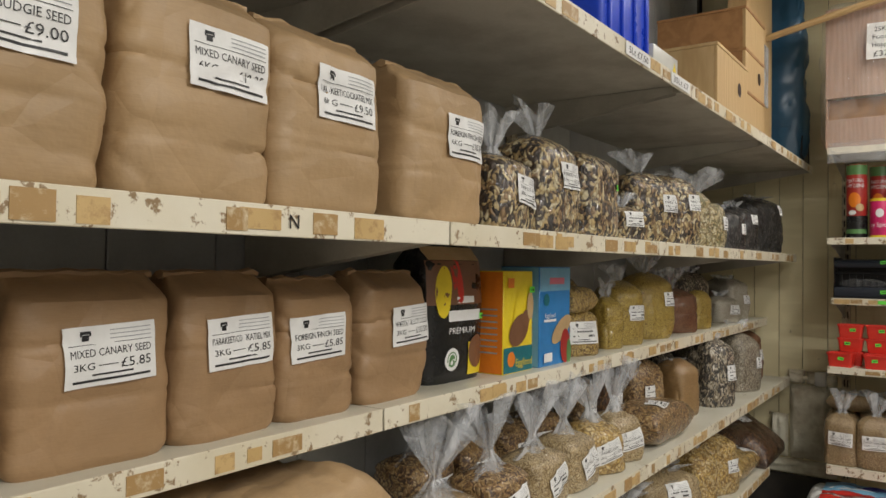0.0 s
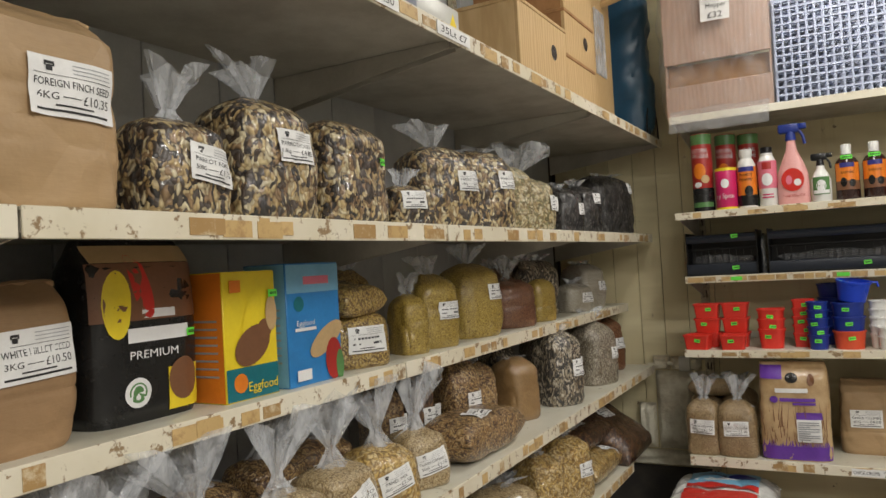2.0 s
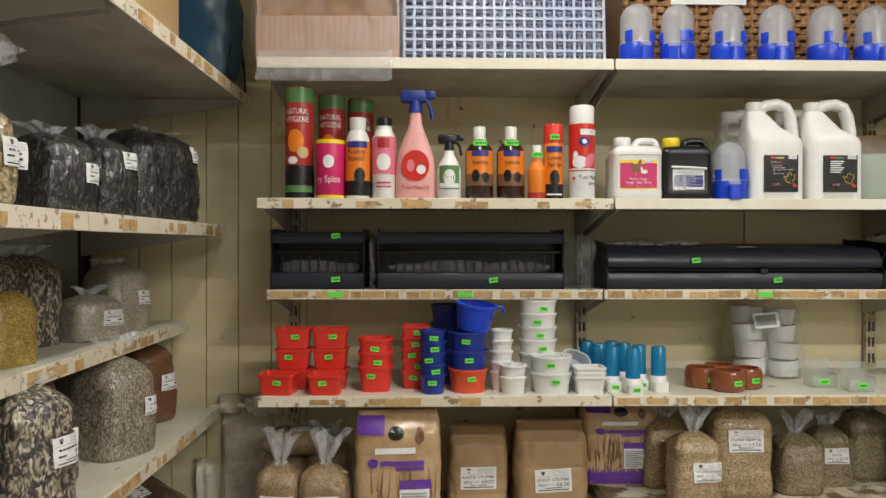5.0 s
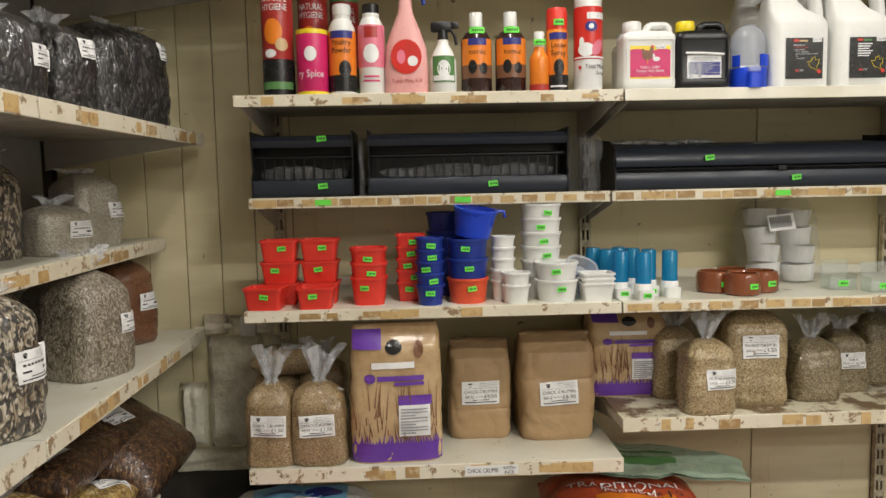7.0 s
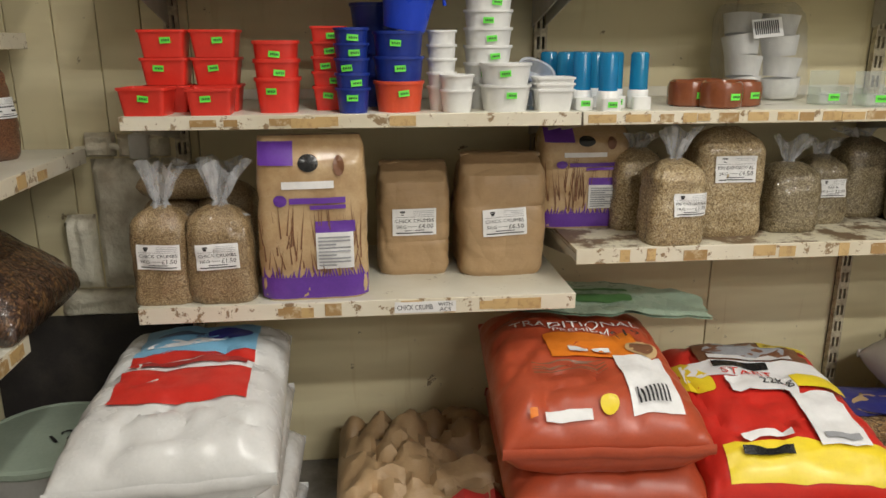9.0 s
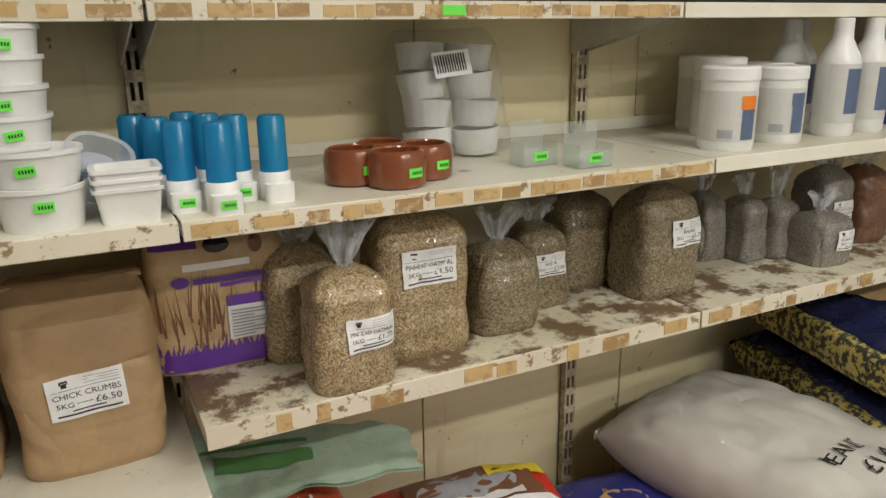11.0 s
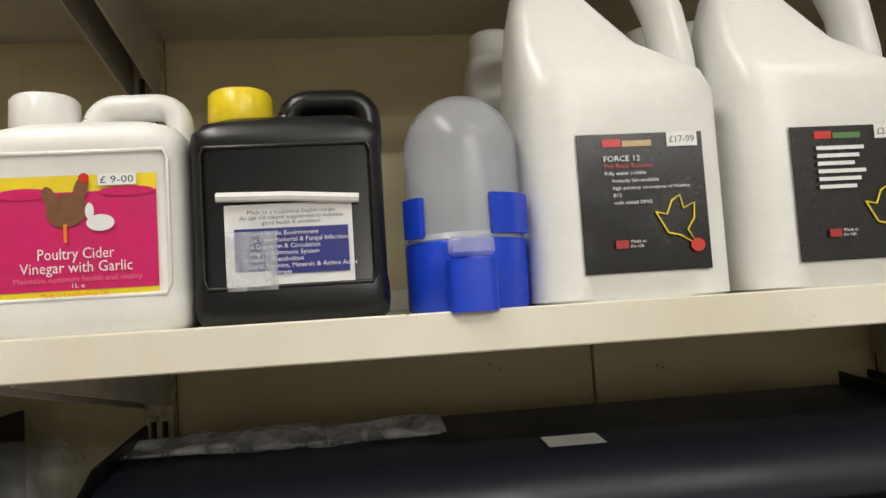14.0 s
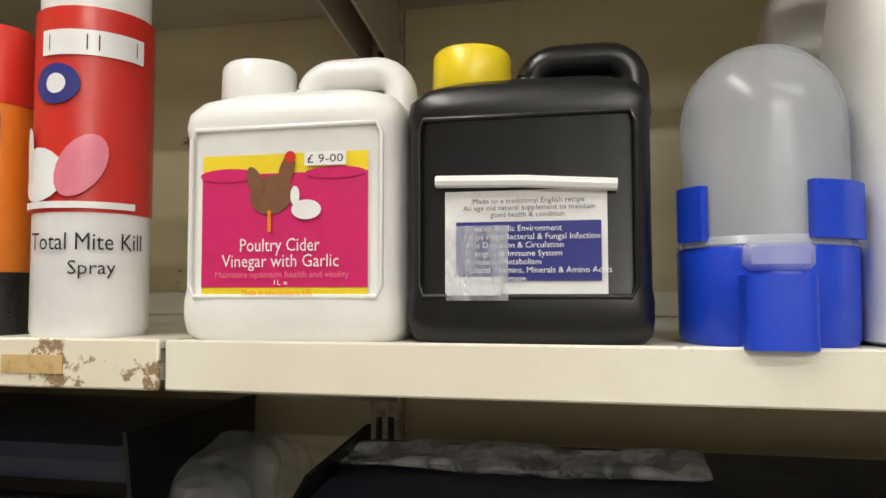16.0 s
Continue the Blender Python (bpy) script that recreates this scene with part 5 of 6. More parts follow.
def jug_label(t, d, first):
    f = lambda x, z, l: (x - 0.006, -d - l, z * 0.92 - 0.003)
    print_on("label_print", rect(-0.034, 0.024, 0.056, 0.128), I_BLACK, t, f, 0.0008, label="glossy black label")
    gpatch(f, t, [(rect(-0.016, 0.118, -0.003, 0.124, 1, 1), I_RED), (rect(-0.002, 0.118, 0.019, 0.1225, 1, 1), I_TAN if first else I_GREEN), (rect(0.03, 0.117, 0.052, 0.128, 1, 1), PAPER), (words("£17-99" if first else "£23-99", 0.041, 0.1225, 0.005, 0.018), INK)])
    if first:
        lines = ("FORCE 12", "", "Fully water soluble", "Instantly bio-available", "high potency co-enzyme of Vitamin", "B12", "with added DMG")
        print_on("print", [words(x, -0.016 + (0.005 if i > 2 else 0), 0.109 - 0.0055 * i, 0.0042 if i == 0 else 0.0027, 0, "L") for i, x in enumerate(lines) if x], I_WHITE, t, f, 0.003)
        print_on("print", words("Pre-Race Booster", -0.016, 0.1035, 0.0034, 0, "L"), I_RED, t, f, 0.003)
    else:
        print_on("print", [rect(-0.016, 0.109 - 0.006 * i, 0.02 - 0.004 * (i % 3), 0.112 - 0.006 * i, 2, 1) for i in range(6)], I_WHITE, t, f, 0.003)
    loop = [(0.018, 0.068), (0.026, 0.066), (0.03, 0.076), (0.036, 0.08), (0.038, 0.07), (0.046, 0.074), (0.045, 0.062), (0.04, 0.054), (0.046, 0.042), (0.034, 0.05), (0.026, 0.052), (0.022, 0.06), (0.018, 0.068)]
    part("emblem", sweep([f(x, z, 0.0022) for x, z in loop], 0.0007, 6), I_YEL, t, "gold outline emblem")
    print_on("print", [disc(0.046, 0.042, 0.005)], I_RED, t, f, 0.003)
    print_on("print", [rect(-0.012, 0.042, -0.003, 0.048, 1, 1)], I_DKRED, t, f, 0.003)
    print_on("print", [words("Made in", 0.004, 0.047, 0.0024), words("the UK", 0.003, 0.0435, 0.0024)], I_WHITE, t, f, 0.003)


for i, x in enumerate((0.887, 1.042)):
    t = big_jug(pose(x, B4Y + 0.066, B4Z), "large white plastic jug with black label")
    jug_label(t, 0.0553, i == 0)
    big_jug(pose(x - 0.012, B4Y + 0.21, B4Z), "large white plastic jug standing behind another")

t = thing("bagged_tray", pose(1.2, B4Y + 0.12, B4Z), "sage green plastic tray in a clear bag", "plastic tray")
part("tray", rbox(-0.058, -0.035, 0, 0.058, 0.035, 0.13, 0.012, 3), P_SAGE, t)
part("bag", Bag(0.14, 0.095, 0.165, 61, "paper", 0.008, 4).shape(), WRAP, t)
t = thing("cardboard_box", pose(1.28, B4Y + 0.3, B4Z), "brown cardboard box at the back of the shelf", "cardboard box")
part("body", rbox(-0.07, -0.07, 0, 0.07, 0.07, 0.2, 0.002, 1), KRAFT2, t)
for x in (1.372, 1.52):
    t = thing("dosing_bottle", pose(x, B4Y + 0.07, B4Z), "translucent twin-neck dosing bottle with yellow label", "bottle", "dosing bottles")
    part("body", skin([oval(0.052 * s, 0.036 * s, 5, z, 40) for s, z in ((0.94, 0), (1, 0.006), (1, 0.185), (0.95, 0.2), (0.7, 0.212))]), P_GREYW, t)
    part("dosing_chamber", skin([oval(0.022, 0.028, 4, z, 24, 0.026) for z in (0.195, 0.225, 0.245)]), P_GREYW, t)
    for cx, z in ((-0.024, 0.205), (0.026, 0.245)):
        part("cap", moved(lathe([(0.017, 0), (0.017, 0.028), (0.015, 0.03)], 24), pose(cx, 0, z)), P_WHITE, t)
    f = flat_front(-0.0362)
    print_on("label_print", rect(-0.016, 0.045, 0.045, 0.155), I_YEL, t, f, 0.0006)
    gpatch(f, t, [(disc(0.02, 0.1, 0.012, 0.03, turn=0.2), GREY_INK), (disc(0.02, 0.138, 0.007), GREY_INK), (rect(-0.018, 0.15, 0.03, 0.158), I_TAN), (rect(-0.02, 0.052, 0.038, 0.057), I_PURPLE)])
t = bottle(pose(1.653, B4Y + 0.07, B4Z), 0.045, 0.265, 0.018, P_WHITE, P_GREYW, "grey-white bottle with blue print", [(0.48, 0.56, 0.7, I_BLUE), (0.24, 0.3, 0.7, I_BLUE)], 0.03, 0.018, shoulder=0.8)
for x in (1.772, 1.88):
    bottle(pose(x, B4Y + 0.075, B4Z), 0.042, 0.25, 0.015, P_GOLD, P_GOLD, "gold bottle with white printed label", [(0.52, 0.72, 0.9, I_WHITE), (0.14, 0.42, 0.9, I_WHITE), (0.22, 0.25, 0.9, I_DKRED)], 0.04, 0.018, shoulder=0.82)
t = thing("red_tray", pose(2.05, B4Y + 0.1, B4Z), "shallow red plastic tray on the shelf", "plastic tray")
part("tray", rbox(-0.12, -0.08, 0, 0.12, 0.08, 0.02, 0.006), P_RED, t)
bottle(pose(2.0, B4Y + 0.25, B4Z), 0.034, 0.16, 0.015, P_RED, P_WHITE, "white bottle with red cap", [], 0.03, 0.018)

# ---- top of the north shelves ----
B5Z, B5Y = 1.885, 3.245
t = thing("food_hopper", pose(-0.28, B5Y + 0.13, B5Z), "pink hardboard food hopper wrapped in clear polythene", "food hopper")
part("front_panel", rbox(-0.185, -0.1, 0.2, 0.185, -0.09, 0.56, 0.002, 1), PINKPLY, t)
part("recess", rbox(-0.185, -0.06, 0.12, 0.185, -0.05, 0.2, 0.002, 1), OAKP, t)
part("tray_front", rbox(-0.185, -0.1, 0.0, 0.185, -0.09, 0.115, 0.002, 1), PINKPLY, t)
for s in (-0.185, 0.177):
    part("side", rbox(s, -0.089, 0, s + 0.008, 0.12, 0.56, 0.002, 1), PINKPLY, t)
hb = Bag(0.41, 0.25, 0.6, 62, "paper", 0.009, 6)
part("polythene_wrap", moved(hb.shape(30, 60), pose(0, 0, 0)), WRAP, t, "loose clear polythene wrapping")
part("loose_fold", moved(pillow(0.34, 0.1, 0.03, 5, 0.012)[0], pose(0.0, -0.135, -0.03, 60, 0, 0)), WRAP, t)
print_on("price_card", rect(-0.05, 0.33, 0.05, 0.47), PAPER, t, flat_front(-0.101), 0.032, -0.03, label="handwritten price card")
print_on("print", [words("25Kg", 0.0, 0.445, 0.018, 0.05), words("Food", -0.005, 0.415, 0.018, 0.05), words("Hopper", 0.005, 0.385, 0.018, 0.07), words("£32", 0.0, 0.35, 0.022, 0.05)], INK, t, flat_front(-0.101), 0.034, -0.03)


def grid_tray(m, w, h, nx, nz, label):
    t = thing("plastic_grid_tray", m, label, "plastic grid", "stacked plastic grids")
    for i in range(nx + 1):
        part("bar", block(-w / 2 + w * i / nx - 0.0035, -0.006, 0, -w / 2 + w * i / nx + 0.0035, 0.006, h), P_LILAC, t, smooth=False)
    for j in range(nz + 1):
        part("cross_bar", block(-w / 2, -0.007, h * j / nz - 0.0035, w / 2, 0.005, h * j / nz + 0.0035), P_LILAC, t, smooth=False)
    return t


for k in range(4):
    grid_tray(pose(0.178 - 0.006 * k, B5Y + 0.035 + 0.035 * k, B5Z, -6), 0.52, 0.4, 20, 14, "grey-blue plastic floor grid leaning in a stack")
t = thing("wicker_hamper", pose(0.98, B5Y + 0.29, B5Z), "large brown woven wicker hamper at the back", "wicker basket")
part("body", block(-0.46, -0.12, 0, 0.46, 0.12, 0.5), I_BROWN, t, smooth=False)
weave = []
for j in range(26):
    z = 0.01 + 0.0185 * j
    path = [(-0.46 + 0.92 * i / 92, -0.128 + 0.005 * (1 if (i // 2 + j) % 2 else -1), z) for i in range(93)]
    weave.append(sweep(path, 0.0085, 5, 0.6))
part("weave", join(*weave), WICKER, t)
for i in range(24):
    part("stake", sweep([(-0.45 + 0.039 * i, -0.128, 0), (-0.45 + 0.039 * i, -0.128, 0.5)], 0.005, 6), WICKER, t)
f = flat_front(-0.14)
for x0, x1, z0, tx in ((-0.33, -0.12, 0.19, "£60"), (-0.1, 0.1, 0.23, "£132"), (-0.47, -0.35, 0.235, "")):
    c = print_on("price_card", rect(x0, z0, x1, z0 + 0.15), PAPER, t, f, 0.001, label="handwritten price card")
    if tx:
        print_on("print", words(tx, (x0 + x1) / 2, z0 + 0.06, 0.05, 0.14), INK, c, f, 0.002)
for i, x in enumerate((0.529, 0.638, 0.772, 0.9, 1.034, 1.16, 1.28)):
    copy_thing(d0, pose(x, B5Y + 0.06, B5Z, 0, 0, (20, -25, 10, 0, 40, 15, 5)[i]) @ Matrix.Scale(1.04, 4))

# ---- feeders on the narrow shelf ----
B3Y, B3Z = 3.36, 1.288


def trough(x0, x1, label, lid=True, tags=()):
    w = x1 - x0
    t = thing("trough_feeder", pose((x0 + x1) / 2, B3Y + 0.01, B3Z), label, "poultry feeder", "trough feeders")
    h = w / 2
    def strip(prof, a=-h, b=h):
        return skin([[(x, y, z) for y, z in prof] for x in (a, b)], False, False)
    front = [(0.02, 0.0), (0.006, 0.004), (0.0, 0.012), (0.0, 0.036), (0.004, 0.044), (0.012, 0.046), (0.012, 0.042), (0.006, 0.036), (0.006, 0.012), (0.02, 0.008)]
    part("front_lip", strip(front), P_SLATE, t)
    part("tray_floor", block(-h, 0.018, 0.001, h, 0.2, 0.006), P_SLATE, t, smooth=False)
    if lid:
        prof = [(0.024, 0.056), (0.009, 0.06), (0.004, 0.068), (0.004, 0.078), (0.009, 0.092), (0.016, 0.102), (0.026, 0.109), (0.042, 0.113), (0.2, 0.126), (0.2, 0.122), (0.042, 0.108), (0.03, 0.104), (0.014, 0.09), (0.009, 0.078), (0.012, 0.066), (0.024, 0.061)]
        part("hopper_front", strip(prof, -h + 0.004, h - 0.004), P_SLATE, t)
        part("hinge", rbox(h * 0.1, -0.002, 0.044, h * 0.16, 0.008, 0.058, 0.002, 1), P_BLACK, t)
        # Black filler block stands in for the shade inside the hollow hopper.
        part("dark_inside", block(-h + 0.006, 0.03, 0.008, h - 0.006, 0.19, 0.10), P_BLACK, t, smooth=False)
        print_on("sticker", rect(0.0, 0.044, 0.052, 0.078), PAPER, t, lambda x, y, l: (x, y, 0.113 + (y - 0.042) * 0.0823 + l), 0.002)
        part("seam_rail", strip([(0.002, 0.047), (0.01, 0.049), (0.01, 0.052), (0.002, 0.05)]), P_BLACK, t)
    else:
        prof = [(0.01, 0.125), (0.004, 0.132), (0.002, 0.142), (0.008, 0.152), (0.03, 0.156), (0.19, 0.16), (0.19, 0.155), (0.03, 0.151), (0.012, 0.146), (0.008, 0.14)]
        part("top_rail", strip(prof, -h, h), P_SLATE, t)
        n = int(w / 0.024)
        for i in range(1, n):
            part("grille_bar", block(-h + w * i / n - 0.0015, 0.03, 0.04, -h + w * i / n + 0.0015, 0.034, 0.1), P_BLACK, t, smooth=False)
        part("hopper_back", block(-h, 0.1, 0.006, h, 0.106, 0.155), P_BLACK, t, smooth=False)
        part("mid_rail", rbox(-h, 0.026, 0.096, h, 0.04, 0.106, 0.003, 1), P_BLACK, t)
        part("wrapped_grain", moved(pillow(w * 0.9, 0.05, 0.04, 8, 0.008)[0], pose(0, 0.065, 0.04)), WRAP, t)
    for s in (-1, 1):
        V = [(s * h + k, y, z) for k in (-0.002, 0.002) for y, z in ((-0.004, -0.0), (-0.004, 0.05), (0.012, 0.065), (-0.004, 0.105 if lid else 0.165), (0.05, 0.128 if lid else 0.165), (0.2, 0.14 if lid else 0.165), (0.2, 0))]
        part("end_plate", (V, [tuple(range(7)), tuple(range(13, 6, -1))] + [(i, i + 7, (i + 1) % 7 + 7, (i + 1) % 7) for i in range(7)]), P_BLACK, t, smooth=False)
    for x, z in tags:
        sticker(t, flat_front(0.0), x, z, 0.024, 0.1, 0.006 if z < 0.05 else 0.004)
    return t


trough(-0.445, -0.195, "short slate plastic trough feeder with open grille", False, ((0.05, 0.028), (0.05, 0.146)))
trough(-0.155, 0.35, "slate plastic trough feeder with open grille", False, ((0.06, 0.026),))
trough(0.47, 1.235, "long dark slate trough feeder with closed hopper", True, ((-0.14, 0.08), (0.085, 0.026)))
trough(1.27, 2.15, "long dark slate trough feeder with closed hopper", True, ((-0.1, 0.026),))
for x in (-0.176, 0.41):
    t = thing("polythene_wrap", pose(x, B3Y + 0.09, B3Z), "crumpled clear polythene wrap between the feeders", "plastic wrap")
    part("film", Bag(0.035 if x < 0 else 0.07, 0.16, 0.15, 70 + int(x * 10), "paper", 0.012, 3).shape(), WRAP, t)
t = thing("polythene_wrap", pose(0.62, B3Y + 0.15, B3Z + 0.121, 5), "crumpled clear polythene lying on the feeder", "plastic wrap")
part("film", pillow(0.3, 0.06, 0.014, 31, 0.01)[0], FILM_THICK, t)
for x in (-0.27, 0.08, 0.9):
    t = thing("shelf_price_tag", pose(x, B3Y - 0.0015, B3Z - 0.013), "green price sticker on the shelf edge", "price sticker")
    part("tag", block(-0.02, -0.0006, -0.007, 0.02, 0, 0.007), GREEN, t, smooth=False)

# ---- coloured pots ----
B2Y, B2Z = 3.256, 1.020


def open_box(w, d, h, taper=0.86, th=0.003, n=10):
    o = [oval(w / 2 * taper, d / 2 * taper, n, 0, 40), oval(w / 2, d / 2, n, h * 0.9, 40), oval(w / 2 + 0.003, d / 2 + 0.003, n, h * 0.9, 40), oval(w / 2 + 0.003, d / 2 + 0.003, n, h, 40), oval(w / 2 - th, d / 2 - th, n, h, 40), oval(w / 2 * taper - th, d / 2 * taper - th, n, 0.004, 40)]
    return skin(o)


def pot_stack(x, y, w, d, h, step, count, mat, label, n=10, tag=True, name="plastic_pot", rz=0, mats=None, taper=0.86):
    out = None
    for k in range(count):
        t = thing(name, pose(x, B2Y + y + d / 2, B2Z + step * k, 0, 0, rz), label, "plastic pot", "stacked pots")
        part("pot", open_box(w, d, h, taper, n=n), (mats or {}).get(k, mat), t)
        if tag:
            sticker(t, flat_front(-d / 2 * 0.97) if n > 4 else round_front(d / 2), 0.01 * math.sin(k * 2.3 + x * 9), h * 0.62, 0.021, 0.12 * math.sin(k + x * 20), 0.003)


RB = "small red plastic hook-on feeder pot with green sticker"
pot_stack(-0.41, 0.012, 0.092, 0.075, 0.054, 0.0545, 1, P_RED, RB, rz=-6)
pot_stack(-0.385, 0.09, 0.09, 0.075, 0.054, 0.0545, 3, P_RED, RB, tag=True)
pot_stack(-0.287, 0.012, 0.088, 0.075, 0.052, 0.0545, 1, P_RED, RB)
pot_stack(-0.285, 0.095, 0.092, 0.075, 0.054, 0.0545, 3, P_RED, RB)
pot_stack(-0.16, 0.05, 0.088, 0.08, 0.07, 0.036, 3, P_RED, "red plastic corner pot nested in a stack", n=3.4)
pot_stack(-0.055, 0.1, 0.07, 0.07, 0.05, 0.03, 5, P_RED, "red plastic pot nested in a stack")
pot_stack(-0.008, 0.02, 0.066, 0.066, 0.05, 0.029, 5, P_NAVY, "dark blue round pot in a tall stack", n=2.2)
pot_stack(0.087, 0.03, 0.1, 0.1, 0.062, 0.049, 3, P_NAVY, "round coop cup in a nested stack", n=2.1, mats={0: P_REDTUB}, taper=0.88)
t = thing("plastic_cup", pose(0.10, B2Y + 0.08, B2Z + 0.165, 6, 8, 0), "deep blue plastic coop cup tilted on the stack", "plastic pot")
part("pot", open_box(0.105, 0.105, 0.07, 0.82, n=2.1), P_BLUE, t)
part("hook", sweep([(0.05, 0, 0.068), (0.07, 0, 0.07), (0.075, 0, 0.055)], 0.004, 8), P_BLUE, t)
pot_stack(0.04, 0.17, 0.1, 0.1, 0.07, 0.05, 4, P_NAVY, "dark blue coop cup behind the others", n=2.1, tag=False)
pot_stack(0.178, 0.07, 0.058, 0.058, 0.05, 0.028, 5, P_WHITE, "small white pot in a tall stack", n=2.1, tag=False)
pot_stack(0.204, 0.015, 0.066, 0.066, 0.045, 0.03, 2, P_WHITE, "small white pot with rim", n=2.1, tag=False)
pot_stack(0.282, 0.09, 0.1, 0.1, 0.06, 0.036, 6, P_WHITE, "white round plastic tub in a tall stack", n=2.1)
pot_stack(0.308, 0.015, 0.104, 0.104, 0.054, 0.043, 2, P_WHITE, "white round plastic tub with rim", n=2.1)
pot_stack(0.405, 0.02, 0.078, 0.065, 0.045, 0.012, 3, P_WHITE, "small clear white rectangular tub", tag=False)
t = thing("egg_cup_lid", pose(0.375, B2Y + 0.12, B2Z + 0.06, 50, 20, 0), "white plastic scoop resting on the tubs", "plastic pot")
part("pot", open_box(0.08, 0.06, 0.03, 0.7, n=2.4), HAZE, t)
part("stand", block(-0.03, -0.02, -0.06, 0.03, 0.02, -0.01), HAZE, t, smooth=False)
for i, (x, y) in enumerate(((0.43, 0.17), (0.455, 0.12), (0.475, 0.06), (0.52, 0.02), (0.5, 0.17), (0.525, 0.13), (0.555, 0.09), (0.6, 0.06))):
    t = thing("tube_drinker", pose(x, B2Y + y + 0.02, B2Z), "small turquoise tube drinker with white base", "bird drinker", "turquoise tube drinkers")
    part("tube", lathe([(0.0195, 0.03), (0.019, 0.112), (0.016, 0.117), (0.004, 0.118)], 24), TURQ, t, "translucent turquoise tube")
    part("base", join(lathe([(0.02, 0), (0.022, 0.003), (0.022, 0.038), (0.0205, 0.04)], 24), skin([oval(0.02, 0.012, 3, z, 20, 0, -0.024) for z in (0.0, 0.026)])), P_WHITE, t)
    if i in (2, 3, 6):
        sticker(t, flat_front(-0.036), 0, 0.014, 0.02)
for x, y in ((0.735, 0.09), (0.785, 0.035), (0.80, 0.13), (0.85, 0.075)):
    t = thing("ceramic_feed_bowl", pose(x, B2Y + y + 0.04, B2Z), "glossy brown glazed ceramic feed bowl", "bowl", "brown ceramic bowls")
    part("bowl", lathe([(0.04, 0), (0.045, 0.004), (0.046, 0.04), (0.042, 0.053), (0.036, 0.056), (0.034, 0.053), (0.036, 0.045), (0.036, 0.01), (0.02, 0.006)], 36), P_BROWN, t)
    sticker(t, round_front(0.0455), 0.012, 0.025, 0.024)
t = thing("bag_of_pots", pose(0.985, B2Y + 0.27, B2Z, -16, 0, -3) @ Matrix.Scale(1.12, 4), "clear bag of nested white plastic pots", "bag of pots")
for i in range(2):
    for k in range(4):
        part("pot", moved(lathe([(0.034, 0), (0.04, 0.04), (0.041, 0.042), (0.038, 0.042), (0.032, 0.004)], 24), pose(-0.042 + 0.085 * i, 0, 0.005 + 0.046 * k, 8 * (i + 1), (k % 2) * 8 - 4, 0)), P_WHITE, t)
part("polythene", Bag(0.19, 0.105, 0.21, 66, "paper", 0.008, 4).shape(), WRAP, t)
print_on("barcode_label", rect(-0.03, 0.12, 0.035, 0.16), PAPER, t, flat_front(-0.06), 0.002, 0.1)
print_on("print", [rect(-0.026 + 0.0045 * i, 0.127, -0.0235 + 0.0045 * i, 0.155, 1, 1) for i in range(12)], INK, t, flat_front(-0.06), 0.003, 0.1)
for x, y in ((1.06, 0.1), (1.13, 0.04)):
    t = thing("clear_drinker_clip", pose(x, B2Y + y + 0.02, B2Z), "clear rigid plastic finger drawer", "plastic feeder", "clear plastic feeders")
    for a in (block(-0.035, -0.025, 0.001, 0.035, 0.02, 0.003), block(-0.035, 0.018, 0.0031, 0.035, 0.02, 0.075), block(-0.035, -0.025, 0.0031, -0.033, 0.0179, 0.04), block(0.033, -0.025, 0.0031, 0.035, 0.0179, 0.04), block(-0.0329, -0.025, 0.0031, 0.0329, -0.023, 0.03)):
        part("panel", a, CLEARP, t, smooth=False)
    sticker(t, flat_front(-0.025), 0, 0.018, 0.026)


def tub(m, r, h, label, bands, lid=0.025):
    t = thing("supplement_tub", m, label, "plastic tub", "white supplement tubs")
    part("body", lathe([(r * 0.95, 0), (r, 0.005), (r, h - lid)], 32), P_WHITE, t)
    part("lid", moved(lathe([(r * 1.04, 0), (r * 1.04, lid * 0.85), (r * 0.97, lid)], 32), pose(0, 0, h - lid)), P_WHITE, t)
    for i, (a0, a1, z0, z1, mt) in enumerate(bands):
        print_on("label_print", rect(a0 * r, z0 * h, a1 * r, z1 * h, 14, 2), mt, t, round_front(r), 0.0006 + 0.0003 * i)
    return t


for x, y, h in ((1.48, 0.03, 0.155), (1.64, 0.05, 0.15), (1.6, 0.17, 0.165), (1.735, 0.16, 0.15), (1.655, 0.27, 0.165)):
    tub(pose(x, B2Y + 0.055 + y, B2Z), 0.052, h, "white supplement tub with grey label and white lid", [(-2.2, 0.9, 0.12, 0.72, P_GREYW), (-0.3, 0.3, 0.14, 0.5, I_STEEL), (-0.35, 0.3, 0.5, 0.66, I_ORANGE if y == 0.03 else I_STEEL), (-1.1, -0.6, 0.16, 0.26, GREY_INK)])
for x, y in ((1.81, 0.05), (1.925, 0.06), (1.82, 0.18), (1.92, 0.24)):
    bottle(pose(x, B2Y + 0.05 + y, B2Z), 0.042, 0.24, 0.02, P_WHITE, P_WHITE, "white round bottle with slate blue label", [(0.12, 0.62, 1.3, P_GREYW), (0.2, 0.58, 0.5, I_STEEL)], 0.03, 0.019, shoulder=0.7)
for k in range(2):
    tub(pose(2.07, B2Y + 0.12, B2Z + 0.118 * k), 0.075, 0.117, "white bucket with navy and red print", [(-1.5, 1.5, 0.08, 0.75, I_NAVY), (-0.9, 0.9, 0.3, 0.42, I_RED), (-0.5, 0.4, 0.5, 0.62, I_YEL)], 0.02)
t = thing("green_lidded_pot", pose(2.07, B2Y + 0.12, B2Z + 0.2355), "dark green screw-top lid on the bucket", "lid")
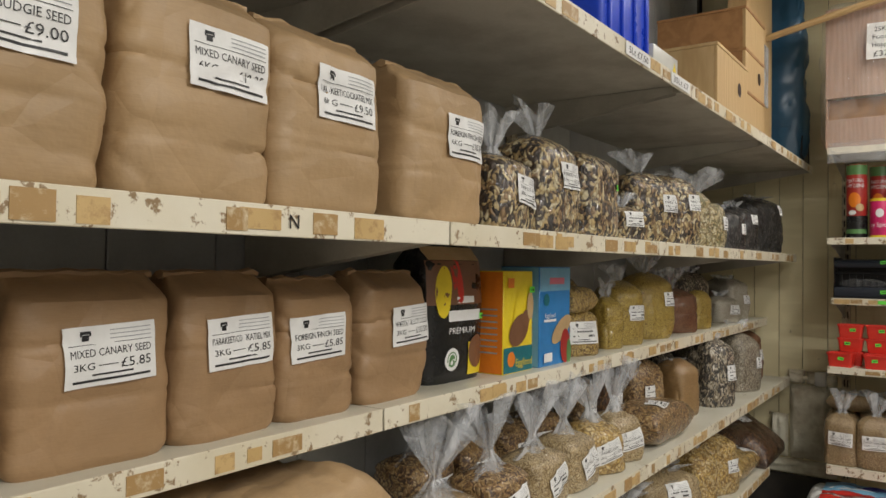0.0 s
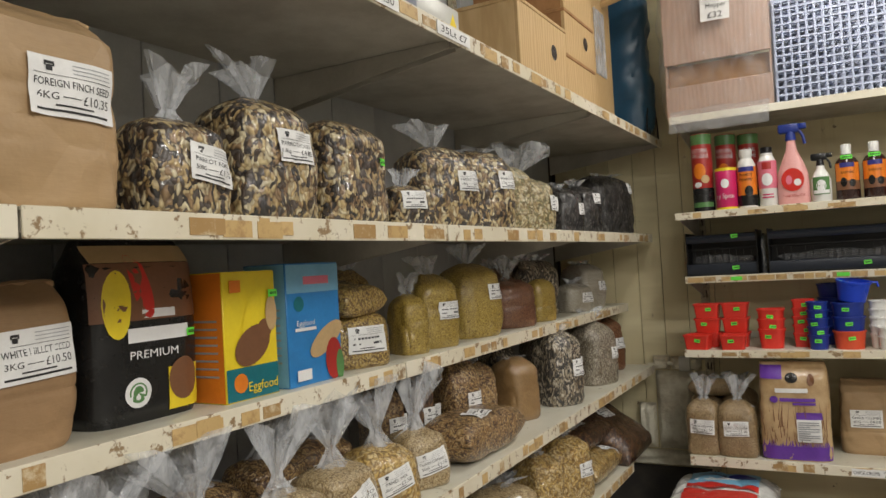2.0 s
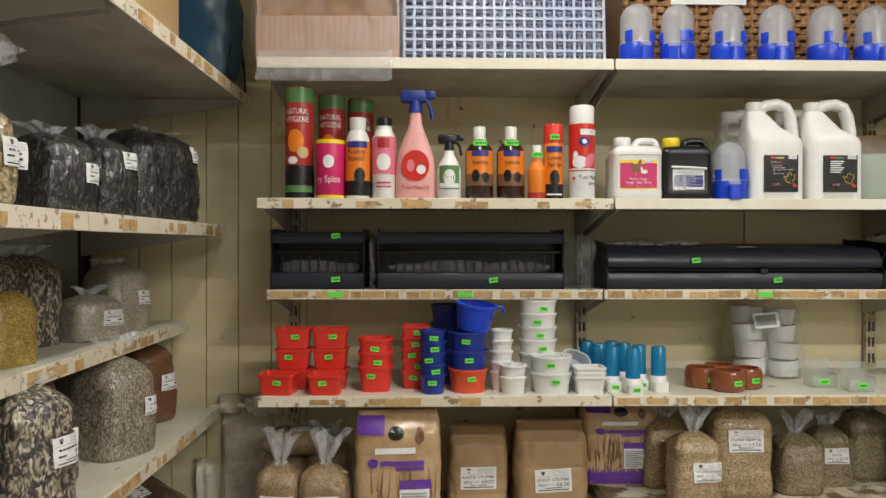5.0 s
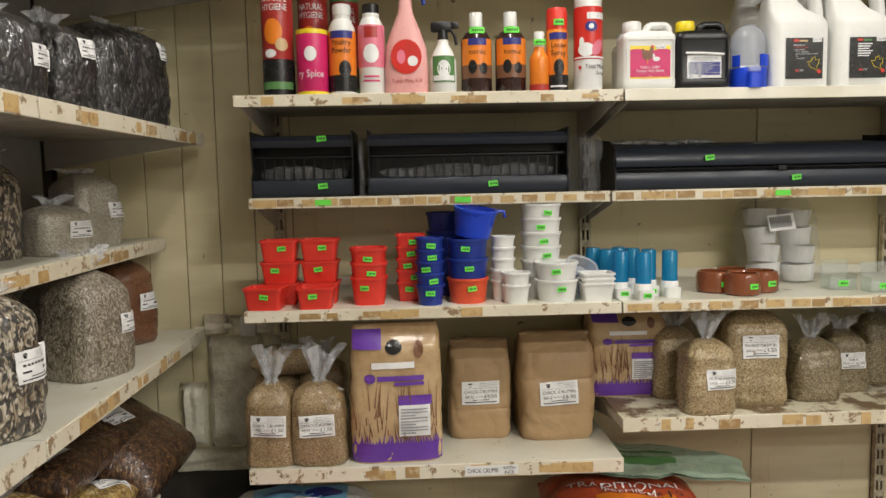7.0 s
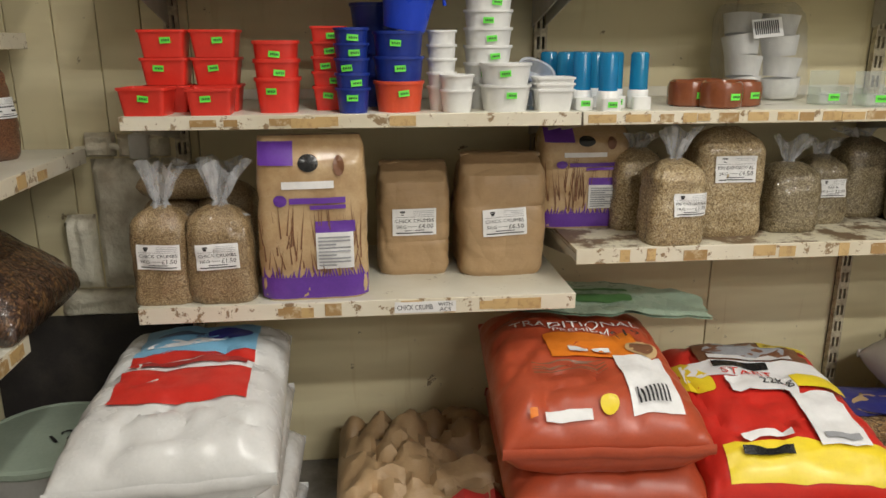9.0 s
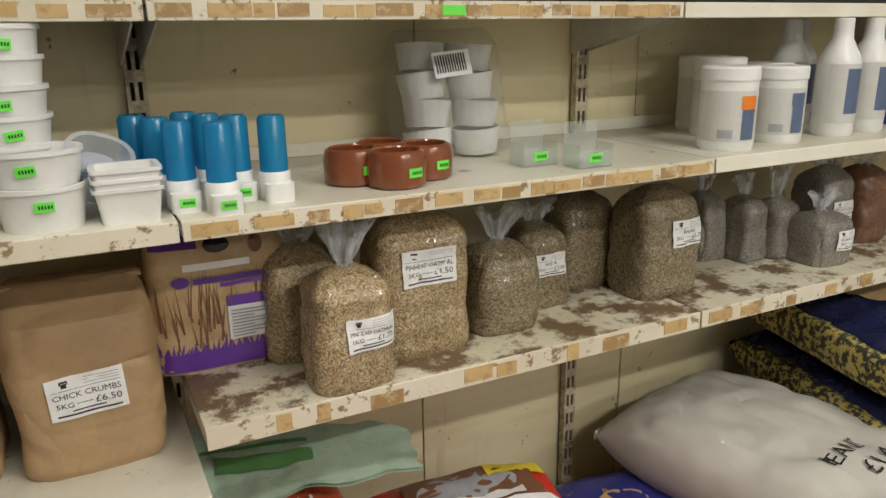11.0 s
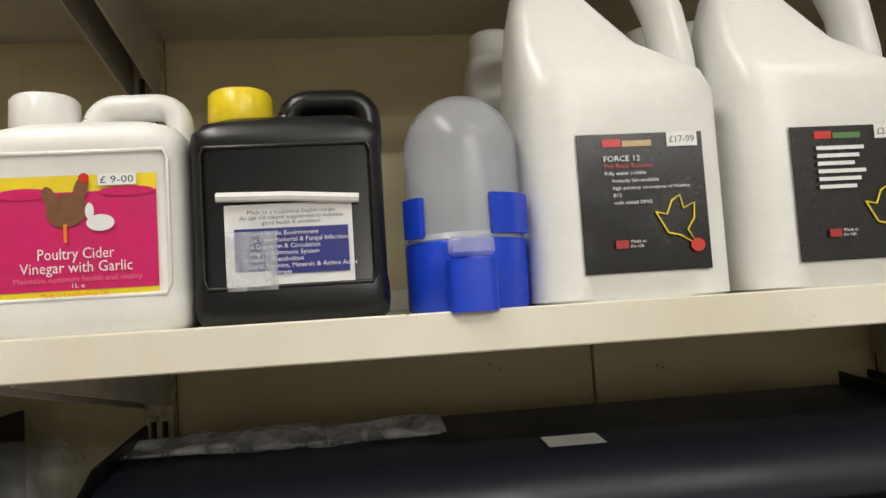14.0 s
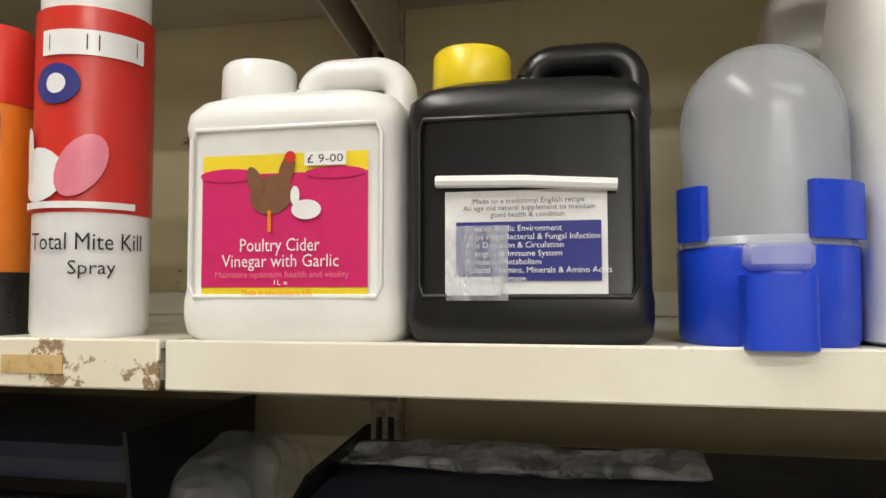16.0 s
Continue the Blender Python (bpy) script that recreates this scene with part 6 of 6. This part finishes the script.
part("lid", lathe([(0.06, 0), (0.06, 0.018), (0.055, 0.021)]), P_GREENC, t)

# ---- bottom shelf of the north wall ----
B1Y, B1Z, B1BZ, B1BY = 3.235, 0.637, 0.728, 3.257
for x, w, y in ((-0.408, 0.125, 0.05), (-0.29, 0.14, 0.045)):
    seed_bag(pose(x, B1Y + y + 0.02, B1Z), w, 0.11, 0.2, S_SAND, ("CHICK CRUMBS", "1KG", "£1.50"), SB % "sandy chick crumbs", lw=0.085, lz=0.52, knot=0.1, tilt=-0.03 if x < -0.3 else 0.03, group="chick crumb bags")
seed_bag(pose(-0.3, B1Y + 0.24, B1Z), 0.14, 0.12, 0.22, S_SAND, (), SB % "sandy chick crumbs", lw=0, knot=0.07, group="chick crumb bags")
seed_bag(pose(-0.42, B1Y + 0.22, B1Z), 0.13, 0.12, 0.2, S_SAND, (), SB % "sandy chick crumbs", lw=0, knot=0, group="chick crumb bags")
lying_bag(pose(-0.39, B1Y + 0.21, B1Z + 0.19), 0.17, 0.13, 0.07, S_SAND, "clear bag of chick crumbs lying on other bags", 0.07, 0.03, -0.02, 0.1)


def straw_bag(m, label, w=0.225, h=0.34, bunch=True):
    BAGS[0] += 1
    bag = Bag(w, 0.11, h, BAGS[0], "paper", 0.0035, 4.5)
    t = thing("printed_feed_bag", m, label, "feed bag", "purple and straw feed bags")
    part("body", bag.shape(30, 56), STRAW, t)
    fn = bag.front
    print_on("print", rect(-w * 0.49, 0.004, w * 0.49, h * 0.15, 16, 3), I_PURPLE, t, fn, 0.0015)
    rng = random.Random(BAGS[0])
    blades = []
    for i in range(34):
        x, k = -w * 0.47 + w * 0.94 * i / 34, rng.uniform(0.01, 0.03)
        blades.append(([(x, h * 0.145), (x + 0.005, h * 0.145), (x + rng.uniform(-0.006, 0.01), h * 0.145 + k)], [(0, 1, 2)]))
    print_on("print", blades, I_PURPLE, t, fn, 0.0019)
    grass = []
    for i in range(60):
        x, z, k = rng.uniform(-w * 0.47, w * 0.44), h * rng.uniform(0.15, 0.42), rng.uniform(0.04, 0.1)
        grass.append(([(x, z), (x + 0.003, z), (x + rng.uniform(-0.012, 0.014), z + k)], [(0, 1, 2)]))
    print_on("print", grass, I_BROWN, t, fn, 0.0017)
    raised = [(rect(w * 0.02, h * 0.43, w * 0.38, h * 0.5, 8, 4), I_PURPLE), (rect(w * 0.02, h * 0.2, w * 0.36, h * 0.43, 8, 8), PAPER), (rect(-w * 0.46, h * 0.84, -w * 0.15, h * 0.97, 5, 3), I_PURPLE), (disc(-w * 0.02, h * 0.85, w * 0.09, h * 0.05), I_BLACK), (disc(w * 0.25, h * 0.83, w * 0.05, h * 0.06), I_BROWN),
                    (rect(-w * 0.26, h * 0.7, w * 0.2, h * 0.745, 6, 2), PAPER),
                    (disc(-w * 0.28, h * 0.63, w * 0.06, h * 0.035), I_PURPLE), (rect(-w * 0.2, h * 0.61, w * 0.3, h * 0.645, 8, 1), I_PURPLE), (rect(-w * 0.02, h * 0.575, w * 0.3, h * 0.6, 6, 1), I_PURPLE)]
    for i, (shp, mt) in enumerate(raised):
        print_on("print", shp, mt, t, fn, 0.0032 + 0.0002 * i)
    print_on("print", [rect(w * 0.04, h * (0.22 + 0.022 * i), w * (0.33 if i % 3 else 0.2), h * (0.23 + 0.022 * i), 4, 1) for i in range(9)], GREY_INK, t, fn, 0.0062)
    return t


straw_bag(pose(-0.1, B1Y + 0.075, B1Z, 0, 0, 3), "straw and purple printed feed bag standing on the shelf")
paper_bag(pose(0.12, B1Y + 0.25, B1Z), 0.165, 0.16, 0.255, ("CHICK CRUMBS", "3KG", "£4.00"), KB + " on the bottom shelf", lw=0.1, lz=0.5, group="chick crumb paper bags")
paper_bag(pose(0.322, B1Y + 0.23, B1Z), 0.2, 0.18, 0.275, ("CHICK CRUMBS", "5KG", "£6.50"), KB + " on the bottom shelf", lw=0.1, lz=0.47, tilt=0.05, group="chick crumb paper bags")
straw_bag(pose(0.53, B1BY + 0.24, B1BZ), "straw and purple printed feed bag at the back of the shelf", 0.22, 0.245)
OM = SB % "pale pinhead oatmeal"
for x, y, w, d, h, mt, ln, lb, kw in (
    (0.715, 0.06, 0.14, 0.12, 0.185, S_OAT, ("PINHEAD OATMEAL", "1KG", "£1.75"), OM, dict(knot=0.08, lx=0.02, lw=0.08)),
    (0.68, 0.2, 0.14, 0.12, 0.19, S_OAT, (), OM, dict(knot=0.05, lw=0)),
    (0.86, 0.13, 0.18, 0.13, 0.245, S_OAT, ("PINHEAD OATMEAL", "3KG", "£4.50"), OM, dict(knot=0, lz=0.64, lw=0.095, box=4.5)),
    (1.03, 0.14, 0.14, 0.12, 0.16, S_BAJRA, (), SB % "grey millet", dict(knot=0.07, lw=0)),
    (1.155, 0.21, 0.12, 0.12, 0.165, S_BAJRA, ("BAJRA", "1KG", "£2.00"), SB % "grey millet", dict(knot=0.05, lz=0.55)),
    (1.3, 0.27, 0.16, 0.12, 0.2, S_BAJRA, (), SB % "grey millet", dict(knot=0.04, lw=0)),
    (1.405, 0.15, 0.165, 0.13, 0.22, S_BAJRA, ("BAJRA", "3KG", "£5.75"), SB % "grey millet", dict(knot=0, lx=0.03, lz=0.6, lw=0.085, box=4.5)),
    (1.66, 0.27, 0.09, 0.1, 0.16, S_GRIT, (), SB % "grey pigeon grit", dict(knot=0.05, lw=0)),
    (1.74, 0.22, 0.09, 0.1, 0.15, S_GRIT, (), SB % "grey pigeon grit", dict(knot=0.06, lw=0)),
    (1.82, 0.2, 0.1, 0.1, 0.14, S_GRIT, (), SB % "grey pigeon grit", dict(knot=0.08, lw=0)),
    (1.87, 0.12, 0.13, 0.12, 0.12, S_GRIT, ("PIGEON GRIT", "1.5KG", "£1.50"), SB % "grey pigeon grit", dict(knot=0.05, lw=0.07, lx=0.02)),
    (1.98, 0.2, 0.13, 0.12, 0.2, S_GRIT, ("PIGEON GRIT", "3KG", "£2.50"), SB % "grey pigeon grit", dict(knot=0.04, lw=0.07)),
    (2.12, 0.2, 0.13, 0.12, 0.19, S_RUST, (), SB % "red-brown grit", dict(knot=0.04, lw=0)),
):
    seed_bag(pose(x - 0.028, B1BY + y, B1BZ), w * 0.95, d, h, mt, ln, lb, group="bags on the bottom north shelf", **kw)

# ---- sacks on the floor ----
def sack(m, w, l, t_, mat, label, art=(), group="", edge=None, amp=0.011):
    BAGS[0] += 1
    sh, top = pillow(w, l, t_, BAGS[0], amp, 48)
    t = thing("feed_sack", m, label, "feed sack", group)
    part("body", sh, mat, t)
    for s in (-1, 1):
        hem = [(w * (-0.5 + j / 14), s * (l / 2 + 0.004) + 0.006 * noise.noise(Vector((j * 0.6, BAGS[0], s))), t_ / 2 + 0.01 * noise.noise(Vector((j * 0.4, s, BAGS[0])))) for j in range(15)]
        part("stitched_hem", sweep(hem, 0.012, 6, 0.3), mat, t)
    for i, (shp, mt) in enumerate(art):
        print_on("print", shp, mt, t, top, 0.004 + 0.0007 * i)
    return t, top


I_SACKW = ink("white_sack_plastic", (0.70, 0.70, 0.68), 0.25)
I_SACKR = ink("orange_red_sack_plastic", (0.45, 0.075, 0.03), 0.38)
for k in range(4):
    art = ()
    if k == 3:
        art = [(rect(-0.12, -0.14, 0.12, -0.02, 12, 8), I_RED), (rect(-0.12, -0.02, 0.12, 0.03, 12, 4), PAPER), (rect(-0.12, 0.03, 0.12, 0.07, 12, 3), I_RED), (rect(-0.12, 0.065, 0.12, 0.22, 12, 8), I_SKY), (disc(-0.02, 0.11, 0.08, 0.02, turn=0.2), I_WHITE), (disc(0.05, 0.15, 0.06, 0.03), I_NAVY), (disc(-0.04, 0.16, 0.05, 0.012, turn=0.3), I_STEEL), (rect(-0.09, -0.008, 0.11, 0.017, 12, 2), I_DKRED), (disc(-0.105, 0.005, 0.011), I_RED)]
    sack(pose(-0.35 + 0.01 * (k % 2), 3.14, 0.132 * k, 0, 0, -3 + 2 * k), 0.36, 0.6, 0.155, I_SACKW, "white glossy feed sack with red and blue print in a stack", art, "white feed sacks")
for k in range(3):
    art = ()
    if k == 2:
        art = [(rect(-0.08, 0.02, 0.12, 0.16, 10, 6), I_ORANGE), (rect(0.05, -0.17, 0.15, 0.03, 8, 10), PAPER), (words("TRADITIONAL", 0.0, 0.205, 0.032, 0.3), I_WHITE), (words("PREMIUM", 0.01, 0.172, 0.018, 0.13), I_WHITE), (disc(0.12, 0.06, 0.035), I_TAN), (disc(0.12, 0.06, 0.026), I_BROWN), (rect(-0.04, 0.035, 0.0, 0.065, 2, 2), I_WHITE), (rect(0.01, 0.035, 0.05, 0.065, 2, 2), I_WHITE),
               (rect(-0.12, -0.18, -0.03, -0.16, 8, 2), PAPER), (disc(0.005, -0.155, 0.018), I_YEL)] + [(rect(0.065 + 0.008 * q, -0.155, 0.069 + 0.008 * q, -0.115, 1, 4), INK) for q in range(8)] + [(rect(-0.15, -0.175, -0.135, -0.16, 2, 2), I_ORANGE), (words("£19", 0.1, 0.13, 0.035, 0.07), INK)] + [(rect(-0.13, -0.02 - 0.014 * q, 0.02, -0.016 - 0.014 * q, 8, 1), I_BROWN) for q in range(4)]
    art = [(([(x, (y - 0.1) * 0.9) for x, y in s[0]], s[1]), mt) for s, mt in art]
    sack(pose(0.478 + 0.02 * (k == 1), 3.255, 0.165 * k, 4 if k == 2 else 0, 0, -4), 0.41, 0.54, 0.19, I_SACKR, "orange-red glossy pigeon feed sack in a stack", art, "orange-red feed sacks")
for k in range(2):
    art = ()
    if k == 1:
        art = [(rect(-0.16, -0.28, 0.18, -0.2, 14, 6), I_YEL), (disc(-0.165, 0.09, 0.035, 0.1, turn=0.4), I_YEL), (rect(-0.17, 0.06, 0.17, 0.14, 14, 4), I_WHITE), (rect(-0.12, 0.14, 0.14, 0.27, 10, 6), I_BROWN), (disc(0.0, 0.2, 0.1, 0.045), GREY_INK), (rect(0.05, 0.22, 0.17, 0.27, 6, 3), I_YEL), (rect(-0.1, 0.145, 0.1, 0.168, 8, 1), PAPER), (rect(-0.1, 0.1, 0.03, 0.128, 8, 2), I_BLACK), (words("START", -0.03, 0.075, 0.026, 0.12), I_RED), (rect(-0.09, -0.02, 0.06, 0.05, 8, 4), PAPER), (rect(0.06, 0.0, 0.17, 0.06, 6, 3), I_YEL),
               (rect(0.03, -0.22, 0.13, -0.02, 6, 8), PAPER), (words("22Kg", 0.02, 0.025, 0.03, 0.07), INK), (rect(-0.12, -0.2, -0.02, -0.18, 6, 1), PAPER), (rect(-0.13, -0.245, -0.03, -0.225, 6, 1), I_BLACK), (rect(-0.01, -0.15, 0.02, -0.142, 2, 1), I_RED), (rect(0.001, -0.162, 0.009, -0.13, 1, 2), I_RED), (rect(0.045, -0.205, 0.115, -0.185, 4, 1), GREY_INK)]
    art = [(([(x, y * 0.9 - 0.015) for x, y in s[0]], s[1]), mt) for s, mt in art]
    sack(pose(0.905, 3.225, 0.2 * k, 5 if k else 0, 0, -8), 0.40, 0.55, 0.21, I_RED, "red, white and yellow feed sack in a stack", art, "red and yellow feed sacks")
sack(pose(0.14, 3.34, 0.0), 0.44, 0.6, 0.21, KRAFT, "brown crumpled paper feed sack lying on the floor", [(rect(-0.1, -0.25, 0.18, -0.2, 8, 2), I_YEL), (rect(0.02, -0.2, 0.2, -0.17, 8, 2), I_DKRED)], amp=0.035)
t, top = sack(pose(1.28, 3.22, 0.0, 0, 0, -12), 0.42, 0.68, 0.26, S_MIX, "clear bag of mixed grain with dark blue top", [(rect(-0.2, 0.08, 0.2, 0.33, 14, 8), I_NAVY), (disc(0.0, 0.14, 0.065), I_TAN), (disc(0.0, 0.14, 0.058), I_NAVY)])
c = print_on("price_card", rect(-0.06, -0.09, 0.07, -0.01), PAPER, t, top, 0.012, 0.1, label="handwritten price card")
print_on("print", [words("GERRY", 0.0, -0.03, 0.02, 0.08), words("£18.50", 0.01, -0.065, 0.022, 0.1)], INK, c, top, 0.013, 0.1)
for k in range(2):
    art = [(words("BEANS", -0.04, -0.08, 0.035, 0.14), INK), (words("£14", -0.02, -0.14, 0.035, 0.09), INK)] if k else ()
    sack(pose(1.66, 3.2, 0.02 + 0.19 * k, 0, 0, 12), 0.44, 0.78, 0.22, WOVEN, "off-white woven sack of beans in a stack", art, "woven bean sacks")
I_NAVYS = ink("navy_sack_plastic", (0.015, 0.02, 0.07), 0.25)
for k in range(4):
    t, top = sack(pose(2.1, 3.3, 0.15 * k, 0, 0, -14), 0.5, 0.62, 0.17, I_NAVYS, "dark navy sack with yellow stitched edge in a stack", [(disc(-0.05, 0.05, 0.08), I_TAN)] if k == 3 else (), "navy feed sacks")
    part("stitched_edge", moved(pillow(0.07, 0.6, 0.09, k, 0.006)[0], pose(-0.23, 0, 0.04)), surf("yellow_mesh_edge", (0.5, 0.42, 0.12), (0.04, 0.04, 0.03), 70, 0.6, lo=0.45, hi=0.52), t, "yellow and black stitched sack edge")
# folded carrier bag on the sacks
V, F = rect(-0.22, -0.12, 0.24, 0.1, 40, 18)
def crumple(x, y):
    return 0.02 + 0.012 * noise.noise(Vector((x * 9, y * 12, 3))) + 0.006 * noise.noise(Vector((x * 26, y * 26, 8))) - 0.10 * max(0, x - 0.1)
edge = lambda x, y: (x + 0.02 * noise.noise(Vector((y * 14, x, 1))), y * (1 - 0.5 * max(0, x) / 0.24) + 0.015 * noise.noise(Vector((x * 14, 2, 5))))
P2 = [edge(x, y) for x, y in V]
n = len(V)
shape = ([(x, y, crumple(x, y)) for x, y in P2] + [(x, y, crumple(x, y) - 0.006) for x, y in P2], F + [tuple(i + n for i in q[::-1]) for q in F])
t = thing("carrier_bag", pose(0.585, 3.43, 0.54, 4, 0, -16), "crumpled pale green plastic carrier bag on the sacks", "carrier bag")
part("body", shape, ink("pale_green_plastic", (0.42, 0.55, 0.42), 0.3), t)
fnb = lambda x, y, l: (*edge(x, y), crumple(*edge(x, y)) + l)
print_on("print", rect(-0.1, -0.04, 0.06, 0.0, 14, 4), I_GREEN, t, fnb, 0.003)
print_on("print", rect(-0.12, 0.02, 0.06, 0.03, 14, 1), I_GREEN, t, fnb, 0.003)
# open paper sack
rng = random.Random(4)
rings = []
for z, r in ((0, 0.15), (0.1, 0.165), (0.22, 0.16), (0.3, 0.15), (0.302, 0.145), (0.2, 0.155), (0.05, 0.15)):
    rings.append([((r + 0.018 * noise.noise(Vector((math.cos(i * 0.157) * 3, math.sin(i * 0.157) * 3, z * 6)))) * math.cos(i * 0.157), (r * 0.85 + 0.018 * noise.noise(Vector((math.cos(i * 0.157) * 5, math.sin(i * 0.157) * 5, z * 9)))) * math.sin(i * 0.157), z + (0.02 * math.sin(i * 0.9) if z > 0.25 else 0)) for i in range(40)])
t = thing("open_paper_sack", pose(1.06, 2.82, 0), "crumpled open brown paper sack on the floor", "paper sack")
part("body", skin(rings), KRAFT, t)
t = thing("bucket", pose(-0.72, 3.36, 0), "grey plastic bucket with a marked lid on the floor", "bucket")
part("body", lathe([(0.13, 0), (0.155, 0.28)]), P_GREYW, t)
part("lid", moved(lathe([(0.16, 0), (0.165, 0.006), (0.165, 0.018), (0.155, 0.022), (0.15, 0.018)]), pose(0, 0, 0.28)), P_SAGE, t)
print_on("print", words("128", 0.04, -0.03, 0.04, 0.09), INK, t, top_of(0.298), 0.003, 0.7)

# ---- the corner: stone, pipe and boards ----
def stone(x0, z0, x1, z1, y, seed):
    V, F = rect(0, 0, 1, 1, 14, 14)
    P3 = [(x0 + (x1 - x0) * u, y - 0.035 * (min(1, 8 * min(u, 1 - u, w, 1 - w)) ** 0.5) - 0.008 * noise.noise(Vector((u * 4, w * 4, seed))), z0 + (z1 - z0) * w) for u, w in V]
    return P3, F


part("charred_board", rbox(WALL_X + 0.1, WALL_Y - 0.006, 0.0, -0.44, WALL_Y - 0.001, 0.47, 0.001, 1), NEAR_BLACK, north, "near-black board low in the corner")
for i, (x0, z0, x1, z1) in enumerate(((-0.665, 0.545, -0.5, 0.88), (-0.67, 0.885, -0.6, 0.945), (-0.595, 0.885, -0.47, 0.94), (-0.78, 0.475, -0.47, 0.54), (-0.495, 0.545, -0.42, 0.88), (-0.74, 0.545, -0.67, 0.74))):
    part("stone_block", stone(x0, z0, x1, z1, WALL_Y - 0.002, i), STONE, north)
t = thing("switch_box", pose(-0.53, WALL_Y - 0.055, 0.885), "small cream electrical box on the wall", "electrical box")
part("body", rbox(-0.025, 0, 0, 0.02, 0.05, 0.06, 0.004), P_GREYW, t)
part("pipe", sweep([(-0.02, 0.03, 0.02), (-0.08, 0.03, 0.03), (-0.16, 0.03, 0.02)], 0.008, 8), STONE, t)

# ---- wall boards ----
xs = [WALL_X, -0.92, -0.82, -0.712, -0.612, -0.51, -0.40]
xs += [0.45, 0.98, 1.55, 2.1, 2.7, EAST]
for a, b in zip(xs[:-1], xs[1:]):
    part("wall_board", rbox(a + 0.0012, WALL_Y, 0.0, b - 0.0012, WALL_Y + 0.011, CEIL, 0.0015, 1), WALLP, north)
for i in range(int((WALL_Y - SOUTH) / 0.2)):
    y0 = SOUTH + 0.2 * i
    part("wall_board", rbox(WALL_X - 0.011, y0 + 0.0012, 0.0, WALL_X, y0 + 0.1988, CEIL, 0.0015, 1), WALLW, west)
